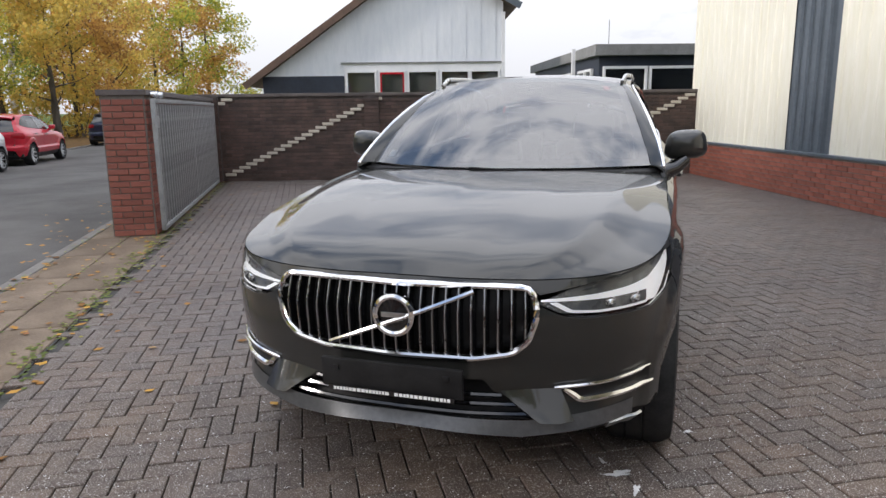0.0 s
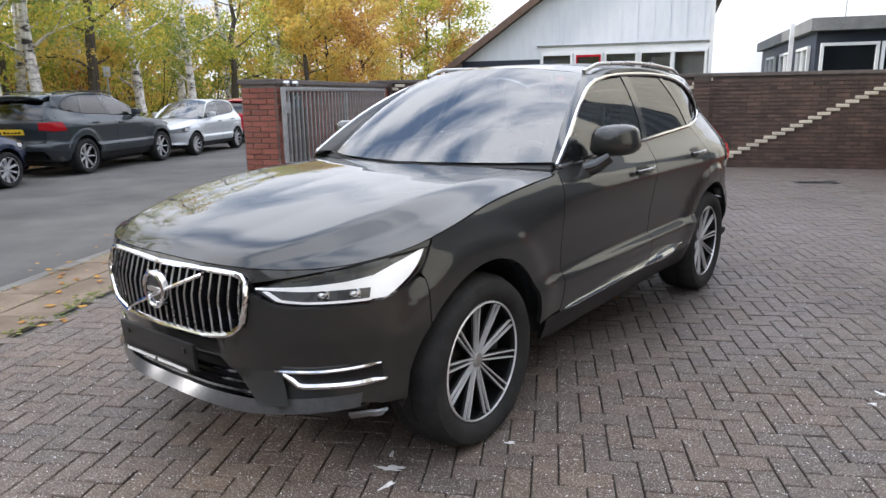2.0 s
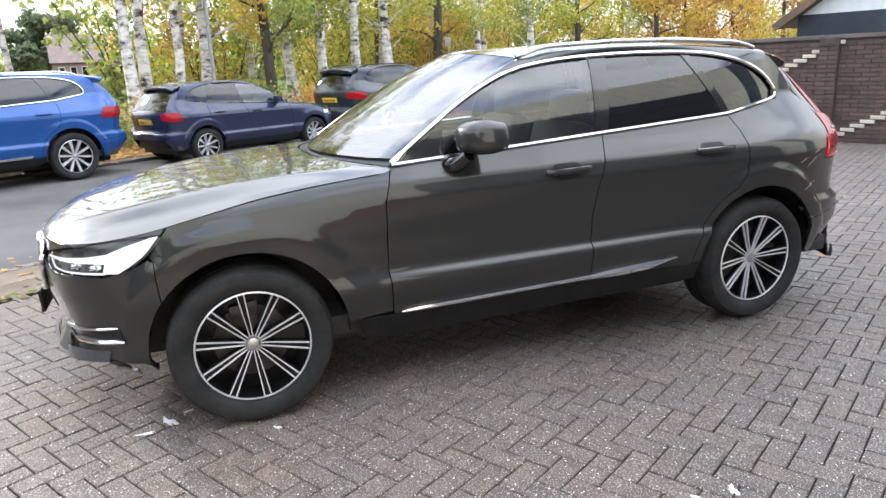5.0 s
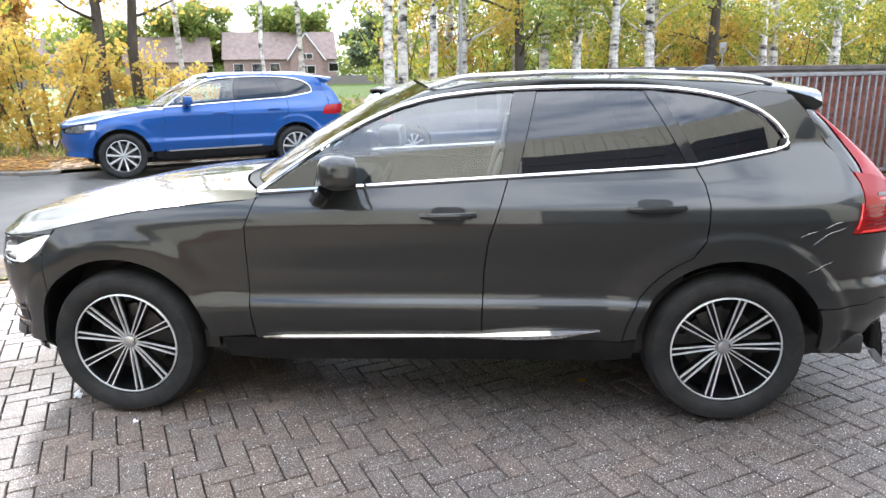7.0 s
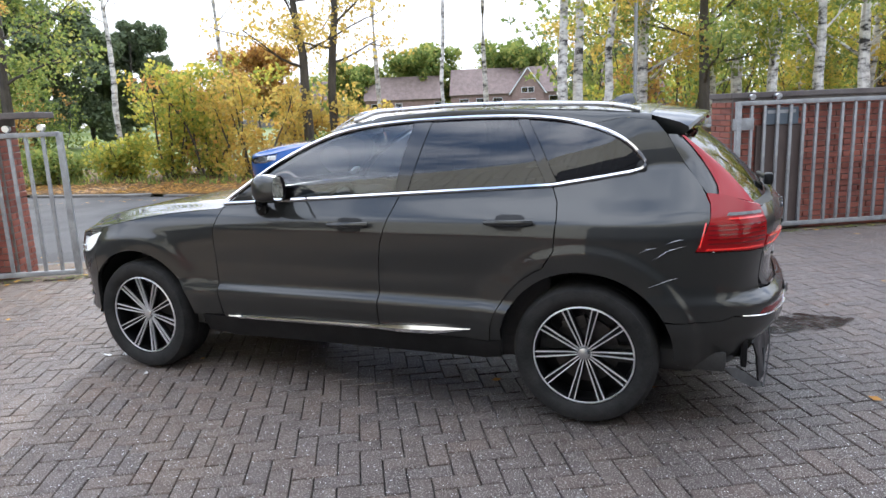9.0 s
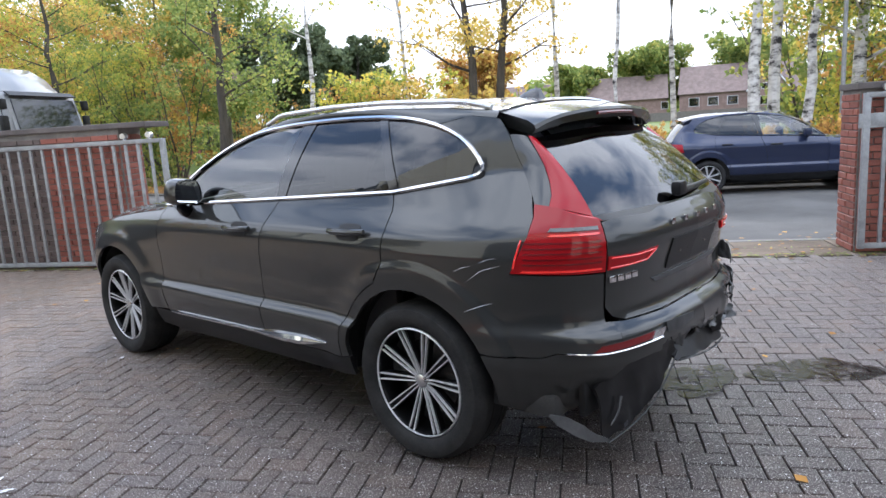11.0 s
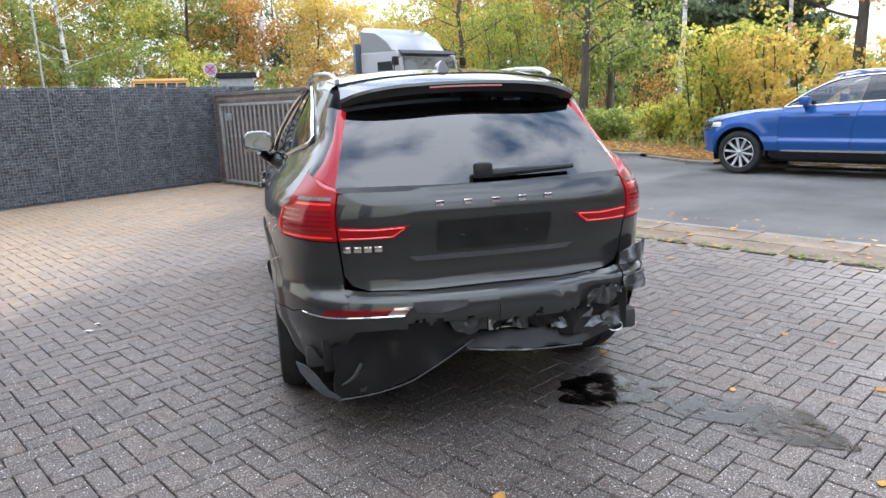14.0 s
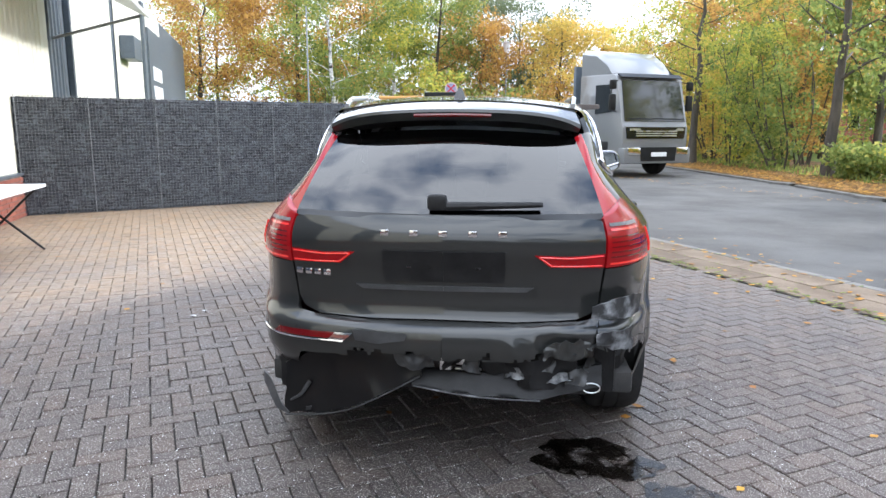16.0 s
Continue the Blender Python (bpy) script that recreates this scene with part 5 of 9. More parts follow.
    for i in range(7):
        x0 = rnd.uniform(-0.65, 0.25)
        pts = [Vector((x0 + t * rnd.uniform(-0.15, 0.15) + 0.03 * math.sin(7 * t + i), 2.13 + 0.05 * math.sin(3 * t + i), 0.56 - 0.14 * math.sin(math.pi * t) - 0.03 * t)) for t in np.linspace(0, 1, 10)]
        bm = bmesh.new()
        tube(bm, pts, 0.006, 6)
        part("loose_cable", bm, M_TRIM, root, "loose black cable")
    # hanging diffuser skin on the driver's side
    shard("hanging_diffuser", [((0.71, 2.175, 0.440), (0.70, 2.215, 0.222)), ((0.60, 2.195, 0.505), (0.54, 2.235, 0.240)), ((0.47, 2.21, 0.525), (0.41, 2.25, 0.272)), ((0.36, 2.225, 0.530), (0.315, 2.26, 0.318)), ((0.23, 2.235, 0.535), (0.20, 2.26, 0.380)), ((0.10, 2.225, 0.540), (0.10, 2.25, 0.435))], 0.01, M_RIMBLACK, root, "black diffuser skin hanging loose below the bumper", 1.0, 0.016)
    bm = bmesh.new()
    tube(bm, spline([(0.585, 2.222, 0.375), (0.625, 2.226, 0.318), (0.675, 2.222, 0.285)], 8), lambda t: 0.010 - 0.006 * t, 8, flat=0.6)
    part("moulded_rib", bm, M_SCUFF, root, "grey moulded rib on the loose skin")
    shard("broken_tab", [((0.598, 2.246, 0.268), (0.600, 2.248, 0.250)), ((0.572, 2.248, 0.275), (0.576, 2.250, 0.254))], 0.004, M_BARE, root, "small broken pale clip tab", 33.0, 0.010)
    # thin grey bar as a painted highlight along the diffuser's lower edge
    bm = bmesh.new()
    tube(bm, spline([(0.70, 2.222, 0.219), (0.54, 2.243, 0.236), (0.41, 2.258, 0.268), (0.315, 2.268, 0.314), (0.20, 2.268, 0.376), (0.10, 2.258, 0.431)], 6), 0.0038, 6)
    part("diffuser_highlight", bm, M_SCUFF, root, "thin grey line painted as the highlight of the diffuser edge")
    shard("hanging_flap", [((0.857, 2.05, 0.345), (0.852, 2.056, 0.352)), ((0.842, 2.082, 0.306), (0.812, 2.102, 0.340)), ((0.800, 2.135, 0.262), (0.768, 2.150, 0.302)), ((0.750, 2.185, 0.232), (0.728, 2.194, 0.258)), ((0.690, 2.218, 0.219), (0.686, 2.220, 0.228))], 0.006, M_LIP, root, "smooth grey blade at the end of the diffuser", 5.0, 0.004)
    shard("lower_crossbar", [((0.13, 2.22, 0.455), (0.13, 2.27, 0.392)), ((-0.12, 2.25, 0.450), (-0.12, 2.30, 0.375)), ((-0.40, 2.23, 0.455), (-0.40, 2.28, 0.360)), ((-0.66, 2.14, 0.47), (-0.66, 2.18, 0.385))], 0.015, M_TRIM, root, "black plastic crossbar hanging across", 8.0, 0.008)
    bm = bmesh.new()
    tube(bm, spline([(0.125, 2.28, 0.398), (-0.05, 2.305, 0.380), (-0.20, 2.308, 0.368), (-0.40, 2.288, 0.357)], 5), 0.0045, 6)
    part("crossbar_edge", bm, M_BARE, root, "pale line along the crossbar edge")
    shard("bare_patch", [((-0.60, 2.262, 0.755), (-0.60, 2.265, 0.705)), ((-0.70, 2.222, 0.785), (-0.70, 2.228, 0.695)), ((-0.77, 2.165, 0.79), (-0.765, 2.172, 0.69)), ((-0.815, 2.10, 0.775), (-0.81, 2.108, 0.70))], 0.004, M_BARE, root, "bare scraped corner of the bumper", 12.0, 0.010)
    shard("scraped_patch", [((0.37, 2.322, 0.645), (0.36, 2.325, 0.600)), ((0.26, 2.338, 0.648), (0.25, 2.342, 0.596)), ((0.14, 2.348, 0.640), (0.15, 2.350, 0.612))], 0.003, M_SCUFF, root, "scraped grey patch on the bumper", 40.0, 0.004)
    shard("split_bracket", [((-0.63, 2.262, 0.645), (-0.62, 2.268, 0.600)), ((-0.70, 2.232, 0.650), (-0.69, 2.24, 0.575)), ((-0.78, 2.165, 0.655), (-0.77, 2.175, 0.560))], 0.005, M_BARE, root, "split pale bumper bracket", 44.0, 0.016)
    # two black sheets added to darken the open gap and cover the exhaust
    bm = bmesh.new()
    smooth_box(bm, (0.49, 2.13, 0.445), (0.50, 0.03, 0.25), 0.01)
    part("gap_dark_sheet", bm, M_TRIM, root, "black sheet added to darken the gap behind the bumper")
    bm = bmesh.new()
    smooth_box(bm, (-0.47, 2.10, 0.45), (0.50, 0.03, 0.22), 0.01)
    part("gap_dark_sheet", bm, M_TRIM, root, "black sheet added to darken the gap behind the bumper")
    for i, (x, z) in enumerate(((-0.10, 0.50), (-0.26, 0.47), (-0.40, 0.52), (-0.52, 0.46))):
        shard("broken_clip", [((x, 2.25, z + 0.03), (x + 0.02, 2.27, z - 0.03)), ((x - 0.06, 2.27, z + 0.02), (x - 0.05, 2.28, z - 0.04))], 0.008, (M_SCUFF, M_BARE)[i == 1], root, "broken bracket piece", 30.0 + i, 0.03)
    # bare steel mount with bolts
    bm = bmesh.new()
    smooth_box(bm, (-0.13, 2.20, 0.488), (0.17, 0.03, 0.03), 0.006)
    smooth_box(bm, (-0.10, 2.21, 0.452), (0.11, 0.02, 0.016), 0.004)
    smooth_box(bm, (-0.005, 2.21, 0.475), (0.05, 0.04, 0.10), 0.008)
    part("steel_mount", bm, M_SATIN, root, "bare steel mount behind the torn skin")
    for x, z in ((-0.195, 0.515), (-0.205, 0.470), (-0.48, 0.44)):
        bm = bmesh.new()
        lathe(bm, [(0.0005, 0.018), (0.011, 0.016), (0.014, 0.008), (0.014, 0.0), (0.021, -0.002), (0.021, -0.008)], Matrix.Translation((x, 2.235, z)) @ Matrix.Rotation(radians(-90), 4, "X"), 12)
        part("bolt", bm, M_SATIN, root, "bright steel bolt")
    bm = bmesh.new()
    tube(bm, [Vector((-0.615 + 0.036 * math.cos(a), 2.20, 0.388 + 0.021 * math.sin(a))) for a in np.linspace(0, 6.28, 22)[:-1]], 0.0028, 6, True)
    part("wire_loop", bm, M_SATIN, root, "thin bent wire loop")
    shard("torn_foam", [((0.21, 2.27, 0.540), (0.20, 2.28, 0.490)), ((0.13, 2.285, 0.548), (0.12, 2.29, 0.476)), ((0.04, 2.28, 0.535), (0.05, 2.28, 0.480))], 0.006, M_SCUFF, root, "torn grey mounting strip", 50.0, 0.022)
    shard("torn_plastic", [((0.0, 2.24, 0.53), (0.0, 2.24, 0.47)), ((-0.14, 2.26, 0.545), (-0.12, 2.25, 0.50)), ((-0.36, 2.29, 0.55), (-0.33, 2.28, 0.43)), ((-0.55, 2.24, 0.56), (-0.52, 2.24, 0.40))], 0.006, M_TRIM, root, "torn black plastic bracket", 11.0, 0.04)
    shard("torn_skin", [((-0.40, 2.335, 0.595), (-0.40, 2.33, 0.55)), ((-0.52, 2.305, 0.610), (-0.50, 2.30, 0.530)), ((-0.62, 2.265, 0.620), (-0.60, 2.27, 0.535))], 0.004, M_PAINT, root, "torn painted bumper skin", 14.0, 0.028)
    shard("bent_bracket", [((-0.43, 2.25, 0.455), (-0.42, 2.26, 0.425)), ((-0.52, 2.25, 0.470), (-0.49, 2.27, 0.430)), ((-0.58, 2.24, 0.475), (-0.56, 2.26, 0.445))], 0.006, M_BARE, root, "bent bare metal bracket", 17.0, 0.018)
    shard("broken_liner", [((-0.58, 2.16, 0.50), (-0.54, 2.22, 0.40)), ((-0.68, 2.10, 0.51), (-0.66, 2.14, 0.43)), ((-0.78, 1.99, 0.52), (-0.77, 2.02, 0.45))], 0.006, M_TRIM, root, "broken black wheel liner", 21.0, 0.03)
    # pale scratches on the rear quarter
    for pts in ([(1.655, 0.905), (1.70, 0.925), (1.735, 0.930)], [(1.77, 0.945), (1.82, 0.965), (1.85, 0.968)], [(1.72, 0.870), (1.78, 0.915), (1.86, 0.938)], [(1.70, 0.742), (1.76, 0.765), (1.83, 0.785)]):
        bm = bmesh.new()
        tube(bm, [Vector(hull(kat(y), z)) + Vector((0.0005, 0, 0)) for y, z in resample(pts, 10)], lambda t: 0.0008 * math.sin(math.pi * (0.06 + 0.88 * t)), 5)
        part("scratch", bm, M_SATIN, root, "thin pale scratch in the paint")


main_car()
# ---- setting: yard, road, walls ----
D_ROAD = Vector((-0.487, 0.873, 0)).normalized()
N_ROAD = Vector((D_ROAD.y, -D_ROAD.x, 0))
O_ROAD = Vector((-4.67, 2.1, 0))


def uv(u, v, z=0.0):
    """u along the road, v from the property line into the yard."""
    return O_ROAD + D_ROAD * u + N_ROAD * v + Vector((0, 0, z))


ROAD_M = Matrix(((N_ROAD.x, D_ROAD.x, 0, O_ROAD.x), (N_ROAD.y, D_ROAD.y, 0, O_ROAD.y), (0, 0, 1, 0), (0, 0, 0, 1)))  # local x = v, y = u


def wall_frame(o, d):
    """Local x along d, y to its left, z up."""
    d = Vector((d[0], d[1], 0)).normalized()
    return Matrix(((d.x, -d.y, 0, o[0]), (d.y, d.x, 0, o[1]), (0, 0, 1, 0), (0, 0, 0, 1)))


BACK = wall_frame((1.40, 11.0), (-0.935, -0.355))     # back wall: x runs from the shed to the road
SHED = wall_frame((1.40, 11.0), (0.3555, -0.9347))    # shed wall: x runs from the back wall to the gabion
GAB = wall_frame((7.6, -5.3), (-0.79, -0.614))
GABLE = wall_frame((-6.4, 16.5), (0.944, 0.33))
FLAT = wall_frame((0.0, 15.0), (0.935, 0.355))

M_PAVER = None


def paver_material():
    """Wet concrete pavers: mottled grey-brown, pale grit, glossier where water lies."""
    m, n, l, b = material("wet_concrete_pavers")
    geo = n.new("ShaderNodeNewGeometry")
    mp = n.new("ShaderNodeMapping")
    l.new(geo.outputs["Position"], mp.inputs["Vector"])

    def nz(scale, detail=4, rough=0.6):
        t = n.new("ShaderNodeTexNoise")
        t.inputs["Scale"].default_value, t.inputs["Detail"].default_value, t.inputs["Roughness"].default_value = scale, detail, rough
        l.new(mp.outputs["Vector"], t.inputs["Vector"])
        return t
    big = nz(0.45, 4)
    mid = nz(9, 5, 0.7)
    fine = nz(160, 2, 0.6)
    base = ramp(n, [(0.28, (0.097, 0.077, 0.069)), (0.52, (0.164, 0.134, 0.121)), (0.75, (0.222, 0.185, 0.167))])
    l.new(mid.outputs["Fac"], base.inputs["Fac"])
    inf = n.new("ShaderNodeObjectInfo")
    isl = geo.outputs["Random Per Island"]
    ad = n.new("ShaderNodeMath")
    ad.operation = "ADD"
    l.new(inf.outputs["Random"], ad.inputs[0])
    l.new(isl, ad.inputs[1])
    fr = n.new("ShaderNodeMath")
    fr.operation = "FRACT"
    l.new(ad.outputs[0], fr.inputs[0])
    tint = ramp(n, [(0.0, (0.86, 0.87, 0.90)), (0.35, (0.96, 0.95, 0.96)), (0.7, (1.03, 1.0, 0.97)), (1.0, (1.11, 1.02, 0.96))])
    l.new(fr.outputs[0], tint.inputs["Fac"])
    mu = n.new("ShaderNodeMix")
    mu.data_type, mu.blend_type = "RGBA", "MULTIPLY"
    mu.inputs["Factor"].default_value = 1
    l.new(base.outputs["Color"], mu.inputs["A"])
    l.new(tint.outputs["Color"], mu.inputs["B"])
    sx = n.new("ShaderNodeSeparateXYZ")
    l.new(geo.outputs["Position"], sx.inputs[0])
    dry = n.new("ShaderNodeMath")
    dry.operation = "MULTIPLY_ADD"
    l.new(big.outputs["Fac"], dry.inputs[0])
    dry.inputs[1].default_value = 2.2
    slant = n.new("ShaderNodeMath")
    slant.operation = "MULTIPLY_ADD"
    l.new(sx.outputs["Y"], slant.inputs[0])
    slant.inputs[1].default_value = -0.33
    l.new(sx.outputs["X"], slant.inputs[2])
    l.new(slant.outputs[0], dry.inputs[2])
    dr = n.new("ShaderNodeMapRange")
    dr.interpolation_type = "SMOOTHSTEP"
    dr.inputs["From Min"].default_value, dr.inputs["From Max"].default_value = 2.9, 5.2
    dr.inputs["To Min"].default_value, dr.inputs["To Max"].default_value = 0.0, 1.0
    l.new(dry.outputs[0], dr.inputs["Value"])
    # paler dry paving far off; dark stops deepened for shade near the car
    dc = ramp(n, [(0.0, (0.585, 0.575, 0.57)), (0.4, (0.68, 0.67, 0.655)), (0.75, (1.03, 1.01, 0.94)), (1.0, (1.27, 1.23, 1.09))])
    l.new(dr.outputs["Result"], dc.inputs["Fac"])
    mu2 = n.new("ShaderNodeMix")
    mu2.data_type, mu2.blend_type = "RGBA", "MULTIPLY"
    mu2.inputs["Factor"].default_value = 1
    l.new(mu.outputs["Result"], mu2.inputs["A"])
    l.new(dc.outputs["Color"], mu2.inputs["B"])
    mu = mu2
    sy = n.new("ShaderNodeMath")
    sy.operation = "MULTIPLY_ADD"
    l.new(sx.outputs["Y"], sy.inputs[0])
    sy.inputs[1].default_value = -0.10
    dn = nz(0.8, 5, 0.65)
    l.new(dn.outputs["Fac"], sy.inputs[2])
    br = ramp(n, [(0.50, (1.0, 1.0, 1.0)), (0.95, (1.36, 1.25, 1.02))])
    l.new(sy.outputs[0], br.inputs["Fac"])
    mub = n.new("ShaderNodeMix")
    mub.data_type, mub.blend_type = "RGBA", "MULTIPLY"
    mub.inputs["Factor"].default_value = 1
    l.new(mu.outputs["Result"], mub.inputs["A"])
    l.new(br.outputs["Color"], mub.inputs["B"])
    mu = mub
    # wet, glossy patch under the car's tail, its colour also darkened for the car's shade
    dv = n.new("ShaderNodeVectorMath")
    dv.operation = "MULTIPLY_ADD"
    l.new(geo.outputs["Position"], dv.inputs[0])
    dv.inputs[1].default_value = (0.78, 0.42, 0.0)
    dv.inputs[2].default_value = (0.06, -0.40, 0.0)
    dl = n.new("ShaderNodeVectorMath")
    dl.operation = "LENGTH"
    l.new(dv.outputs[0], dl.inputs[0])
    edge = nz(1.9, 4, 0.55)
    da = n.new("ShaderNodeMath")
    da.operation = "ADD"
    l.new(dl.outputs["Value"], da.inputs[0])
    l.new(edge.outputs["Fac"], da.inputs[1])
    soak_shade = n.new("ShaderNodeMapRange")
    soak_shade.interpolation_type = "SMOOTHSTEP"
    soak_shade.inputs["From Min"].default_value, soak_shade.inputs["From Max"].default_value = 1.62, 1.05
    l.new(da.outputs[0], soak_shade.inputs["Value"])
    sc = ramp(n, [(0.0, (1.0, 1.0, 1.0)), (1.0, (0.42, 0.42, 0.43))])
    l.new(soak_shade.outputs["Result"], sc.inputs["Fac"])
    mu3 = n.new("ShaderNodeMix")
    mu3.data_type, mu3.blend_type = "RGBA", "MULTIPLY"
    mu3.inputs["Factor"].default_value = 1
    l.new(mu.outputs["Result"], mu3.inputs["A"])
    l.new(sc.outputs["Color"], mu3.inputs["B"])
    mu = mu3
    grit = ramp(n, [(0.565, (0, 0, 0)), (0.64, (0.9, 0.9, 0.9))])
    l.new(fine.outputs["Fac"], grit.inputs["Fac"])
    gm = n.new("ShaderNodeMix")
    gm.data_type = "RGBA"
    gm.inputs["B"].default_value = (0.40, 0.38, 0.35, 1)
    l.new(grit.outputs["Color"], gm.inputs["Factor"])
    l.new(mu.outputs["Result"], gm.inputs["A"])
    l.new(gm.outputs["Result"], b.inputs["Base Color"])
    wet = n.new("ShaderNodeMapRange")
    wet.inputs["From Min"].default_value, wet.inputs["From Max"].default_value = 0.35, 0.65
    wet.inputs["To Min"].default_value, wet.inputs["To Max"].default_value = 0.40, 0.68
    l.new(big.outputs["Fac"], wet.inputs["Value"])
    ws = n.new("ShaderNodeMath")
    ws.operation = "MULTIPLY_ADD"
    l.new(mid.outputs["Fac"], ws.inputs[0])
    ws.inputs[1].default_value = 0.25
    l.new(wet.outputs["Result"], ws.inputs[2])
    su = n.new("ShaderNodeMath")
    su.operation = "SUBTRACT"
    l.new(ws.outputs[0], su.inputs[0])
    su.inputs[1].default_value = 0.1
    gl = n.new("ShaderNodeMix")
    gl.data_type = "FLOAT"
    l.new(soak_shade.outputs["Result"], gl.inputs["Factor"])
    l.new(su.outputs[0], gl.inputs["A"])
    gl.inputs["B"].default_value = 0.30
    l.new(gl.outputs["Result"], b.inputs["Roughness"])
    hm = n.new("ShaderNodeMath")
    hm.operation = "MULTIPLY_ADD"
    l.new(fine.outputs["Fac"], hm.inputs[0])
    hm.inputs[1].default_value = 0.8
    l.new(mid.outputs["Fac"], hm.inputs[2])
    b.inputs["Specular IOR Level"].default_value = 0.24
    add_bump(n, l, b, hm.outputs[0], 0.5, 0.005)
    return m


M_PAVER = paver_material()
M_JOINT = mixed("dark_sand_joint", (0.022, 0.020, 0.018), (0.050, 0.046, 0.040), 3, (0.5, 0.8), 0.5, 0.006, fine=90)
M_ASPHALT = mixed("damp_asphalt", (0.098, 0.094, 0.090), (0.145, 0.140, 0.134), 0.7, (0.7, 0.9), 0.6, 0.008, fine=120, spec=0.03)
M_SLAB = mixed("worn_concrete_slab", (0.125, 0.094, 0.068), (0.215, 0.168, 0.125), 1.6, (0.65, 0.85), 0.6, 0.008, fine=45, rand=0.18, spec=0.10)
M_KERB = mixed("grey_kerb_stone", (0.11, 0.10, 0.09), (0.18, 0.17, 0.155), 3, (0.5, 0.75), 0.4, 0.004, fine=60, rand=0.1, spec=0.25)
M_BRICKGREY = mixed("weathered_grey_brown_brick", (0.085, 0.064, 0.056), (0.155, 0.112, 0.098), 3.5, (0.6, 0.85), 0.5, 0.006, fine=60, rand=0.25, island=True)
M_BRICKDARK = mixed("dark_brown_brick", (0.055, 0.036, 0.030), (0.105, 0.066, 0.052), 3.5, (0.55, 0.8), 0.5, 0.006, fine=60, rand=0.28)
M_BRICKDARKJ = mixed("dark_brown_brick_joined", (0.055, 0.036, 0.030), (0.105, 0.066, 0.052), 3.5, (0.55, 0.8), 0.5, 0.006, fine=60, rand=0.28, island=True)
M_BRICKRED = mixed("red_clinker_brick", (0.20, 0.060, 0.042), (0.31, 0.105, 0.070), 3.5, (0.5, 0.75), 0.4, 0.005, fine=60, rand=0.22)
M_BRICKREDJ = mixed("red_clinker_brick_joined", (0.20, 0.060, 0.042), (0.31, 0.105, 0.070), 3.5, (0.5, 0.75), 0.4, 0.005, fine=60, rand=0.22, island=True)
M_MORTAR = mixed("grey_mortar", (0.13, 0.115, 0.10), (0.20, 0.18, 0.16), 6, (0.7, 0.9), 0.5, 0.005)
M_DARKMORTAR = mixed("dark_mortar", (0.045, 0.036, 0.032), (0.075, 0.062, 0.055), 6, (0.7, 0.9), 0.5, 0.005)
M_STEP = mixed("pale_limestone", (0.46, 0.42, 0.34), (0.60, 0.55, 0.46), 5, (0.6, 0.8), 0.3, 0.004, rand=0.12)
M_COPING = mixed("weathered_coping", (0.075, 0.062, 0.058), (0.13, 0.11, 0.10), 3, (0.5, 0.75), 0.4, 0.005)
M_CREAM = mixed("cream_sheet_cladding", (0.70, 0.68, 0.57), (0.78, 0.76, 0.65), 0.6, (0.35, 0.5), 0.08, 0.002, stretch=(1, 1, 0.15))
M_SLATE = mixed("slate_grey_sheet", (0.075, 0.095, 0.115), (0.10, 0.122, 0.145), 0.8, (0.35, 0.5), 0.08, 0.002)
M_WHITESIDING = mixed("white_board_siding", (0.66, 0.69, 0.73), (0.74, 0.76, 0.79), 0.5, (0.45, 0.6), 0.08, 0.002, stretch=(1, 1, 0.2))
M_NAVYBOARD = mixed("navy_cladding", (0.016, 0.022, 0.036), (0.026, 0.034, 0.052), 1.2, (0.45, 0.6), 0.15, 0.003)
M_FRAME = mixed("white_window_frame", (0.72, 0.73, 0.74), (0.80, 0.80, 0.80), 2, (0.35, 0.5), 0.05, 0.001)
M_ROOFTILE = mixed("brown_roof_tiles", (0.10, 0.062, 0.045), (0.17, 0.105, 0.075), 2, (0.6, 0.85), 0.5, 0.01)
M_REDTILE = mixed("red_roof_tiles", (0.13, 0.075, 0.065), (0.20, 0.115, 0.10), 1.5, (0.6, 0.85), 0.5, 0.01)
M_GREYROOF = mixed("grey_roof_edge", (0.17, 0.17, 0.165), (0.24, 0.24, 0.235), 2, (0.5, 0.7), 0.2, 0.004)
# brick and tile for the distant houses, paled to put haze into the colour
M_FARBRICK = mixed("hazy_pink_brick", (0.22, 0.145, 0.122), (0.31, 0.21, 0.18), 1.5, (0.7, 0.9), 0.3, 0.005)
M_FARTILE = mixed("hazy_roof_tiles", (0.17, 0.125, 0.11), (0.25, 0.185, 0.165), 1.2, (0.7, 0.9), 0.4, 0.01)
M_WINDOW = glazing("house_window_glass", (0.58, 0.60, 0.61), ior=1.6)
M_ROOM = simple("dark_room", (0.03, 0.03, 0.032), 0.9)
M_CURTAIN = mixed("pale_curtain", (0.5, 0.5, 0.5), (0.62, 0.62, 0.6), 5, (0.8, 0.9), 0.1, 0.003)
M_GALV = mixed("galvanised_steel", (0.24, 0.245, 0.245), (0.35, 0.355, 0.355), 9, (0.4, 0.55), 0.08, 0.001, metal=0.3)
M_GABSTONE = mixed("slate_gabion_stone", (0.044, 0.050, 0.060), (0.098, 0.107, 0.122), 5, (0.5, 0.75), 0.5, 0.008, rand=0.4, island=True)
M_GABPIECE = mixed("slate_gabion_stone_single", (0.044, 0.050, 0.060), (0.098, 0.107, 0.122), 5, (0.5, 0.75), 0.5, 0.008, rand=0.4)
M_GABCORE = mixed("gabion_gap", (0.012, 0.014, 0.017), (0.03, 0.033, 0.038), 8, (0.8, 0.9), 0.6, 0.02)
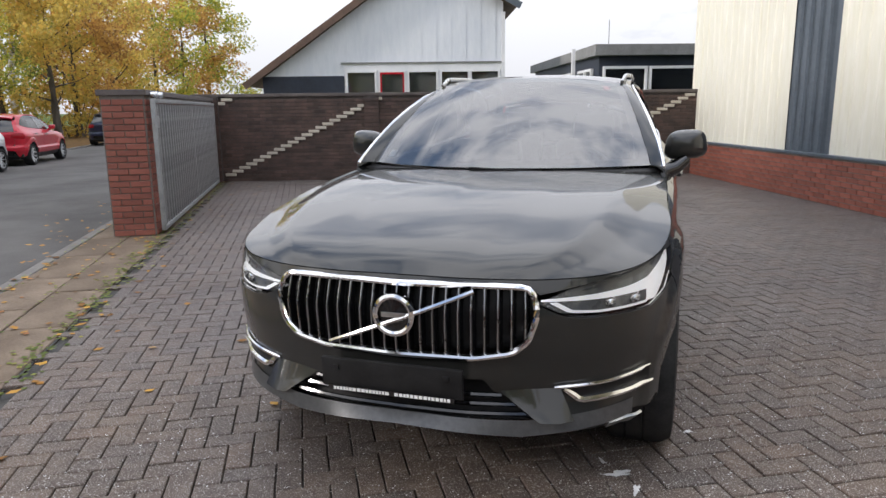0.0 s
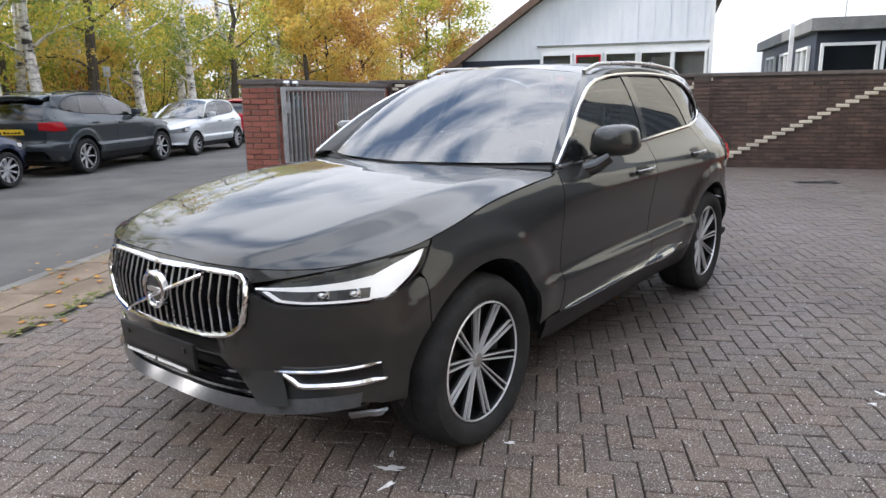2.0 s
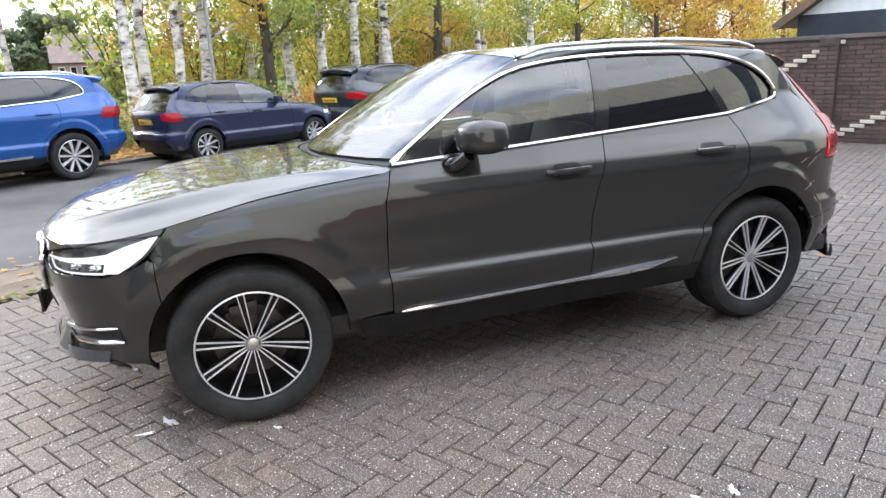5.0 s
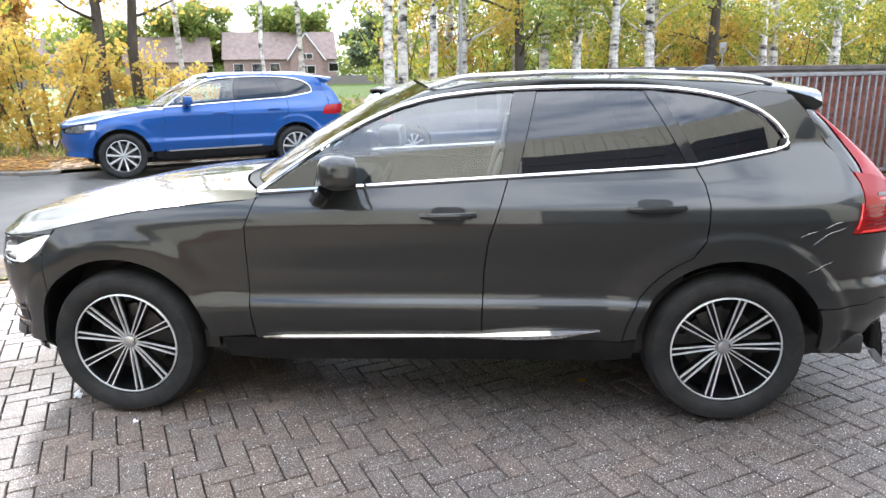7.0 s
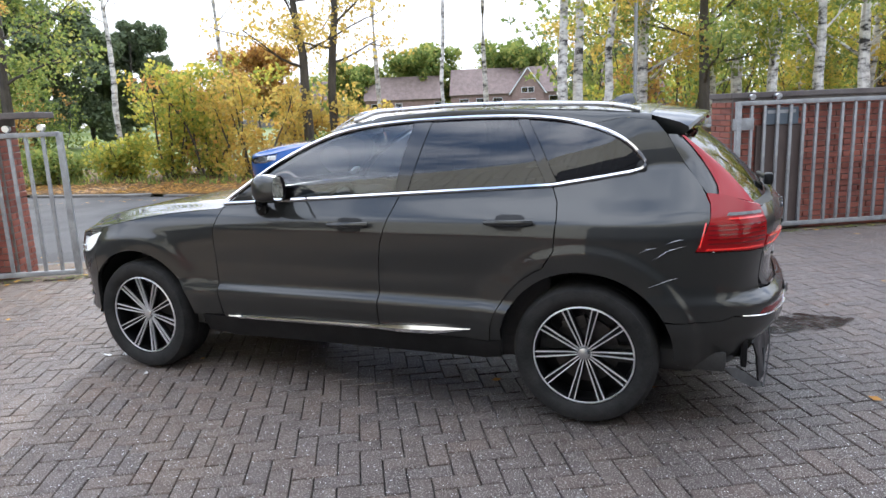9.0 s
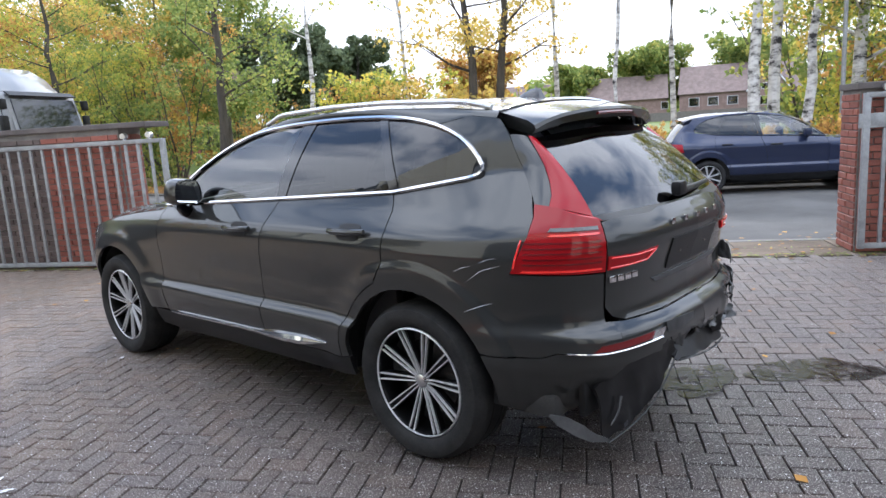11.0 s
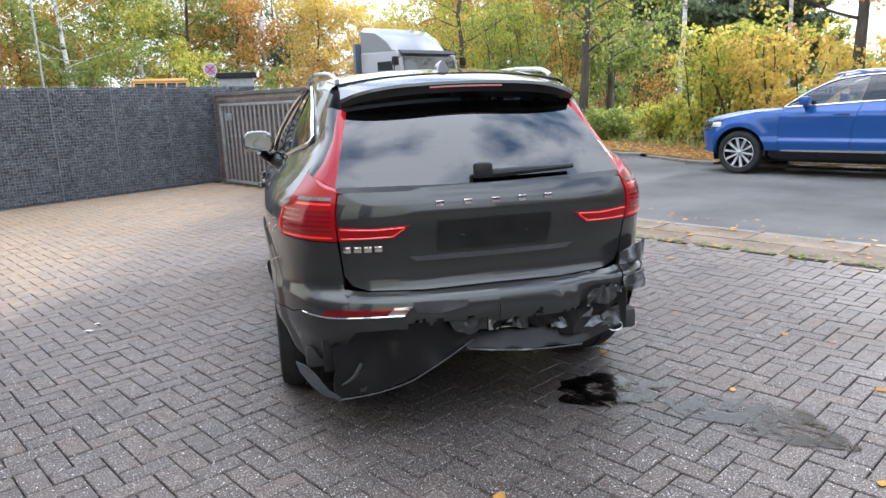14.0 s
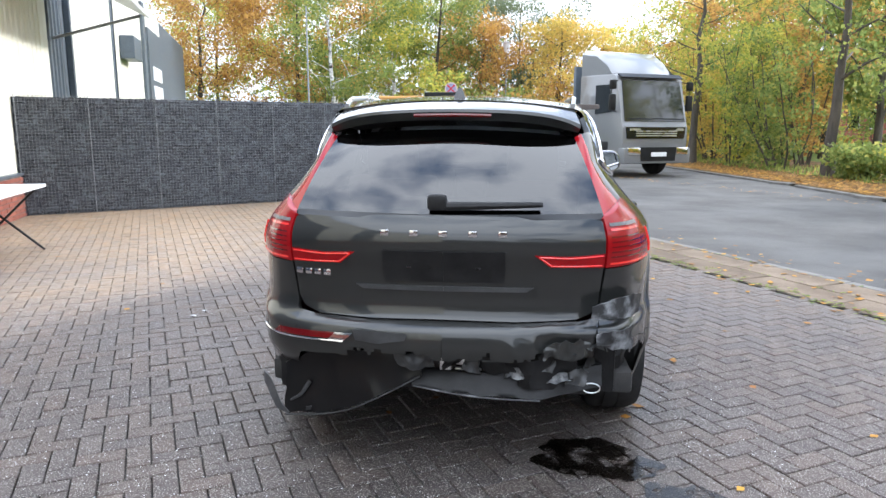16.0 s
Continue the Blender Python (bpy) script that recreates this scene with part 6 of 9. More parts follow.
M_WIRE = mixed("galvanised_mesh", (0.17, 0.18, 0.195), (0.26, 0.27, 0.28), 9, (0.4, 0.55), 0.05, 0.001, metal=0.5)
M_GRASS = mixed("rough_grass", (0.045, 0.075, 0.018), (0.10, 0.13, 0.035), 1.1, (0.7, 0.9), 0.6, 0.02, fine=40, spec=0.05)
M_LITTER = mixed("leaf_litter_ground", (0.07, 0.055, 0.03), (0.20, 0.11, 0.045), 1.6, (0.7, 0.9), 0.7, 0.02, fine=30, spec=0.08)
M_FIELD = mixed("meadow", (0.095, 0.13, 0.036), (0.155, 0.19, 0.062), 0.25, (0.7, 0.9), 0.5, 0.02, fine=12, spec=0.03)
M_WATER = glazing("puddle_water", (0.26, 0.245, 0.225), 0.0, 1.34, 0.8, 0.44)


def sheet(name, pts, mat, z, label="", kind="structure"):
    ob = link_mesh(name, [(p[0], p[1], z) for p in pts], [list(range(len(pts)))], mat, smooth=False)
    return tagged(ob, label, "", "", kind)


def slab_mesh(sx, sy, sz, b):
    """A block with eased top edges, its top at z = 0; 13 faces."""
    x, y = sx / 2, sy / 2
    v = [(-x, -y, -sz), (x, -y, -sz), (x, y, -sz), (-x, y, -sz), (-x, -y, -b), (x, -y, -b), (x, y, -b), (-x, y, -b), (-x + b, -y + b, 0), (x - b, -y + b, 0), (x - b, y - b, 0), (-x + b, y - b, 0)]
    f = [(8, 9, 10, 11)]
    for i in range(4):
        j = (i + 1) % 4
        f += [(i, j, j + 4, i + 4), (i + 4, j + 4, j + 8, i + 8)]
    return v, f


def add_block(V, F, m, v, f):
    n = len(V)
    V.extend([tuple(m @ Vector(p)) for p in v])
    F.extend([tuple(i + n for i in g) for g in f])


# ground reaching the horizon, road, verge
ground = sheet("ground", [(-700, -700), (700, -700), (700, 700), (-700, 700)], M_GRASS, -0.16, "rough grass and earth reaching the horizon")
FAR_KERB = [(60, -7.7), (-7.0, -7.7), (-9.5, -9.0), (-13, -10.4), (-19, -12.4), (-40, -19.5), (-80, -33)]
road_pts = [uv(60, -0.95), uv(-40, -0.95), uv(-80, -12)] + [uv(u, v) for u, v in FAR_KERB[::-1]]
road = sheet("road", road_pts, M_ASPHALT, -0.06, "damp grey asphalt road with fallen leaves")
verge_pts = [uv(u, v - 0.12) for u, v in FAR_KERB] + [uv(-80, -60), uv(60, -30)]
verge = sheet("verge", verge_pts, M_LITTER, -0.005, "verge of earth, grass and fallen autumn leaves")


def kerb_line(name, a, b, w, h, step, zt, label):
    a, b = Vector(a), Vector(b)
    d = (b - a).normalized()
    ang = math.atan2(d.y, d.x)
    n = max(1, int((b - a).length / step))
    V, F = [], []
    v, f = slab_mesh(step - 0.008, w, h, 0.012)
    for i in range(n):
        c = a + d * (i + 0.5) * step
        m = Matrix.Translation((c.x, c.y, zt + random.uniform(-0.004, 0.004))) @ Matrix.Rotation(ang + random.uniform(-0.004, 0.004), 4, "Z")
        add_block(V, F, m, v, f)
    return V, F


V, F = [], []
for (u0, v0), (u1, v1) in zip(FAR_KERB, FAR_KERB[1:-1]):
    if abs(u0) > 45:
        u0 = 45
    a, c = kerb_line("", uv(u0, v0), uv(u1, v1), 0.14, 0.2, 1.0, 0.0, "")
    n = len(V)
    V += a
    F += [tuple(i + n for i in g) for g in c]
tagged(link_mesh("far_kerb", V, F, M_KERB, smooth=False), "low grey kerb stones along the far road edge", "", "", "structure")
V, F = kerb_line("", uv(-12, -0.88), uv(30, -0.88), 0.13, 0.2, 1.0, 0.0, "")
tagged(link_mesh("near_kerb", V, F, M_KERB, smooth=False), "lowered grey kerb stones strewn with leaves", "", "", "structure")

# yard bed under the pavers
yard_pts = [uv(-14.5, 0.02), uv(8.0, 0.02), Vector((3.0, 12.0, 0)), Vector((9.5, -6.0, 0)), Vector((2.2, -11.6, 0))]
yard = sheet("yard_floor", yard_pts, M_JOINT, -0.022, "yard of wet herringbone concrete pavers")
# pavement slabs between yard and road
pave = sheet("pavement", [uv(-14.5, 0.02), uv(-14.5, -0.86), uv(30, -0.86), uv(30, 0.02)], M_JOINT, -0.014, "old concrete slab pavement between yard and road")


def inside(p, poly):
    r = False
    for i in range(len(poly)):
        a, b = poly[i - 1], poly[i]
        if (a[1] > p[1]) != (b[1] > p[1]) and p[0] < (b[0] - a[0]) * (p[1] - a[1]) / (b[1] - a[1]) + a[0]:
            r = not r
    return r


# back wall
def solid(name, m, x0, x1, y0, y1, z0, z1, mat, label="", bevel=0.0, parent=None, kind="structure", cat=""):
    bm = bmesh.new()
    box(bm, (x0 + x1) / 2, (y0 + y1) / 2, (z0 + z1) / 2, abs(x1 - x0), abs(y1 - y0), abs(z1 - z0), bevel)
    if m is not None:
        bmesh.ops.transform(bm, matrix=m, verts=bm.verts)
    ob = part(name, bm, mat, parent, smooth=False)
    if parent is None:
        tagged(ob, label, cat, "", kind)
    elif label:
        ob["label"] = label
    return ob


# yard faces of walls are the side of local y given by sgn
wall_back = solid("wall_back", BACK, -0.3, 10.2, -0.30, -0.012, -0.1, 1.68, M_DARKMORTAR, "dark brown brick yard wall with pale stepped stones")
coping_back = solid("coping_back", BACK, -0.3, 10.25, -0.33, 0.02, 1.68, 1.745, M_COPING, "weathered dark coping on the back wall", 0.008)
wall_boundary_far = solid("wall_boundary_far", ROAD_M, -0.57, -0.10, 0.05, 6.4, -0.1, 1.60, M_MORTAR, "red brick boundary wall beside the open gate")
coping_far = solid("coping_boundary_far", ROAD_M, -0.60, -0.07, 0.02, 6.4, 1.60, 1.665, M_COPING, "dark coping on the boundary wall", 0.008)
wall_boundary_near = solid("wall_boundary_near", ROAD_M, -0.55, -0.12, -14.2, -8.10, -0.1, 1.70, M_MORTAR, "red brick boundary wall behind the opened gate")
coping_near = solid("coping_boundary_near", ROAD_M, -0.58, -0.09, -14.2, -7.7, 1.70, 1.765, M_COPING, "dark coping on the boundary wall", 0.008)

# shed
SH_H = 5.6
shed_core = solid("wall_shed", SHED, -0.25, 46, 0.10, 6.0, -0.1, SH_H, M_SLATE, "long cream sheet-clad shed on a red brick plinth")
solid("shed_plinth", SHED, -0.22, 17.6, 0.0, 0.12, -0.1, 0.66, M_MORTAR, "red brick plinth of the shed")
solid("shed_sill", SHED, -0.26, 17.6, -0.03, 0.14, 0.66, 0.70, M_SLATE, "dark sill flashing above the brick plinth", 0.006)


def corrugated(name, m, x0, x1, z0, z1, y, pitch, depth, mat, label):
    n = int((x1 - x0) / pitch)
    xs, ys = [], []
    for i in range(n):
        for fx, fy in ((0.0, 0), (0.42, 0), (0.5, 1), (0.92, 1)):
            xs.append(x0 + (i + fx) * pitch)
            ys.append(y + depth * fy)
    xs.append(x1)
    ys.append(y)
    V = [tuple(m @ Vector((a, b, z))) for z in (z0, z1) for a, b in zip(xs, ys)]
    k = len(xs)
    F = [(i, i + 1, k + i + 1, k + i) for i in range(k - 1)]
    return tagged(link_mesh(name, V, F, mat, smooth=False), label, "", "", "structure")


STRIPS = [(3.48, 4.65), (19.85, 21.2), (26.0, 26.5)]
for zz in range(7):
    solid("sectional_door" if zz == 0 else "door_section", SHED, 6.3, 10.9, -0.02, 0.045, 0.02 + zz * 0.585, 0.59 + zz * 0.585, M_NAVYBOARD, "dark sectional door in the shed wall" if zz == 0 else "", 0.006, parent=bpy.data.objects["sectional_door"] if zz else None)
x = -0.25
for a, b in STRIPS + [(36, 36)]:
    corrugated("shed_cladding", SHED, x, a, 0.70, SH_H, 0.05, 0.25, 0.018, M_CREAM, "cream trapezoid sheet cladding of the shed")
    if b > a:
        corrugated("shed_dark_strip", SHED, a, b, 0.70, SH_H, 0.07, 0.25, 0.03, M_SLATE, "slate grey vertical sheet strip of the shed")
    x = b

# ---- masonry ----
def lay_bricks(name, frame_m, x0, x1, z0, z1, y, face, mat, joined_mat, parent, near=None, bl=0.24, bh=0.071, gap=0.011, skip=None, seed=1):
    """Running bond on the face of a wall. face: the way the bricks look along local y. near(x, z): which stay single pieces."""
    rnd = random.Random(seed)
    turn = Matrix.Rotation(radians(90 if face < 0 else -90), 4, "X")
    v, f = slab_mesh(bl - gap, bh - gap, 0.03, 0.004)
    me = bpy.data.meshes.new("brick")
    me.from_pydata(v, [], f)
    me.materials.append(mat)
    V, F = [], []
    rows = int((z1 - z0) / bh)
    for r in range(rows):
        z = z0 + (r + 0.5) * bh
        x = x0 - (bl / 2 if r % 2 else 0)
        while x < x1 - 0.02:
            a, b = max(x, x0), min(x + bl, x1)
            if b - a > 0.05:
                cx = (a + b) / 2
                if not (skip and skip(cx, z)):
                    m = frame_m @ Matrix.Translation((cx, y + face * rnd.uniform(-0.003, 0.003), z)) @ turn
                    if b - a > bl - 0.01 and near and near(cx, z):
                        o = new("brick", me)
                        o.parent = parent
                        o.matrix_basis = m
                    else:
                        vv, ff = slab_mesh(b - a - gap, bh - gap, 0.03, 0.004)
                        add_block(V, F, m, vv, ff)
            x += bl
    if V:
        o = link_mesh("brickwork", V, F, joined_mat, parent, "", smooth=False)
        o["kind"] = "stuff"


lay_bricks("wall_back", BACK, -0.2, 10.2, 0.0, 1.68, 0.0, 1, M_BRICKDARK, M_BRICKDARKJ, wall_back, None, seed=3)
# piers and pale stepped stones
for px in (3.34, 6.52, 9.72):
    solid("pier", BACK, px, px + 0.30, -0.05, 0.06, 0.0, 1.70, M_DARKMORTAR, "brick pier", parent=wall_back)
    lay_bricks("pier", BACK, px, px + 0.30, 0.0, 1.70, 0.075, 1, M_BRICKDARK, M_BRICKDARKJ, wall_back, None, bl=0.30, seed=5)
stone_v, stone_f = slab_mesh(0.215, 0.058, 0.05, 0.006)
stone_me = bpy.data.meshes.new("stone")
stone_me.from_pydata(stone_v, [], stone_f)
stone_me.materials.append(M_STEP)
rnd = random.Random(8)
for x_top, x_low in ((0.10, 3.30), (3.42, 6.48), (6.56, 9.66), (9.55, 10.15)):
    nst = 23 if x_low - x_top > 2 else 5
    for i in range(nst):
        t = i / 22
        xx = x_top + (3.15) * t
        zz = 1.665 - 0.071 * i
        if xx > x_low or zz < 0.03:
            continue
        o = new("step_stone", stone_me)
        o.parent = wall_back
        o.matrix_basis = BACK @ Matrix.Translation((xx, 0.022 + rnd.uniform(-0.004, 0.004), zz - 0.035)) @ Matrix.Rotation(radians(-90), 4, "X") @ Matrix.Rotation(rnd.uniform(-0.02, 0.02), 4, "Z")

U_FACE = ROAD_M @ Matrix(((0, -1, 0, 0), (1, 0, 0, 0), (0, 0, 1, 0), (0, 0, 0, 1)))   # local x = u, y = -v
lay_bricks("b1", U_FACE, 0.06, 6.4, 0.0, 1.60, 0.085, -1, M_BRICKRED, M_BRICKREDJ, wall_boundary_far, lambda x, z: x < 1.6, seed=11)
lay_bricks("b2", ROAD_M, -0.56, -0.11, 0.0, 1.60, 0.035, -1, M_BRICKRED, M_BRICKREDJ, wall_boundary_far, lambda x, z: True, bl=0.225, seed=12)
lay_bricks("b3", U_FACE, -9.2, -8.11, 0.0, 1.70, 0.105, -1, M_BRICKRED, M_BRICKREDJ, wall_boundary_near, lambda x, z: True, seed=13)
lay_bricks("b3", U_FACE, -14.1, -9.2, 0.0, 1.70, 0.105, -1, M_BRICKGREY, M_BRICKGREY, wall_boundary_near, None, seed=16)
lay_bricks("b4", ROAD_M, -0.54, -0.13, 0.0, 1.70, -8.09, 1, M_BRICKRED, M_BRICKREDJ, wall_boundary_near, lambda x, z: True, bl=0.205, seed=14)
plinth = bpy.data.objects["shed_plinth"]
lay_bricks("b5", SHED, -0.2, 17.5, 0.0, 0.66, -0.012, -1, M_BRICKRED, M_BRICKREDJ, plinth, lambda x, z: x < 8.0, seed=15)


# ---- gates ----
def metal_gate(u0, u1, v, z0, z1, label):
    root = new("metal_gate")
    tagged(root, label, "gate")
    bm = bmesh.new()
    for u in (u0, u1):
        box(bm, v, u, (z0 + z1) / 2, 0.05, 0.06, z1 - z0, 0.004)
    mid = (u0 + u1) / 2
    box(bm, v, mid, (z0 + z1) / 2, 0.05, 0.06, z1 - z0 - 0.1, 0.004)
    for z in (z0 + 0.03, z1 - 0.02):
        box(bm, v, mid, z, 0.05, abs(u1 - u0), 0.05, 0.004)
    bmesh.ops.transform(bm, matrix=ROAD_M, verts=bm.verts)
    part("gate_frame", bm, M_GALV, root, "galvanised box-section frame")
    n = int(abs(u1 - u0) / 0.165)
    bm = bmesh.new()
    box(bm, 0, 0, (z0 + z1) / 2, 0.028, 0.034, z1 - z0 - 0.10, 0.003)
    first = part("gate_bar", bm, M_GALV, root)
    first.matrix_basis = ROAD_M @ Matrix.Translation((v, u0 + (u1 - u0) / n, 0))
    for i in range(2, n):
        o = new("gate_bar", first.data)
        o.parent = root
        o.matrix_basis = ROAD_M @ Matrix.Translation((v, u0 + (u1 - u0) * i / n, 0))
    for t in (0.03, 0.09):
        bm = bmesh.new()
        uu = u1 + (u0 - u1) * t if u0 < -5 else u0 + (u1 - u0) * t
        c = ROAD_M @ Vector((v - 0.01, uu, z1 + 0.05))
        cyl(bm, c - Vector((0.03, 0.02, 0)), c + Vector((0.03, 0.02, 0)), 0.035, seg=14)
        box(bm, c.x, c.y, c.z - 0.03, 0.03, 0.03, 0.07, 0.004)
        part("gate_roller", bm, M_SATIN, root, "steel guide roller")
    bm = bmesh.new()
    box(bm, v + 0.01, u0 + (0.06 if u0 > -5 else 0.30), 1.30, 0.02, 0.26, 0.14, 0.004)
    bmesh.ops.transform(bm, matrix=ROAD_M, verts=bm.verts)
    part("lock_plate", bm, M_GALV, root, "flat lock plate")
    return root


metal_gate(0.08, 5.55, -0.015, 0.05, 1.56, "galvanised sliding gate with upright bars, slid open along brick wall")
metal_gate(-13.1, -7.45, -0.015, 0.03, 1.55, "galvanised sliding gate with upright bars, slid open, rear wall brick")

# letter box on the wall behind the far gate
lbx = new("letter_box")
tagged(lbx, "flat blue-grey metal letter box on brick wall", "letter box")
solid("body", ROAD_M, -0.078, -0.036, 0.42, 0.86, 1.28, 1.48, M_SLATE, "blue-grey box", 0.008, lbx)
solid("flap", ROAD_M, -0.036, -0.031, 0.46, 0.82, 1.41, 1.45, M_GALV, "metal flap", 0.001, lbx)


M_BROWNPANEL = mixed("dark_brown_board", (0.060, 0.042, 0.036), (0.095, 0.068, 0.058), 3, (0.5, 0.7), 0.2, 0.003, stretch=(1, 1, 0.2))
board = new("door_board")
tagged(board, "dark brown board leaning against brick wall behind gate", "board")
solid("panel", ROAD_M, -0.080, -0.050, 0.34, 0.96, 0.02, 1.27, M_BROWNPANEL, "dark brown panel", 0.004, board)
far_kerb = bpy.data.objects["far_kerb"]
for ku, kv in FAR_KERB[1:-2]:
    solid("kerb_stone", ROAD_M, kv - 0.20, kv + 0.10, ku - 0.32, ku + 0.32, -0.2, 0.002, M_KERB, "", 0.01, far_kerb)


# ---- gabion wall ----
gab = solid("wall_gabion", GAB, -0.05, 8.35, 0.05, 0.30, -0.1, 1.90, M_GABCORE, "gabion wall of dark slate stones in wire mesh")
rs = np.random.RandomState(5)
V, F = [], []
near_stones = []
cube = np.array([(-1, -1, -1), (1, -1, -1), (1, 1, -1), (-1, 1, -1), (-1, -1, 1), (1, -1, 1), (1, 1, 1), (-1, 1, 1)], float) * 0.5
cf = [(0, 3, 2, 1), (4, 5, 6, 7), (0, 1, 5, 4), (1, 2, 6, 5), (2, 3, 7, 6), (3, 0, 4, 7)]
z = 0.03
while z < 1.88:
    h = rs.uniform(0.026, 0.048)
    x = rs.uniform(-0.05, 0.0)
    while x < 8.3:
        w = rs.uniform(0.035, 0.09)
        c = cube * np.array((w * 0.94, 0.07, h * 0.92)) + rs.uniform(-0.009, 0.009, (8, 3))
        at0 = np.array((x + w / 2, 0.035 + rs.uniform(0, 0.02), z + h / 2 + rs.uniform(-0.006, 0.006)))
        if 5.0 < x < 5.36:
            near_stones.append((at0, (w * 0.94, 0.07, h * 0.92)))
            x += w
            continue
        c += at0
        n = len(V)
        V.extend(c)
        F.extend([tuple(i + n for i in g) for g in cf])
        x += w
    z += h
V = [tuple(GAB @ Vector(p)) for p in V]
stone_kinds = []
for k in range(5):
    me = bpy.data.meshes.new("stone")
    me.from_pydata([tuple(p) for p in cube + rs.uniform(-0.12, 0.12, (8, 3))], [], cf)
    me.materials.append(M_GABPIECE)
    stone_kinds.append(me)
for k, (at0, dim) in enumerate(near_stones[:300]):
    o = new("stone", stone_kinds[k % 5])
    o.parent = gab
    o.matrix_basis = GAB @ Matrix.Translation(at0) @ Matrix.Diagonal((*dim, 1))
o = link_mesh("gabion_stones", V, F, M_GABSTONE, gab, "dark slate rubble", smooth=False)
o["kind"] = "stuff"
V, F = [], []


def wire(a, b, r):
    a, b = Vector(a), Vector(b)
    d = (b - a).normalized()
    s = Vector((0, 1, 0)).cross(d).normalized() * r
    t = Vector((0, -1, 0)) * r
    n = len(V)
    for p in (a, b):
        V.extend([tuple(GAB @ (p + s)), tuple(GAB @ (p + t)), tuple(GAB @ (p - s))])
    F.extend([(n, n + 1, n + 4, n + 3), (n + 1, n + 2, n + 5, n + 4)])


for i in range(168):
    wire((i * 0.05, -0.012, 0.0), (i * 0.05, -0.012, 1.93), 0.0024)
for i in range(39):
    wire((0, -0.016, 0.02 + i * 0.05), (8.35, -0.016, 0.02 + i * 0.05), 0.0024)
for i in range(9):
    wire((i * 1.04, -0.02, 0.0), (i * 1.04, -0.02, 1.94), 0.006)
o = link_mesh("gabion_mesh", V, F, M_WIRE, gab, "galvanised wire mesh", smooth=False)
o["kind"] = "stuff"


# ---- buildings behind the yard ----
def window_unit(m, x0, x1, z0, z1, y, parent, panes=1, curtain=None, frame=M_FRAME, fw=0.07):
    """A window with frame, glass and a dark room behind, set in front of a wall at local y (looking to -y)."""
    bm = bmesh.new()
    for xa, xb, za, zb in ((x0, x0 + fw, z0, z1), (x1 - fw, x1, z0, z1), (x0 + fw, x1 - fw, z0, z0 + fw), (x0 + fw, x1 - fw, z1 - fw, z1)):
        box(bm, (xa + xb) / 2, y - 0.02, (za + zb) / 2, xb - xa, 0.08, zb - za, 0.006)
    for i in range(1, panes):
        xx = x0 + (x1 - x0) * i / panes
        box(bm, xx, y - 0.02, (z0 + z1) / 2, fw * 1.2, 0.08, z1 - z0 - 2 * fw, 0.006)
    bmesh.ops.transform(bm, matrix=m, verts=bm.verts)
    w = part("window", bm, frame, parent, "white framed window", smooth=False)
    for i in range(panes):
        a = x0 + (x1 - x0) * i / panes + fw
        b = x0 + (x1 - x0) * (i + 1) / panes - fw
        solid("pane", m, a, b, y - 0.004, y + 0.004, z0 + fw, z1 - fw, M_WINDOW, "window pane", parent=w).visible_shadow = False
        solid("room", m, a, b, y + 0.012, y + 0.02, z0 + fw, z1 - fw, M_CURTAIN if curtain and i in curtain else M_ROOM, "inside of the window", parent=w)
    return w


house = new("gabled_house")
tagged(house, "white boarded house with gable roof and window strip behind wall", "house")
GV = [(-5.0, 0), (2.45, 0), (2.45, 4.62), (0.1, 5.95), (-5.0, 2.42)]
V = [tuple(GABLE @ Vector((x, y, z))) for y in (0.0, 9.0) for x, z in GV]
F = [(0, 1, 2, 3, 4), (9, 8, 7, 6, 5)] + [(i, i + 5, (i + 1) % 5 + 5, (i + 1) % 5) for i in range(5)]
link_mesh("wall", V, F, M_WHITESIDING, house, "white board siding", smooth=False)
# board joints
for i in range(16):
    xx = -4.7 + i * 0.46
    zt = min(2.42 + (xx + 5.0) * 0.692, 5.95 - (xx - 0.1) * 0.566) - 0.1
    if zt > 2.9:
        solid("board_joint", GABLE, xx, xx + 0.012, -0.012, 0.004, 2.85, zt, M_WHITESIDING, parent=house)
solid("lower_cladding", GABLE, -5.05, -2.52, -0.04, 0.02, 0, 2.44, M_NAVYBOARD, "navy lower cladding", parent=house)


def roof_slab(m, a, b, y0, y1, t, mat, name, parent, label):
    """A roof plane between two points (x, z) in section."""
    dx, dz = b[0] - a[0], b[1] - a[1]
    ln = math.hypot(dx, dz)
    nx, nz = -dz / ln * t, dx / ln * t
    if nz < 0:
        nx, nz = -nx, -nz
    P = [a, b, (b[0] + nx, b[1] + nz), (a[0] + nx, a[1] + nz)]
    V = [tuple(m @ Vector((x, y, z))) for y in (y0, y1) for x, z in P]
    F = [(0, 1, 2, 3), (7, 6, 5, 4), (0, 4, 5, 1), (1, 5, 6, 2), (2, 6, 7, 3), (3, 7, 4, 0)]
    return link_mesh(name, V, F, mat, parent, label, smooth=False)


roof_slab(GABLE, (-5.45, 2.13), (0.1, 5.97), -0.35, 9.2, 0.14, M_ROOFTILE, "roof", house, "brown tiled roof slope")
roof_slab(GABLE, (0.1, 5.97), (2.85, 4.42), -0.35, 9.2, 0.14, M_ROOFTILE, "roof", house, "brown tiled roof slope")
roof_slab(GABLE, (-5.5, 2.05), (0.1, 5.92), -0.40, -0.34, 0.20, M_ROOFTILE, "barge_board", house, "brown barge board")
roof_slab(GABLE, (0.1, 5.92), (2.9, 4.35), -0.40, -0.34, 0.20, M_SLATE, "barge_board", house, "grey barge board")
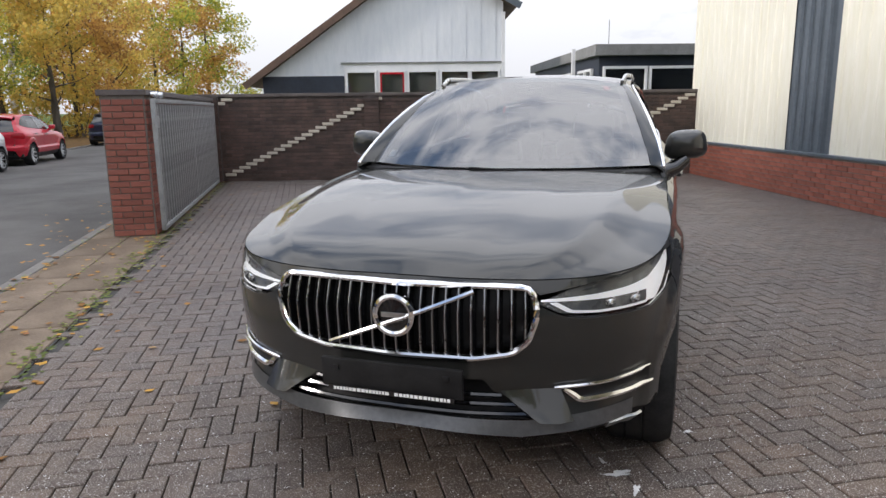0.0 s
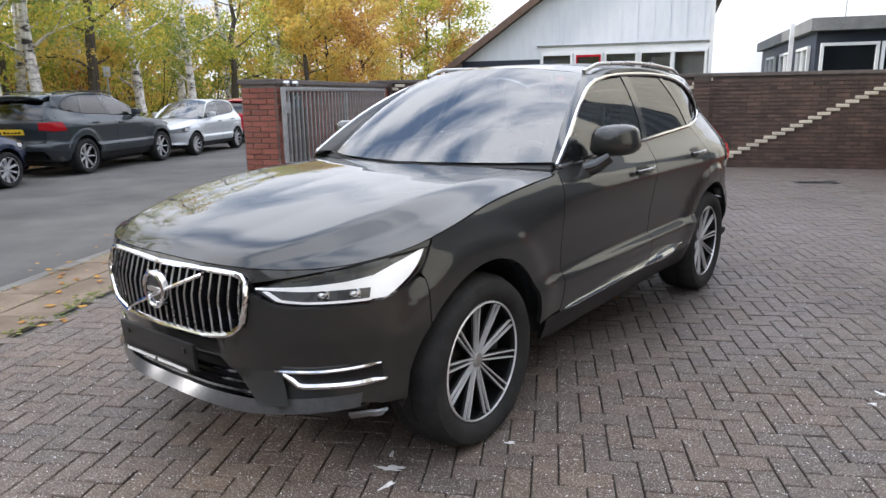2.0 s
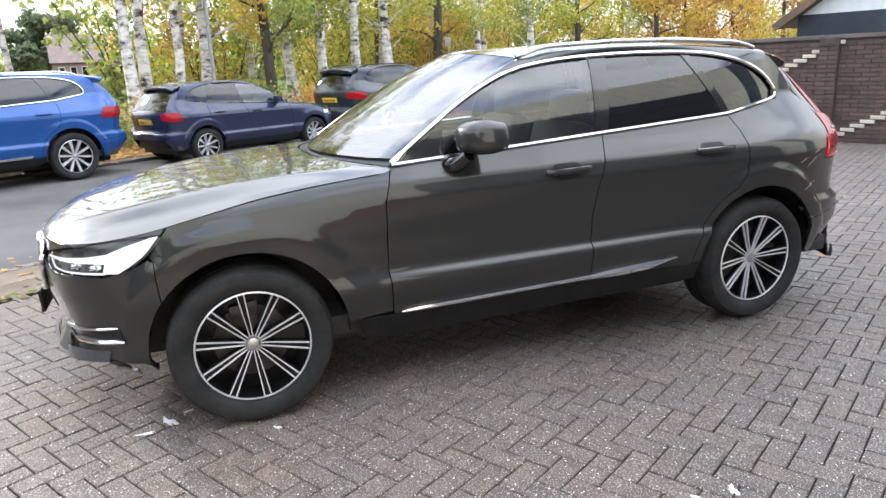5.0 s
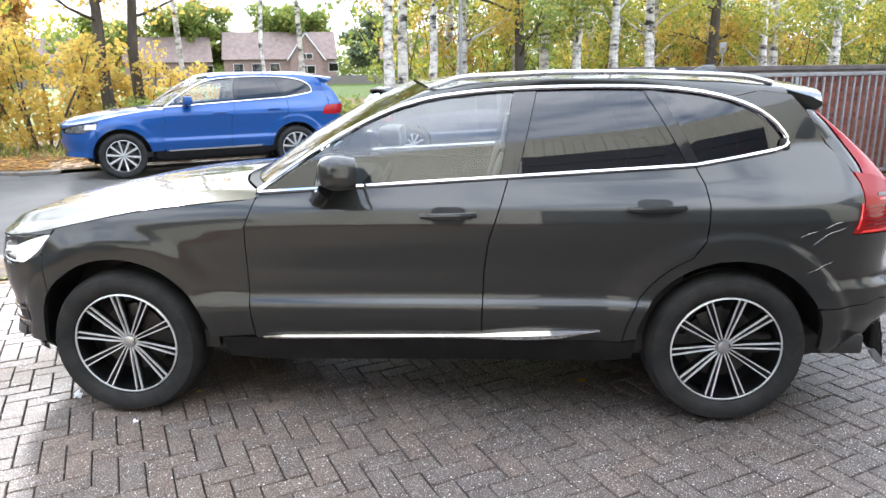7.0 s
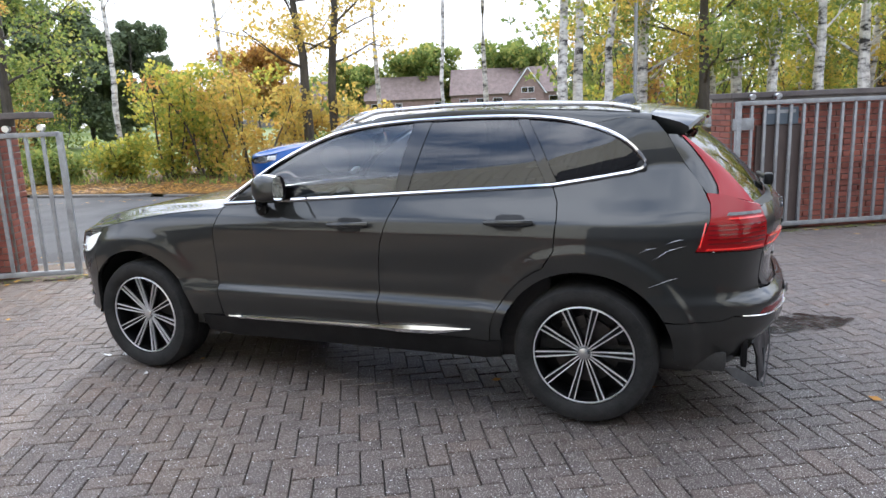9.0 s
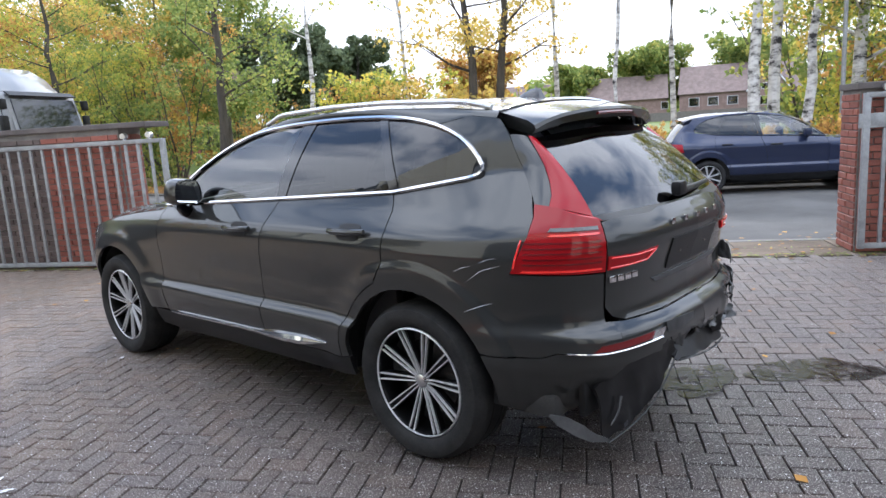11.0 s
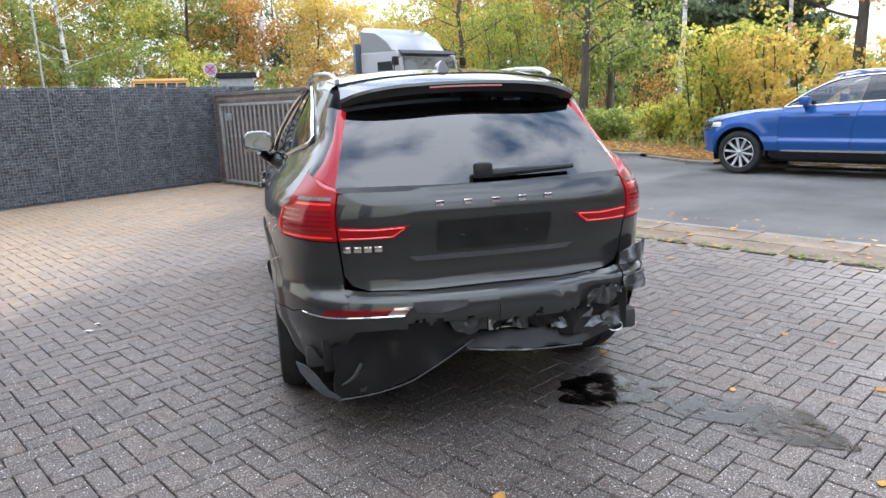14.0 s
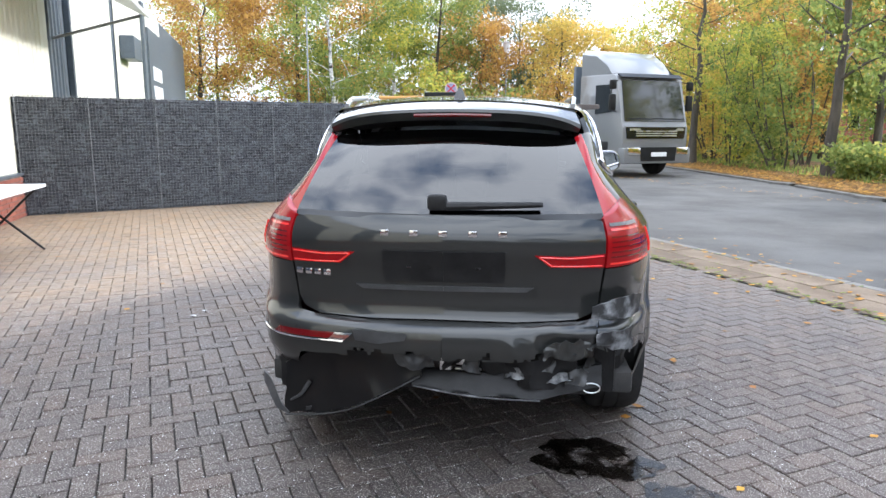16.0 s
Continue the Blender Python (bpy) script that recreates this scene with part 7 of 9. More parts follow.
solid("strip_head", GABLE, -2.52, 2.40, -0.06, 0.02, 2.60, 2.80, M_FRAME, "white panel above the windows", parent=house)
solid("strip_flashing", GABLE, -2.60, 2.46, -0.10, 0.0, 2.80, 2.84, M_GREYROOF, "thin flashing", parent=house)
window_unit(GABLE, -2.48, -1.50, 1.70, 2.60, -0.02, house, 1, (0,))
w = window_unit(GABLE, -1.46, -0.60, 1.70, 2.60, -0.02, house, 1, (0,))
for xa in (-1.40, -0.70):
    solid("red_sash", GABLE, xa, xa + 0.05, -0.09, -0.02, 1.78, 2.52, M_RED, "red sash bar", parent=w)
solid("red_sash", GABLE, -1.40, -0.65, -0.09, -0.02, 2.47, 2.53, M_RED, "red sash bar", parent=w)
window_unit(GABLE, -0.56, 0.42, 1.70, 2.60, -0.02, house, 1, (0,))
window_unit(GABLE, 0.46, 2.36, 1.70, 2.60, -0.02, house, 2, (0, 1))
solid("downpipe", GABLE, 2.40, 2.50, -0.12, -0.02, 0, 4.3, M_FRAME, "white downpipe", parent=house)

flat = new("flat_roof_building")
tagged(flat, "low navy-clad flat-roofed building with white framed windows", "building")
solid("wall", FLAT, -0.95, 7, 0, 9, 0, 2.72, M_NAVYBOARD, "navy cladding", parent=flat)
solid("roof_edge", FLAT, -1.12, 7.2, -0.22, 9.2, 2.72, 3.0, M_GREYROOF, "grey roof fascia", parent=flat)
window_unit(FLAT, -0.86, 0.34, 1.60, 2.45, -0.03, flat, 1)
window_unit(FLAT, 0.38, 1.70, 1.60, 2.45, -0.03, flat, 1)
FLATL = FLAT @ Matrix.Translation((-0.95, 0, 0)) @ Matrix.Rotation(radians(-90), 4, "Z")   # local x runs towards the front corner
for a, b in ((-2.0, -0.5), (-4.6, -2.9), (-7.4, -5.6)):
    window_unit(FLATL, a, b, 1.55, 2.42, -0.03, flat, 2, (0, 1))
solid("roof_aerial", FLAT, 0.45, 0.47, 4.0, 4.02, 3.0, 4.1, M_GALV, "thin aerial mast", parent=flat)
solid("vent_pipe", FLAT, -1.22, -1.12, 1.9, 2.0, 0.5, 3.05, M_FRAME, "white downpipe", parent=flat)

# shed fittings beyond the gabion wall
pipe = solid("downpipe_shed", SHED, 21.0, 21.12, -0.10, 0.02, 0.3, SH_H, M_SLATE, "grey downpipe on the shed wall", 0.02)
solid("wall_box", SHED, 27.1, 28.4, -0.35, 0.05, 3.35, 4.0, M_SLATE, "grey metal box on the shed wall", 0.03, kind="", cat="box")
solid("roller_door", SHED, 32.3, 36.0, -0.03, 0.05, 0, 4.9, M_SLATE, "slate grey sectional door with windows", 0.01)
for zz in (2.4, 3.1):
    solid("door_window", SHED, 33.0, 35.3, -0.05, -0.02, zz, zz + 0.5, M_FRAME, "pale window band in the door", parent=bpy.data.objects["roller_door"])
solid("corner_trim", SHED, 31.2, 31.7, -0.04, 0.05, 0.0, SH_H, M_SLATE, "grey corner trim of the shed")
canopy = new("wall_canopy")
tagged(canopy, "pale sheet canopy jutting from the shed wall", "canopy")
roof_slab(SHED @ Matrix.Rotation(radians(90), 4, "Z"), (-1.7, 3.55), (0.1, 4.45), -20.4, -15.6, 0.06, M_FRAME, "sheet", canopy, "pale canopy sheet")
for xx in (15.8, 20.2):
    bm = bmesh.new()
    tube(bm, [SHED @ Vector((xx, -1.55, 3.58)), SHED @ Vector((xx, 0.05, 3.1))], 0.03, 8)
    part("strut", bm, M_GALV, canopy, "steel strut")

# trestle table by the shed
TB = SHED @ Matrix.Translation((13.15, -0.83, -0.06))
table = new("trestle_table")
tagged(table, "white folding table with thin black legs", "table")
solid("tabletop", TB, -0.95, 0.95, -0.42, 0.42, 0.80, 0.835, M_FRAME, "white tabletop", 0.008, table)
for xx in (-0.75, 0.75):
    for s in (-1, 1):
        bm = bmesh.new()
        tube(bm, [TB @ Vector((xx, -s * 0.36, 0.80)), TB @ Vector((xx + 0.05, s * 0.38, 0.072))], 0.014, 8)
        part("leg", bm, M_TRIM, table, "thin black leg")


# ---- puddles, marks ----
def blob(name, c, rx, ry, ang, seed, mat, z, label, kind, cat="", wob=0.35, n=48):
    rr = random.Random(seed)
    ph = [rr.uniform(0, 6.28) for _ in range(5)]
    V = [(c[0], c[1], z)]
    for i in range(n):
        a = 2 * math.pi * i / n
        r = 1 + wob * (0.5 * math.sin(2 * a + ph[0]) + 0.4 * math.sin(3 * a + ph[1]) + 0.3 * math.sin(5 * a + ph[2]) + 0.25 * math.sin(9 * a + ph[3]))
        x, y = r * rx * math.cos(a), r * ry * math.sin(a)
        V.append((c[0] + x * math.cos(ang) - y * math.sin(ang), c[1] + x * math.sin(ang) + y * math.cos(ang), z))
    F = [(0, i + 1, (i + 1) % n + 1) for i in range(n)]
    return tagged(link_mesh(name, V, F, mat, smooth=False), label, cat, "", kind)


blob("puddle", (-1.13, 2.56), 0.34, 0.20, 2.2, 3, M_WATER, 0.0055, "shallow dark puddle on the pavers", "", "puddle", 0.24)
blob("puddle", (-0.66, 2.06), 0.30, 0.17, -0.3, 6, M_WATER, 0.0055, "shallow dark puddle behind the car", "", "puddle", 0.24)
M_FLECK = mixed("white_fleck", (0.55, 0.56, 0.56), (0.75, 0.75, 0.75), 20, (0.5, 0.7), 0.2, 0.003)
for i, (cx, cy, rx, ry) in enumerate(((0.73, -1.88, 0.055, 0.018), (0.80, -1.98, 0.03, 0.014), (2.19, 0.03, 0.028, 0.016), (1.0, -1.43, 0.02, 0.012), (2.17, -0.12, 0.022, 0.012), (0.66, -1.80, 0.02, 0.01))):
    blob("white_mark", (cx, cy), rx, ry, 0.4 + i, 20 + i, M_FLECK, 0.005, "small white mark on the wet pavers", "", "mark", 0.6, 24)
lf = new("wet_leaf")
tagged(lf, "small dark wet leaf stuck on the car's rear pillar", "leaf")
bm = bmesh.new()
LP = Vector(side(kat(1.66), 1.285)) + Vector((0.006, 0.002, 0.002))
lathe(bm, [(0.0005, 0.004), (0.016, 0.003), (0.026, 0.0)], Matrix.Translation(LP) @ Vector((0.93, 0.15, 0.33)).normalized().to_track_quat("Z", "Y").to_matrix().to_4x4() @ Matrix.Diagonal((1, 1.35, 1, 1)), 14)
part("blade", bm, M_TRIM, lf, "dark leaf blade")
drain = new("drain_grate")
tagged(drain, "flat dark drain grate in the yard", "drain")
DM = Matrix.Translation((0.45, 8.35, 0)) @ Matrix.Rotation(radians(29), 4, "Z")
solid("frame", DM, -0.32, 0.32, -0.12, 0.12, -0.005, 0.006, M_TRIM, "cast frame", parent=drain)
for i in range(9):
    solid("bar", DM, -0.28 + i * 0.066, -0.25 + i * 0.066, -0.09, 0.09, 0.006, 0.012, M_GABCORE, parent=drain)


# ---- parked cars across the road ----
def car_warp(L, W, H, wb, r, fo, up=0.0):
    k = r / 0.365
    fa, ra = -wb / 2, wb / 2
    ro = L - fo - wb
    ys = [-2.345, F_AXLE - 0.46, F_AXLE + 0.46, R_AXLE - 0.46, R_AXLE + 0.46, 2.315]
    yt = [fa - fo, fa - 0.46 * k, fa + 0.46 * k, ra - 0.46 * k, ra + 0.46 * k, ra + ro]
    zs = [0, 0.82, 1.62]
    zt = [0, 0.82 * k, H]
    sx = W / 1.87

    def f(V):
        V = np.array(V, float)
        hi = np.clip((V[:, 2] - 1.0) / 0.5, 0, 1) * np.clip((V[:, 1] - 0.6) / 1.3, 0, 1)
        V[:, 1] += up * hi * (1 + 0.3 * hi)
        return np.stack([V[:, 0] * sx, np.interp(V[:, 1], ys, yt), np.interp(V[:, 2], zs, zt)], 1)
    return f


def street_car(u, v, forward, name, label, paint, L, W, H, wb, r, fo, chrome=False, rails=False, spokes=10, plate=None):
    root = new(name)
    tagged(root, label, "car", "cars parked across the road")
    w = car_warp(L, W, H, wb, r, fo, 0.19 if rails else 0.0)
    car_shell(root, paint, w, None, chrome)
    for mir in (False, True):
        s = -1 if mir else 1
        for nm, pl, mt, lb in (("bumper_corner", POLY["bumper_corner"], paint, "lower bumper corner"), ("tail_lamp", ky([(1.88, 0.91), (1.93, 1.06)]) + [(14.5, 1.07), (krear(0.56), 1.06), (krear(0.56), 0.93), (14.6, 0.905)], M_TAIL, "red tail lamp")):
            V, F = body_mesh(pl, mir, 0.12, 0.03, 0.006 if nm == "tail_lamp" else 0)
            link_mesh(nm, w(V), F, mt, root, lb)
        V, F = body_mesh(POLY["tail_lamp"], mir, 0.12, 0.03)
        link_mesh("lamp_surround", w(V), F, paint, root, "painted rear corner")
        A = [side(kat(y), z) for y, z in ((1.795, 1.44), (1.84, 1.375), (1.888, 1.31), (1.93, 1.25), (1.966, 1.20), (1.985, 1.165))]
        B = [rear_glass(1, t) for t in (0.98, 0.78, 0.58, 0.38, 0.20, 0.02)]
        V, F = ruled(resample(A, 10), resample(B, 10), 3, 0.008)
        if mir:
            V, F = flipx(V, F)
        link_mesh("rear_pillar", w(V), F, paint, root, "rear roof pillar")
        V, F = body_mesh(ky([(-2.0, 0.80), (-1.83, 0.80), (-1.82, 0.88), (-1.98, 0.87)]), mir, 0.12, 0.03, 0.004, 0.01)
        link_mesh("headlamp_lens", w(V), F, M_SATIN, root, "bright headlamp lens")
        bm = bmesh.new()
        smooth_box(bm, (s * 0.97, -0.42, 1.20), (0.19, 0.15, 0.14), 0.045)
        smooth_box(bm, (s * 0.87, -0.44, 1.12), (0.10, 0.07, 0.06), 0.015)
        V, F = arrays(bm)
        bm.free()
        link_mesh("door_mirror", w(V), F, paint, root, "door mirror")
        for y0, z0 in ((0.105, 1.0), (1.02, 1.03)):
            bm = bmesh.new()
            tube(bm, [Vector((s * (hull(kat(yy), z0)[0] + 0.025), yy, z0)) for yy in np.linspace(y0 - 0.11, y0 + 0.11, 6)], 0.014, 6)
            V, F = arrays(bm)
            bm.free()
            link_mesh("door_handle", w(V), F, M_TRIM if not chrome else paint, root, "door handle")
        if chrome:
            V, F = body_mesh(ky([(-0.79, 0.428), (-0.77, 0.405), (0.75, 0.412), (0.79, 0.448)]), mir, 0.2, 0.03, 0.012, 0.02)
            link_mesh("sill_strip", w(V), F, M_CHROME, root, "bright sill strip")
        if rails:
            bm = bmesh.new()
            pts = []
            for t in np.linspace(0, 1, 16):
                y = -0.15 + 1.72 * t
                e = min(1, min(t, 1 - t) / 0.1)
                pts.append((s * (float(np.interp(y, ROOF_Y, ROOF_X)) - 0.012), y, roof(0.96, min(1, max(0, (y + 0.01) / 1.67)))[2] + 0.012 + 0.026 * math.sin(e * math.pi / 2)))
            tube(bm, [Vector(p) for p in w(np.array(pts))], 0.015, 6)
            part("roof_rail", bm, M_SATIN if chrome else M_TRIM, root, "roof rail")
        for ya in (-wb / 2, wb / 2):
            bm = bmesh.new()
            n = 18
            k = r / 0.365
            rings = []
            for xx in (0.90 * W / 1.87, 0.55):
                rings.append([bm.verts.new((s * xx, ya + 0.45 * k * math.cos(math.pi * (-0.1 + 1.2 * i / n)), r + 0.45 * k * math.sin(math.pi * (-0.1 + 1.2 * i / n)))) for i in range(n + 1)])
            for i in range(n):
                bm.faces.new((rings[0][i], rings[0][i + 1], rings[1][i + 1], rings[1][i]))
            bm.faces.new(rings[1])
            part("wheel_housing", bm, M_TRIM, root, "black wheel housing")
            wheel(root, s * (W / 2 - 0.03), ya, r, r, r * 0.70, 0.21, spokes, spokes > 7, 11, s, True)
    V, F = weld(*both(*body_mesh(POLY["rear_bumper"], False)))
    link_mesh("rear_bumper", w(V), F, paint, root, "rear bumper")
    bm = bmesh.new()
    box(bm, 0, 0.3, 0.28, 1.3, 3.4, 0.14, 0.03)
    box(bm, 0, 2.10, 0.45, 1.1, 0.14, 0.22, 0.03)
    V, F = arrays(bm)
    bm.free()
    link_mesh("underbody", w(V), F, M_TRIM, root, "dark underbody")
    V, F = panel([(0, 0.62), (kfront(0.40), 0.64), (kfront(0.455), 0.72), (kfront(0.45), 0.83), (0, 0.842)], hull, 0.2, 0.04, 0.01, -0.01)
    V, F = weld(*both(V, F))
    link_mesh("grille", w(V), F, M_GLOSSBLACK, root, "dark grille")
    V, F = panel([(0, 0.375), (kfront(0.50), 0.372), (kfront(0.325), 0.478), (kfront(0.295), 0.528), (0, 0.528)], hull, 0.2, 0.03, 0, -0.02)
    V, F = weld(*both(V, F))
    link_mesh("lower_intake", w(V), F, M_TRIM, root, "black lower intake")
    if plate:
        V, F = panel([(krear(0.25), 0.85), (krear(0.25), 0.95), (18, 0.95), (18, 0.85)], hull, 0.3, 0.06, 0.01, 0.01)
        V, F = weld(*both(V, F))
        pp = link_mesh("number_plate", w(V), F, plate, root, "plain number plate")
        for i in range(5):
            bm = bmesh.new()
            box(bm, -0.16 + i * 0.08, 2.285, 0.90, 0.05, 0.012, 0.055)
            V, F = arrays(bm)
            bm.free()
            V = w(V)
            link_mesh("plate_bar", V, F, M_GLOSSBLACK, pp, "dark plate bar")
    D = D_ROAD if forward else -D_ROAD
    yx = -D
    xx = Vector((yx.y, -yx.x, 0))
    c = uv(u, v, -0.055)
    root.matrix_basis = Matrix(((xx.x, yx.x, 0, c.x), (xx.y, yx.y, 0, c.y), (0, 0, 1, c.z), (0, 0, 0, 1)))
    return root


street_car(-4.12, -7.22, False, "blue_suv", "bright blue large SUV with chrome trim parked at the kerb", M_BLUE, 5.05, 1.95, 1.74, 2.99, 0.385, 0.95, True, True)
street_car(0.94, -6.85, True, "navy_hatchback", "dark navy compact hatchback parked at the kerb", M_NAVY, 4.2, 1.76, 1.48, 2.58, 0.315, 0.88, plate=M_YELLOWPLATE, spokes=9)
street_car(5.85, -6.95, True, "dark_suv", "dark green-black SUV with roof rails parked at the kerb", M_BLACKCAR, 4.6, 1.85, 1.67, 2.80, 0.36, 0.85, False, True, plate=M_YELLOWPLATE, spokes=7)
street_car(10.0, -6.75, False, "silver_hatchback", "small silver hatchback parked facing the dark SUV", M_SILVER, 3.9, 1.65, 1.46, 2.46, 0.30, 0.80, spokes=9)
street_car(14.9, -6.85, True, "red_hatchback", "small red hatchback parked along the road", M_RED, 4.0, 1.69, 1.47, 2.51, 0.305, 0.82, plate=M_WHITE, spokes=9)
street_car(27.0, -6.9, True, "black_hatchback", "black car parked further along the road", M_NAVY, 4.2, 1.76, 1.48, 2.58, 0.315, 0.88, spokes=9)


# ---- trees, shrubs, leaves ----
def leaf_material(name, stops, trans=0.6):
    m, n, l, b = material(name)
    g = n.new("ShaderNodeNewGeometry")
    r = ramp(n, stops)
    l.new(g.outputs["Random Per Island"], r.inputs["Fac"])
    l.new(r.outputs["Color"], b.inputs["Base Color"])
    b.inputs["Roughness"].default_value = 0.6
    b.inputs["Specular IOR Level"].default_value = 0.2
    t = n.new("ShaderNodeBsdfTranslucent")
    l.new(r.outputs["Color"], t.inputs["Color"])
    mx = n.new("ShaderNodeMixShader")
    mx.inputs["Fac"].default_value = trans
    l.new(b.outputs["BSDF"], mx.inputs[1])
    l.new(t.outputs["BSDF"], mx.inputs[2])
    l.new(mx.outputs["Shader"], n["Material Output"].inputs["Surface"])
    return m


L_YGREEN = leaf_material("yellow_green_leaves", [(0.0, (0.23, 0.30, 0.07)), (0.4, (0.37, 0.40, 0.085)), (0.75, (0.55, 0.50, 0.095)), (1.0, (0.68, 0.52, 0.10))])
L_YELLOW = leaf_material("golden_leaves", [(0.0, (0.40, 0.33, 0.10)), (0.4, (0.60, 0.46, 0.12)), (0.8, (0.70, 0.53, 0.13)), (1.0, (0.68, 0.40, 0.11))])
L_ORANGE = leaf_material("orange_brown_leaves", [(0.0, (0.30, 0.17, 0.07)), (0.5, (0.52, 0.30, 0.09)), (1.0, (0.66, 0.42, 0.11))])
L_GREEN = leaf_material("green_leaves", [(0.0, (0.14, 0.20, 0.06)), (0.5, (0.23, 0.29, 0.08)), (0.85, (0.35, 0.37, 0.10)), (1.0, (0.48, 0.43, 0.12))])
L_DARK = leaf_material("dark_needles", [(0.0, (0.12, 0.155, 0.09)), (1.0, (0.22, 0.26, 0.14))], 0.4)
L_FALLEN = leaf_material("fallen_leaves", [(0.0, (0.13, 0.06, 0.02)), (0.4, (0.36, 0.17, 0.03)), (0.8, (0.52, 0.29, 0.05)), (1.0, (0.30, 0.12, 0.04))], 0.1)
M_BARK = mixed("grey_brown_bark", (0.045, 0.038, 0.030), (0.10, 0.085, 0.065), 5, (0.8, 0.95), 0.8, 0.02, stretch=(1, 1, 0.25))


def birch_bark():
    m, n, l, b = material("birch_bark")
    t = noise_tex(n, l, 2.2, 5, 0.7, stretch=(1, 1, 2.2))
    r = ramp(n, [(0.38, (0.03, 0.028, 0.026)), (0.46, (0.42, 0.40, 0.37)), (0.56, (0.70, 0.68, 0.64))])
    l.new(t.outputs["Fac"], r.inputs["Fac"])
    l.new(r.outputs["Color"], b.inputs["Base Color"])
    b.inputs["Roughness"].default_value = 0.75
    add_bump(n, l, b, t.outputs["Fac"], 0.4, 0.01)
    return m


M_BIRCH = birch_bark()


def leaf_quads(rs, C, size, squash=0.75):
    """One folded leaf clump (a bent quad) at each centre."""
    n = len(C)
    a = rs.normal(size=(n, 3))
    a /= np.linalg.norm(a, axis=1)[:, None]
    b = np.cross(a, rs.normal(size=(n, 3)))
    b /= np.linalg.norm(b, axis=1)[:, None] + 1e-9
    s = size * rs.uniform(0.55, 1.35, (n, 1))
    V = np.empty((n, 4, 3))
    V[:, 0] = C - a * s * 0.5
    V[:, 1] = C + b * s * 0.5 * squash
    V[:, 2] = C + a * s * 0.5
    V[:, 3] = C - b * s * 0.5 * squash
    V[:, 1] += np.cross(a, b) * s * 0.12
    return V.reshape(-1, 3)


def quad_mesh(name, V, mat, parent=None, label=""):
    n = len(V) // 4
    me = bpy.data.meshes.new(name)
    me.vertices.add(4 * n)
    me.vertices.foreach_set("co", V.astype(np.float32).ravel())
    me.loops.add(4 * n)
    me.loops.foreach_set("vertex_index", np.arange(4 * n, dtype=np.int32))
    me.polygons.add(n)
    me.polygons.foreach_set("loop_start", np.arange(0, 4 * n, 4, dtype=np.int32))
    me.update(calc_edges=True)
    me.materials.append(mat)
    ob = new(name, me)
    if parent:
        ob.parent = parent
    if label:
        ob["label"] = label
    return ob


def clumps(rs, centres, radii, per, size):
    out = []
    for c, r in zip(centres, radii):
        k = max(4, int(per * r * r))
        p = rs.normal(size=(k, 3))
        p /= np.linalg.norm(p, axis=1)[:, None]
        p *= (rs.uniform(0.25, 1.0, (k, 1)) ** 0.6) * r * np.array((1, 1, 0.75))
        out.append(c + p)
    return leaf_quads(rs, np.vstack(out), size)


def limb(bm, p, d, length, r0, rs, depth, tips):
    pts = [Vector(p)]
    d = Vector(d).normalized()
    for i in range(5):
        d = (d + Vector(rs.normal(0, 0.10, 3)) + Vector((0, 0, 0.04))).normalized()
        pts.append(pts[-1] + d * length / 5)
    tube(bm, pts, lambda t: r0 * (1 - 0.75 * t) + 0.004, 6)
    tips.append(pts[-1])
    tips.append(pts[3])
    if depth:
        for j in range(2):
            q = pts[2 + j * 2]
            nd = d + Vector(rs.normal(0, 0.55, 3))
            limb(bm, q, nd, length * 0.55, r0 * 0.45, rs, depth - 1, tips)


def tree(pos, h, crown_r, mat, seed, name, label, birch=True, lean=0.0, leaf=0.22, per=55, trunk=0.14, start=0.35, group="", sparse=1.0, thin_above=99.0):
    rs = np.random.RandomState(seed)
    root = new(name)
    tagged(root, label, "tree", group)
    bm = bmesh.new()
    a = rs.uniform(0, 6.28)
    pts = []
    for i in range(9):
        t = i / 8
        pts.append(Vector((math.cos(a) * lean * h * t ** 1.4 + rs.normal(0, 0.012) * h * t, math.sin(a) * lean * h * t ** 1.4 + rs.normal(0, 0.012) * h * t, h * 0.92 * t - 0.1)))
    tube(bm, pts, lambda t: trunk * (1.15 - 0.95 * t) + (0.05 * trunk / 0.14 if t == 0 else 0), 9)
    tips = []
    nl = 9 if birch else 11
    for i in range(nl):
        t = start + (0.95 - start) * (i + rs.uniform(0, 0.8)) / nl
        k = min(7, int(t * 8))
        p = pts[k].lerp(pts[k + 1], t * 8 - k)
        aa = i * 2.4 + rs.uniform(-0.4, 0.4)
        up = 0.5 if birch else 0.35
        ln = crown_r * (1.15 - 0.55 * abs(t - 0.6)) * rs.uniform(0.7, 1.15) * (1.0 - 0.55 * max(0, t - 0.7) / 0.3)
        limb(bm, p, (math.cos(aa), math.sin(aa), up), ln, trunk * 0.35 * (1.1 - t), rs, 1, tips)
    tips.append(pts[-1])
    part("trunk", bm, M_BIRCH if birch else M_BARK, root, "white birch trunk" if birch else "dark trunk and limbs")
    C = np.array([t[:] for t in tips])
    C = np.vstack([C, C + rs.normal(0, crown_r * 0.18, C.shape)])
    keep = rs.uniform(0, 1, len(C)) < np.where(C[:, 2] > thin_above, 0.22, sparse)
    C = C[keep]
    R = crown_r * rs.uniform(0.16, 0.38, len(C))
    quad_mesh("crown", clumps(rs, C, R, per / max(0.3, crown_r * 0.3), leaf), mat, root, "loose autumn crown")
    root.matrix_basis = Matrix.Translation(pos) @ Matrix.Rotation(rs.uniform(0, 6.28), 4, "Z")
    return root


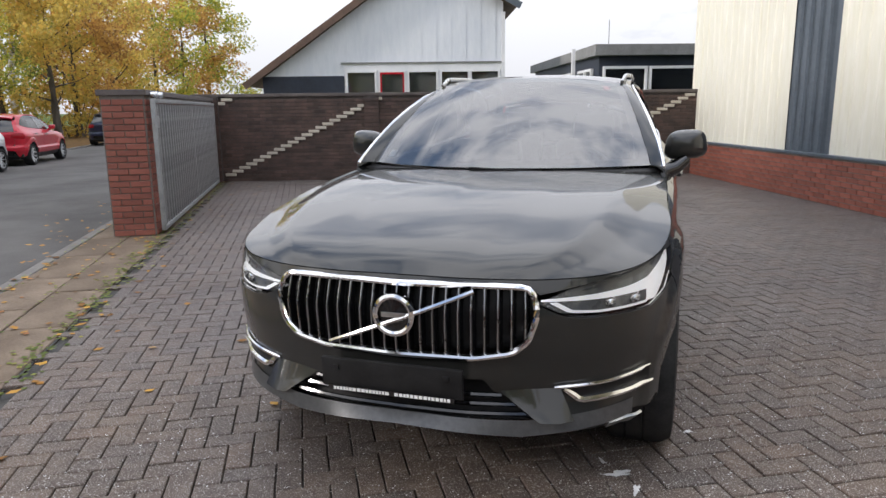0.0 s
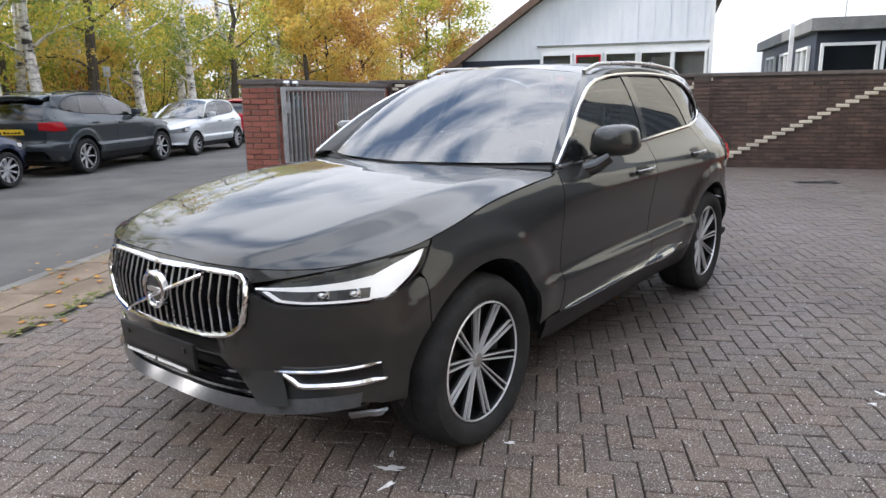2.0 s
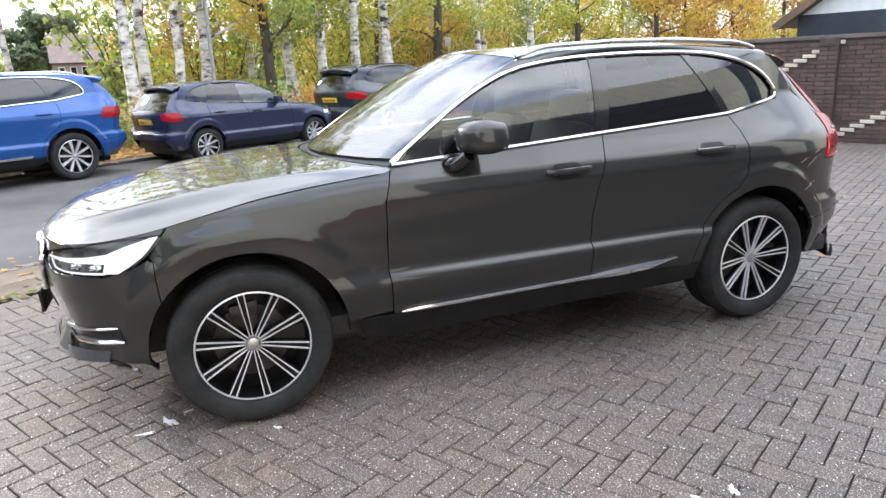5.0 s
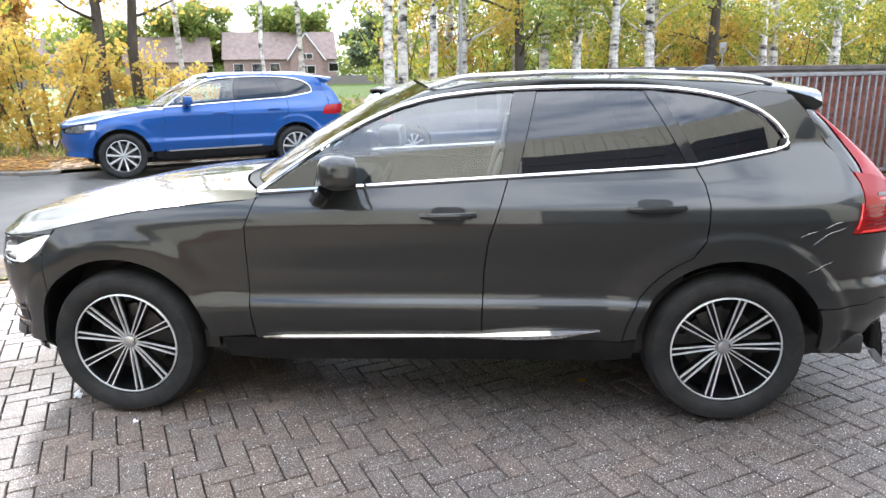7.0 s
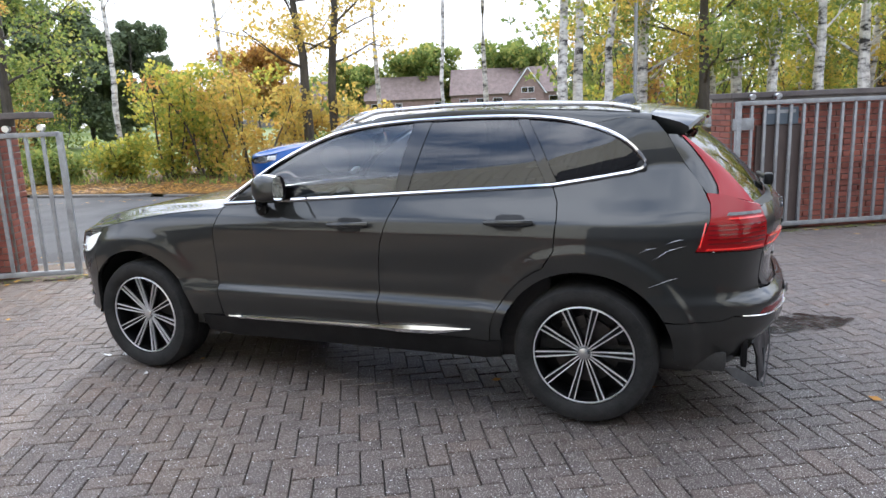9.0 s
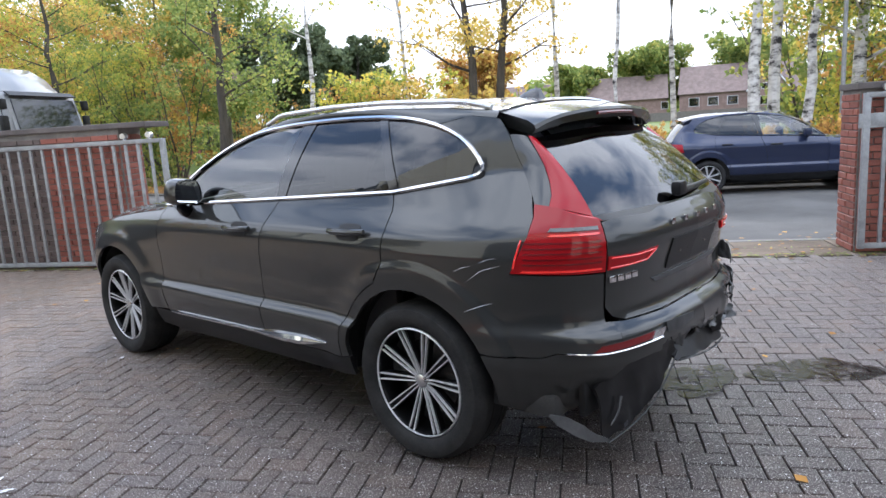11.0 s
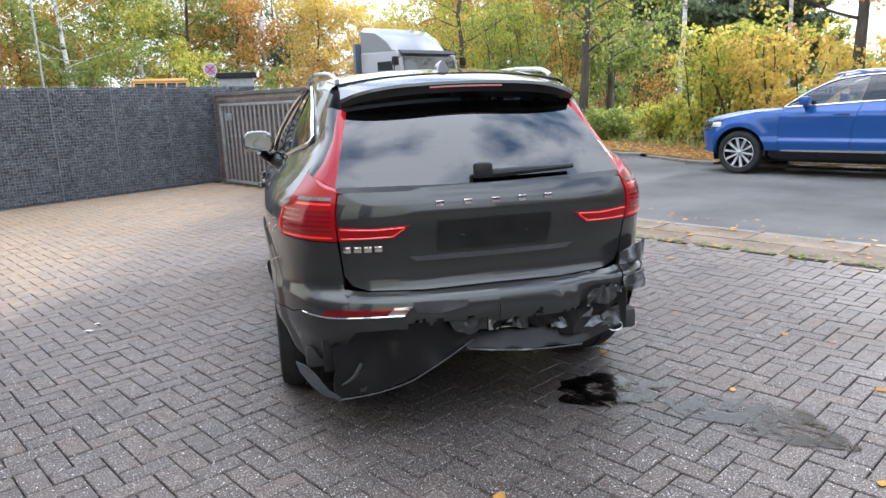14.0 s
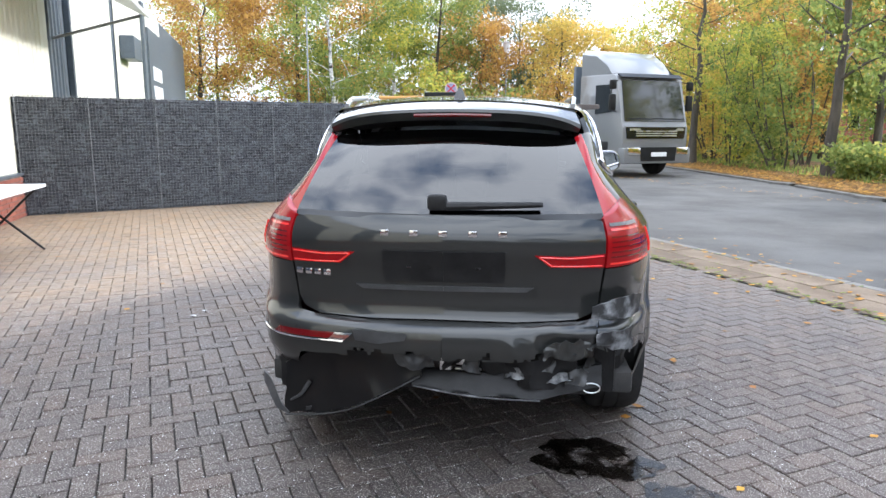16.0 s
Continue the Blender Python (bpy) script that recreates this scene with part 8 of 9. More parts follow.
def shrub(pos, w, h, mat, seed, label, leaf=0.16, per=120, name="shrub", stems=7):
    rs = np.random.RandomState(seed)
    root = new(name)
    tagged(root, label, "shrub", "roadside shrubs")
    bm = bmesh.new()
    C = []
    for i in range(stems):
        a = rs.uniform(0, 6.28)
        p = Vector((math.cos(a) * w * 0.15 * rs.uniform(0, 1), math.sin(a) * w * 0.15 * rs.uniform(0, 1), -0.1))
        d = Vector((math.cos(a) * 0.35, math.sin(a) * 0.35, 1)).normalized()
        pts = [p]
        for k in range(6):
            d = (d + Vector(rs.normal(0, 0.09, 3))).normalized()
            pts.append(pts[-1] + d * h / 6.5)
            for _ in range(3):
                C.append(np.array(pts[-1][:]) + rs.normal(0, 1, 3) * np.array((w * 0.14, w * 0.14, h * 0.05)))
        tube(bm, pts, lambda t: 0.035 * (1 - 0.8 * t) + 0.004, 6)
        if name == "thicket":
            part("stem", bm, M_BARK, root, "thin dark stem")
            bm = bmesh.new()
    if name == "thicket":
        bm.free()
    else:
        part("stem", bm, M_BARK, root, "thin dark stems")
    C = np.array(C)
    C = C[C[:, 2] > 0.15]
    R = rs.uniform(0.22, 0.5, len(C)) * (0.5 + 0.25 * w / 2)
    quad_mesh("foliage", clumps(rs, C, R, per, leaf), mat, root, "autumn foliage")
    root.matrix_basis = Matrix.Translation(pos)
    return root


# tall shrubs behind the blue car and the truck
k = 0
for u, v, w, h, mt in ((-7.2, -12.6, 2.4, 3.0, L_YELLOW), (-8.6, -13.2, 2.6, 3.6, L_YGREEN), (-9.8, -13.4, 2.2, 3.3, L_YGREEN), (-11.4, -14.4, 2.0, 1.3, L_YGREEN), (-13.0, -13.6, 1.8, 1.1, L_GREEN),
                       (-17.4, -15.6, 3.2, 5.0, L_GREEN), (-20.5, -16.4, 3.4, 5.8, L_YGREEN), (-23.4, -18.0, 3.4, 5.8, L_YELLOW), (-26.2, -18.8, 3.6, 6.2, L_YGREEN), (-29.5, -20.2, 3.8, 6.6, L_YELLOW),
                       (-33, -21.5, 4.0, 7.0, L_ORANGE), (-37, -23, 4.2, 6.6, L_YELLOW), (-42, -24.5, 4.5, 7.0, L_ORANGE), (-19.2, -18.8, 3.4, 6.8, L_ORANGE), (-22.0, -20.0, 3.6, 7.2, L_GREEN),
                       (-24.8, -21.2, 3.6, 6.8, L_GREEN), (-28, -22.5, 4, 7.2, L_YGREEN), (-31.5, -24, 4, 7.4, L_YELLOW), (-5.9, -13.9, 2.0, 2.7, L_YELLOW), (-4.8, -13.6, 1.8, 2.3, L_YELLOW), (-9.2, -15.6, 2.6, 3.4, L_ORANGE)):
    k += 1
    shrub(uv(u, v, -0.05), w, h, mt, 100 + k, "tall roadside shrub in yellow-green autumn leaf", 0.125, 330)
for i in range(13):
    u = -4.5 + i * 1.55
    shrub(uv(u, -11.2 + 0.5 * math.sin(i * 2.1), -0.05), 2.1, (1.3 if i < 5 else 1.2) + 0.22 * math.sin(i * 1.3), (L_GREEN, L_ORANGE, L_ORANGE)[i % 3], 140 + i, "low hedge bush behind the parked cars", 0.11, 240, "hedge_bush", 5)
# birch wood
rsb = np.random.RandomState(77)
spots = [(2.0, -13.2, 0.12), (2.6, -13.7, 0.12), (3.3, -13.1, 0.10), (4.9, -14.2, 0.14), (6.6, -13.2, 0.13), (8.4, -14.4, 0.14), (8.9, -13.3, 0.12), (10.6, -13.4, 0.13), (12.0, -13.0, 0.14), (13.6, -15.0, 0.13), (15.0, -13.2, 0.15),
         (16.6, -14.8, 0.13), (18.0, -13.2, 0.13), (20.2, -14.6, 0.15), (22.2, -13.2, 0.14), (24.5, -15.0, 0.15), (27.0, -13.4, 0.15), (30, -15, 0.15), (33.5, -13.6, 0.15),
         (6.0, -17.5, 0.15), (9.8, -18.5, 0.16), (13.2, -18.0, 0.17), (17.2, -18.8, 0.17), (21.5, -18.5, 0.17), (26, -19, 0.17)]
for i, (u, v, tr) in enumerate(spots):
    m = (L_GREEN, L_YGREEN, L_YGREEN, L_YELLOW, L_GREEN, L_YGREEN, L_YGREEN)[i % 7]
    edge = i < 3
    tree(uv(u, v, -0.05), rsb.uniform(9.5, 12), rsb.uniform(1.8, 2.6), m, 200 + i, "birch_tree", "slender birch with white trunk and thin autumn crown", i % 6 != 4, 0.06, 0.13, 110, tr * (1.4 if v > -15.5 else 1.15), 0.45 if edge else 0.22, "birch wood", 0.5 if edge else 0.85, 5.8)
for i, (u, v, tr) in enumerate(((-8.6, -16.4, 0.10), (-12.0, -16.2, 0.11))):
    tree(uv(u, v, -0.05), 9.5, 1.3, L_YGREEN, 230 + i, "birch_tree", "thin almost bare birch standing before the field", True, 0.03, 0.12, 60, tr, 0.55, "birch wood", 0.25, 4.0)
for i, (u, v, tr) in enumerate(((-1.6, -13.6, 0.07), (-3.4, -17.5, 0.10), (0.4, -17.0, 0.10))):
    tree(uv(u, v, -0.05), 11.5, 2.4, L_YGREEN, 234 + i, "birch_tree", "tall birch with bare white stem and high crown", True, 0.02, 0.14, 120, tr, 0.62, "birch wood", 0.9)
# understorey and back rows of the wood
for i in range(15):
    u = 5.2 + i * 1.9
    v = -15.4 - 1.6 * (i % 3)
    shrub(uv(u, v, -0.05), 3.0, 2.6 + (i * 7 % 5) * 0.5, (L_YGREEN, L_ORANGE, L_GREEN, L_YGREEN, L_YELLOW)[i % 5], 240 + i, "understorey shrub between the birches", 0.16, 110)
for i in range(17):
    u = 5.6 + i * 2.3
    v = -20.5 - 2.2 * (i % 2)
    shrub(uv(u, v, -0.05), 4.0, 6.4 + (i * 5 % 4) * 0.6, (L_GREEN, L_YGREEN, L_YGREEN, L_GREEN, L_YELLOW)[i % 5], 270 + i, "tall leafy thicket at the back of the wood", 0.22, 105, "thicket", 7)
# golden and orange trees down the road
for i, (u, v, h, r, m) in enumerate(((33, -11.4, 8.5, 2.8, L_YELLOW), (38, -11.8, 9.5, 3.2, L_ORANGE), (44, -12.0, 10, 3.6, L_YELLOW), (50, -12.5, 10.5, 3.8, L_ORANGE), (37, -15.5, 10.5, 3.6, L_YGREEN))):
    tree(uv(u, v, -0.05), h, r, m, 300 + i, "autumn_tree", "broad golden-orange autumn tree along the road", False, 0.02, 0.20, 110, 0.20, 0.2, "trees down the road", 0.62)
for i, (u, v, h, r, m) in enumerate(((57, -10.6, 11.5, 3.6, L_YGREEN), (61, -9.0, 13, 4.2, L_ORANGE), (67, -7.4, 13, 4.4, L_YGREEN))):
    tree(uv(u, v, -0.1), h, r, m, 310 + i, "autumn_tree", "tall autumn tree where the road bends away", False, 0.02, 0.24, 90, 0.22, 0.15, "trees down the road", 0.65)
for i, (u, v, w, h, m) in enumerate(((47, -10.6, 3.6, 3.8, L_YELLOW), (52, -10.8, 3.8, 4.4, L_YELLOW), (41, -11.0, 3.2, 3.0, L_ORANGE), (58, -9.0, 4.0, 3.6, L_YGREEN), (36, -11.4, 3.2, 2.8, L_YELLOW))):
    shrub(uv(u, v, -0.05), w, h, m, 460 + i, "yellow roadside shrub down the road", 0.18, 120)
# dark trunks and thin trees before the field
for i, (u, v, h, r, m, tr) in enumerate(((-5.7, -13.0, 10, 2.0, L_YELLOW, 0.15), (-5.0, -13.5, 10.5, 2.0, L_YELLOW, 0.14), (-22.0, -15.6, 9, 2.4, L_YGREEN, 0.16), (-14.3, -13.8, 9.5, 2.2, L_GREEN, 0.16))):
    tree(uv(u, v, -0.05), h, r, m, 320 + i, "roadside_tree", "roadside tree with dark trunk and yellow leaves", False, 0.06, 0.12, 90, tr, 0.3, "roadside trees", 0.55)
# taller trees behind the roadside shrubs
for i, (u, v, h, r, m) in enumerate(((-18.5, -22, 9, 2.6, L_GREEN), (-22.5, -24, 10, 2.8, L_YELLOW), (-26.5, -25.5, 10, 2.8, L_GREEN), (-30.5, -27.5, 11, 3.0, L_ORANGE), (-35, -29, 11, 3.0, L_YELLOW))):
    tree(uv(u, v, -0.05), h, r, m, 420 + i, "roadside_tree", "roadside tree with dark trunk and full autumn crown", False, 0.04, 0.16, 150, 0.16, 0.2, "roadside trees", 0.9)
# wood behind the gabion wall
for i, (x, y, h, r, m, b) in enumerate(((14, -40, 12, 3.6, L_ORANGE, False), (10.5, -36, 11, 3.2, L_GREEN, True), (8.0, -42, 10, 3.0, L_YGREEN, True), (5.5, -44, 13, 3.8, L_GREEN, False), (2.5, -46, 10, 3.2, L_ORANGE, False), (17, -46, 13, 4.0, L_YGREEN, True),
                                        (20, -38, 11, 3.5, L_ORANGE, False), (12.5, -50, 14, 4.2, L_GREEN, False), (0, -52, 12, 4.0, L_DARK, False), (-3.5, -48, 10, 3.6, L_YELLOW, False), (24, -50, 13, 4.5, L_YGREEN, False), (7, -56, 13, 4.2, L_GREEN, True))):
    tree((x, y, -0.1), h, r, m, 340 + i, "wood_tree", "tree of the wood behind the gabion wall", b, 0.05, 0.17, 130, 0.17, 0.22, "wood behind the gabion wall", 0.8)
for i in range(9):
    shrub((-2 + i * 3.2, -37 - 3 * (i % 2), -0.1), 4.2, 3.8 + 0.6 * (i % 3), (L_ORANGE, L_GREEN, L_YGREEN)[i % 3], 370 + i, "bushes at the edge of the wood", 0.2, 85)
for i in range(13):
    shrub((-22 + i * 3.6, -58 + 3 * (i % 3) - 0.25 * i, -0.1), 5.5, 8.5 + 0.7 * (i % 4), (L_GREEN, L_ORANGE, L_GREEN, L_YGREEN)[i % 4], 440 + i, "tall dense thicket at the back of the wood", 0.3, 75, "thicket", 8)
for i, (x, y, w, h, m) in enumerate(((-21, -37, 6, 4.0, L_GREEN), (-25, -38.5, 6, 4.6, L_ORANGE), (-29, -39, 6, 4.2, L_GREEN), (-17.5, -36, 5, 5.0, L_YGREEN))):
    shrub((x, y, -0.1), w, h, m, 410 + i, "broad bushes at the far side of the meadow", 0.2, 80)
# trees round the farm houses and dark conifers left of the field
for i, (x, y, h, r, m) in enumerate(((-35.5, -43, 10.5, 2.6, L_DARK), (-32.5, -45.5, 11.5, 2.8, L_DARK), (-38.5, -41.5, 9.5, 2.4, L_DARK), (-29.5, -48, 12, 3.0, L_DARK))):
    tree((x, y, -0.1), h, r, m, 390 + i, "conifer", "tall dark conifer at the edge of the field", False, 0.01, 0.36, 260, 0.2, 0.1, "conifers by the field")
for i, (x, y, h, r, m) in enumerate(((-117, -87, 15, 6.0, L_ORANGE), (-134, -58, 13.5, 6.0, L_GREEN), (-142, -41, 13.5, 6.5, L_GREEN), (-146, -22, 12, 5.0, L_DARK), (-128, -70, 11, 5.0, L_GREEN))):
    tree((x, y, 0.6), h, r, m, 400 + i, "farm_tree", "round tree behind the farm houses", False, 0.01, 0.75, 60, 0.3, 0.25, "trees round the farm")
# far tree line
rf = np.random.RandomState(9)
C, R = [], []
for i in range(150):
    a = radians(rf.uniform(150, 262))
    d = rf.uniform(150, 200)
    hh = rf.uniform(5, 13)
    for _ in range(3):
        C.append((math.cos(a) * d + rf.normal(0, 3), math.sin(a) * d + rf.normal(0, 3), hh * rf.uniform(0.2, 0.75)))
        R.append(hh * rf.uniform(0.3, 0.5))
tagged(quad_mesh("far_woods", clumps(rf, np.array(C), np.array(R), 5.0, 1.3), L_GREEN), "distant line of woods beyond the fields", "", "", "stuff")

# meadow beyond the shrubs
sheet("meadow", [uv(-5, -17), uv(-70, -35), uv(-90, -190), uv(20, -190), uv(4, -30)], M_FIELD, 0.0, "pale green meadow beyond the hedge")


# ---- houses in the distance ----
def far_house(pos, ang, w, d, h, rh, wall, roofm, label, wing=True):
    root = new("farm_house")
    tagged(root, label, "house", "houses beyond the field")
    m = Matrix.Translation(pos) @ Matrix.Rotation(ang, 4, "Z")
    solid("wall", m, -w / 2, w / 2, 0, d, 0, h, wall, "brick wall", parent=root)
    half = d / 2
    RM = m @ Matrix.Rotation(radians(90), 4, "Z")
    roof_slab(RM, (-0.4, h - 0.3), (half, h + rh), -w / 2 - 0.3, w / 2 + 0.3, 0.2, roofm, "roof", root, "tiled roof slope")
    roof_slab(RM, (half, h + rh), (d + 0.4, h - 0.3), -w / 2 - 0.3, w / 2 + 0.3, 0.2, roofm, "roof", root, "tiled roof slope")
    for s in (-1, 1):
        V = [tuple(m @ Vector((s * w / 2, y, z))) for y, z in ((0, h - 0.05), (d, h - 0.05), (half, h + rh))]
        link_mesh("gable", V, [(0, 1, 2)], wall, root, "gable wall", smooth=False)
    if wing:
        x0 = w * 0.08
        gw = w * 0.30
        V = [tuple(m @ Vector((x, y, z))) for y in (-0.6, d * 0.5) for x, z in ((x0, 0), (x0 + gw, 0), (x0 + gw, h), (x0 + gw / 2, h + rh * 0.9), (x0, h))]
        F = [(0, 1, 2, 3, 4)] + [(i, i + 5, (i + 1) % 5 + 5, (i + 1) % 5) for i in range(5)]
        link_mesh("cross_gable", V, F, wall, root, "red brick cross gable", smooth=False)
        roof_slab(m, (x0 - 0.4, h - 0.35), (x0 + gw / 2, h + rh * 0.93), -0.9, d * 0.5, 0.14, roofm, "gable_roof", root, "gable roof")
        roof_slab(m, (x0 + gw / 2, h + rh * 0.93), (x0 + gw + 0.4, h - 0.35), -0.9, d * 0.5, 0.14, roofm, "gable_roof", root, "gable roof")
        roof_slab(m, (x0 - 0.45, h - 0.5), (x0 + gw / 2, h + rh * 0.9), -1.0, -0.9, 0.2, M_FRAME, "barge_board", root, "white barge board")
        roof_slab(m, (x0 + gw / 2, h + rh * 0.9), (x0 + gw + 0.45, h - 0.5), -1.0, -0.9, 0.2, M_FRAME, "barge_board", root, "white barge board")
        window_unit(m, x0 + gw * 0.3, x0 + gw * 0.7, h * 0.95, h * 1.25, -0.62, root, 2)
        window_unit(m, x0 + gw * 0.25, x0 + gw * 0.75, h * 0.2, h * 0.62, -0.62, root, 2)
    for t in (-0.42, -0.26, -0.1, 0.43):
        window_unit(m, w * t, w * t + w * 0.09, h * 0.3, h * 0.75, -0.05, root, 1)
    return root


far_house((-130.5, -38.8, 1.2), radians(106.2), 21, 11, 3.6, 5.0, M_FARBRICK, M_FARTILE, "red brick farmhouse with cross gable beyond the field")
far_house((-124, -58, 1.2), radians(114), 15, 9, 3.2, 4.4, M_FARBRICK, M_FARTILE, "brick house with brown roof beyond the field", False)
far_house((-132, -14, 1.2), radians(97), 11, 9, 3.4, 4.6, M_FARBRICK, M_FARTILE, "small red-roofed brick house beyond the field", False)
far_house((-40, 12.5, 0.3), radians(70), 5.5, 7, 2.2, 2.8, M_BRICKREDJ, M_ROOFTILE, "brown-roofed house among the birches", False)
far_house((-39, -69, 0), radians(150), 12, 9, 4.4, 5.6, M_BRICKREDJ, M_REDTILE, "red-roofed house behind the roadside trees", False)
far_house((-140, -95, 1.2), radians(122), 19, 10, 3.6, 5.2, M_FARBRICK, M_FARTILE, "long brick house with dark roof beyond the field", False)
solid("field_wall", Matrix.Translation((-118, -40, 0)) @ Matrix.Rotation(radians(106), 4, "Z"), -60, 60, 0, 0.5, 0, 1.5, M_MORTAR, "low pale wall beyond the field")


# ---- street furniture ----
def post(pos, h, r, name, label, cat):
    root = new(name)
    tagged(root, label, cat)
    bm = bmesh.new()
    cyl(bm, (pos[0], pos[1], -0.1), (pos[0], pos[1], h), r, r * 0.8, 12)
    part("pole", bm, M_GALV, root, "galvanised pole")
    return root


p = Vector((-22.8, 9.0, 0))
s1 = post(p, 2.2, 0.035, "street_sign", "grey street sign seen from behind on a pole", "sign")
bm = bmesh.new()
box(bm, p.x, p.y, 2.40, 0.04, 0.26, 0.36, 0.01)
part("sign_plate", bm, M_GALV, s1, "blank sign plate")
p = uv(3.9, -12.2)
post(p, 7.0, 0.06, "lamp_pole", "tall grey lamp pole among the birches", "lamp")
p = Vector((3.5, -35.5, 0))
s2 = post(p, 3.9, 0.035, "traffic_sign", "round no-parking sign on a thin grey pole", "sign")
M_SIGNBLUE = simple("faded_sign_blue", (0.22, 0.22, 0.36), 0.5)
M_SIGNRIM = simple("faded_sign_rim", (0.52, 0.42, 0.44), 0.5)
for nm, r0, y0, mt, lb in (("sign_disc", 0.36, 0.05, M_SIGNRIM, "faded pale sign rim"), ("sign_face", 0.29, 0.066, M_SIGNBLUE, "faded blue sign face")):
    bm = bmesh.new()
    cyl(bm, (p.x, p.y + y0, 3.58), (p.x, p.y + y0 + 0.014, 3.58), r0, seg=28)
    part(nm, bm, mt, s2, lb)
for sg in (1, -1):
    bm = bmesh.new()
    box(bm, 0, 0, 0, 0.62, 0.008, 0.07, 0.0, Matrix.Translation((p.x, p.y + 0.088 + 0.009 * (sg < 0), 3.58)) @ Matrix.Rotation(radians(45 * sg), 4, "Y"))
    part("sign_stripe", bm, M_RED, s2, "red diagonal stripe")
p = Vector((0.5, -45.5, 0))
s3 = post(p, 6.6, 0.06, "street_lamp", "street lamp with pale lantern head", "lamp")
bm = bmesh.new()
cyl(bm, (p.x, p.y, 6.55), (p.x, p.y, 7.25), 0.17, 0.26, 12)
part("lamp_head", bm, M_FRAME, s3, "pale lantern")
bm = bmesh.new()
cyl(bm, (p.x, p.y, 7.25), (p.x, p.y, 7.38), 0.36, 0.10, 12)
part("lamp_cap", bm, M_GALV, s3, "grey lantern cap")
p = Vector((10.6, -31, 0))
post(p, 7.5, 0.05, "flag_pole", "thin pale pole behind the gabion wall", "pole")
p = uv(-14.6, -1.2)
cab = new("utility_cabinet")
tagged(cab, "small grey-green utility cabinet behind the wall", "cabinet")
solid("body", Matrix.Translation(p), -0.35, 0.35, -0.3, 0.3, -0.1, 2.1, M_GALV, "grey cabinet body", 0.02, cab)
solid("cap", Matrix.Translation(p), -0.42, 0.42, -0.36, 0.36, 2.1, 2.22, M_TRIM, "dark cabinet cap", 0.02, cab)


# ---- grey truck, yellow bus ----
def truck():
    root = new("truck")
    tagged(root, "grey lorry cab with roof deflector parked at the kerb", "truck")
    M_T = car_paint("grey_truck_paint", (0.20, 0.203, 0.205), 0.35)
    # local: front looks to -y, x across
    prof = [(0.0, 0.45), (-0.06, 0.9), (-0.05, 1.32), (0.0, 1.42), (0.30, 2.55), (0.42, 2.68), (2.1, 2.72), (2.1, 0.55), (0.9, 0.55), (0.8, 0.45)]
    V = [(s * 1.12, y, z) for s in (-1, 1) for y, z in prof]
    n = len(prof)
    F = [tuple(range(n)), tuple(range(2 * n - 1, n - 1, -1))] + [(i, i + n, (i + 1) % n + n, (i + 1) % n) for i in range(n)]
    bm = bmesh.new()
    vs = [bm.verts.new(v) for v in V]
    for f in F:
        bm.faces.new([vs[i] for i in f])
    bmesh.ops.recalc_face_normals(bm, faces=bm.faces)
    bmesh.ops.bevel(bm, geom=list(bm.edges), offset=0.05, segments=2, affect="EDGES", profile=0.6)
    part("cab", bm, M_T, root, "silver-grey truck cab")
    bm = bmesh.new()
    rings = []
    for y, z, wd in ((0.55, 2.70, 1.02), (0.9, 3.05, 1.04), (1.4, 3.32, 1.06), (2.1, 3.42, 1.08)):
        rings.append([bm.verts.new(p) for p in ((-wd, y, 2.70), (-wd, y, z - 0.12), (-wd * 0.85, y, z), (wd * 0.85, y, z), (wd, y, z - 0.12), (wd, y, 2.70))])
    for a, b in zip(rings, rings[1:]):
        for i in range(5):
            bm.faces.new((a[i], a[i + 1], b[i + 1], b[i]))
    bm.faces.new(rings[0])
    bm.faces.new(rings[-1][::-1])
    part("roof_deflector", bm, M_T, root, "rounded roof deflector")
    def quad(name, pts, mat, label, t=0.02):
        V = [Vector(p) for p in pts]
        nn = (V[1] - V[0]).cross(V[2] - V[0]).normalized() * t
        V2 = [v + nn for v in V]
        m = len(V)
        F = [tuple(range(m)), tuple(range(2 * m - 1, m - 1, -1))] + [(i, (i + 1) % m, (i + 1) % m + m, i + m) for i in range(m)]
        return link_mesh(name, V + V2, F, mat, root, label, smooth=False)
    quad("windscreen", [(1.03, -0.012, 1.47), (-1.03, -0.012, 1.47), (-0.98, 0.262, 2.52), (0.98, 0.262, 2.52)], M_TRUCKGLASS, "dark windscreen", 0.03)
    quad("sun_visor", [(1.05, 0.20, 2.60), (-1.05, 0.20, 2.60), (-1.05, 0.36, 2.70), (1.05, 0.36, 2.70)], M_TRIM, "dark sun visor", 0.03)
    quad("grille", [(0.98, -0.085, 1.02), (-0.98, -0.085, 1.02), (-1.02, -0.075, 1.32), (1.02, -0.075, 1.32)], M_GLOSSBLACK, "dark grille", 0.03)
    for z in (1.08, 1.14, 1.20):
        quad("grille_bar", [(0.70, -0.118, z), (-0.70, -0.118, z), (-0.70, -0.116, z + 0.03), (0.70, -0.116, z + 0.03)], M_SATIN, "grille bar", 0.01)
    bm = bmesh.new()
    box(bm, 0, -0.05, 0.58, 2.28, 0.30, 0.42, 0.06)
    part("bumper", bm, M_T, root, "grey front bumper")
    for x0, x1 in ((-0.92, -0.56), (0.66, 0.92)):
        quad("badge_bar", [(x1, -0.118, 1.225), (x0, -0.118, 1.225), (x0, -0.116, 1.285), (x1, -0.116, 1.285)], M_SATIN, "plain pale badge bar", 0.008)
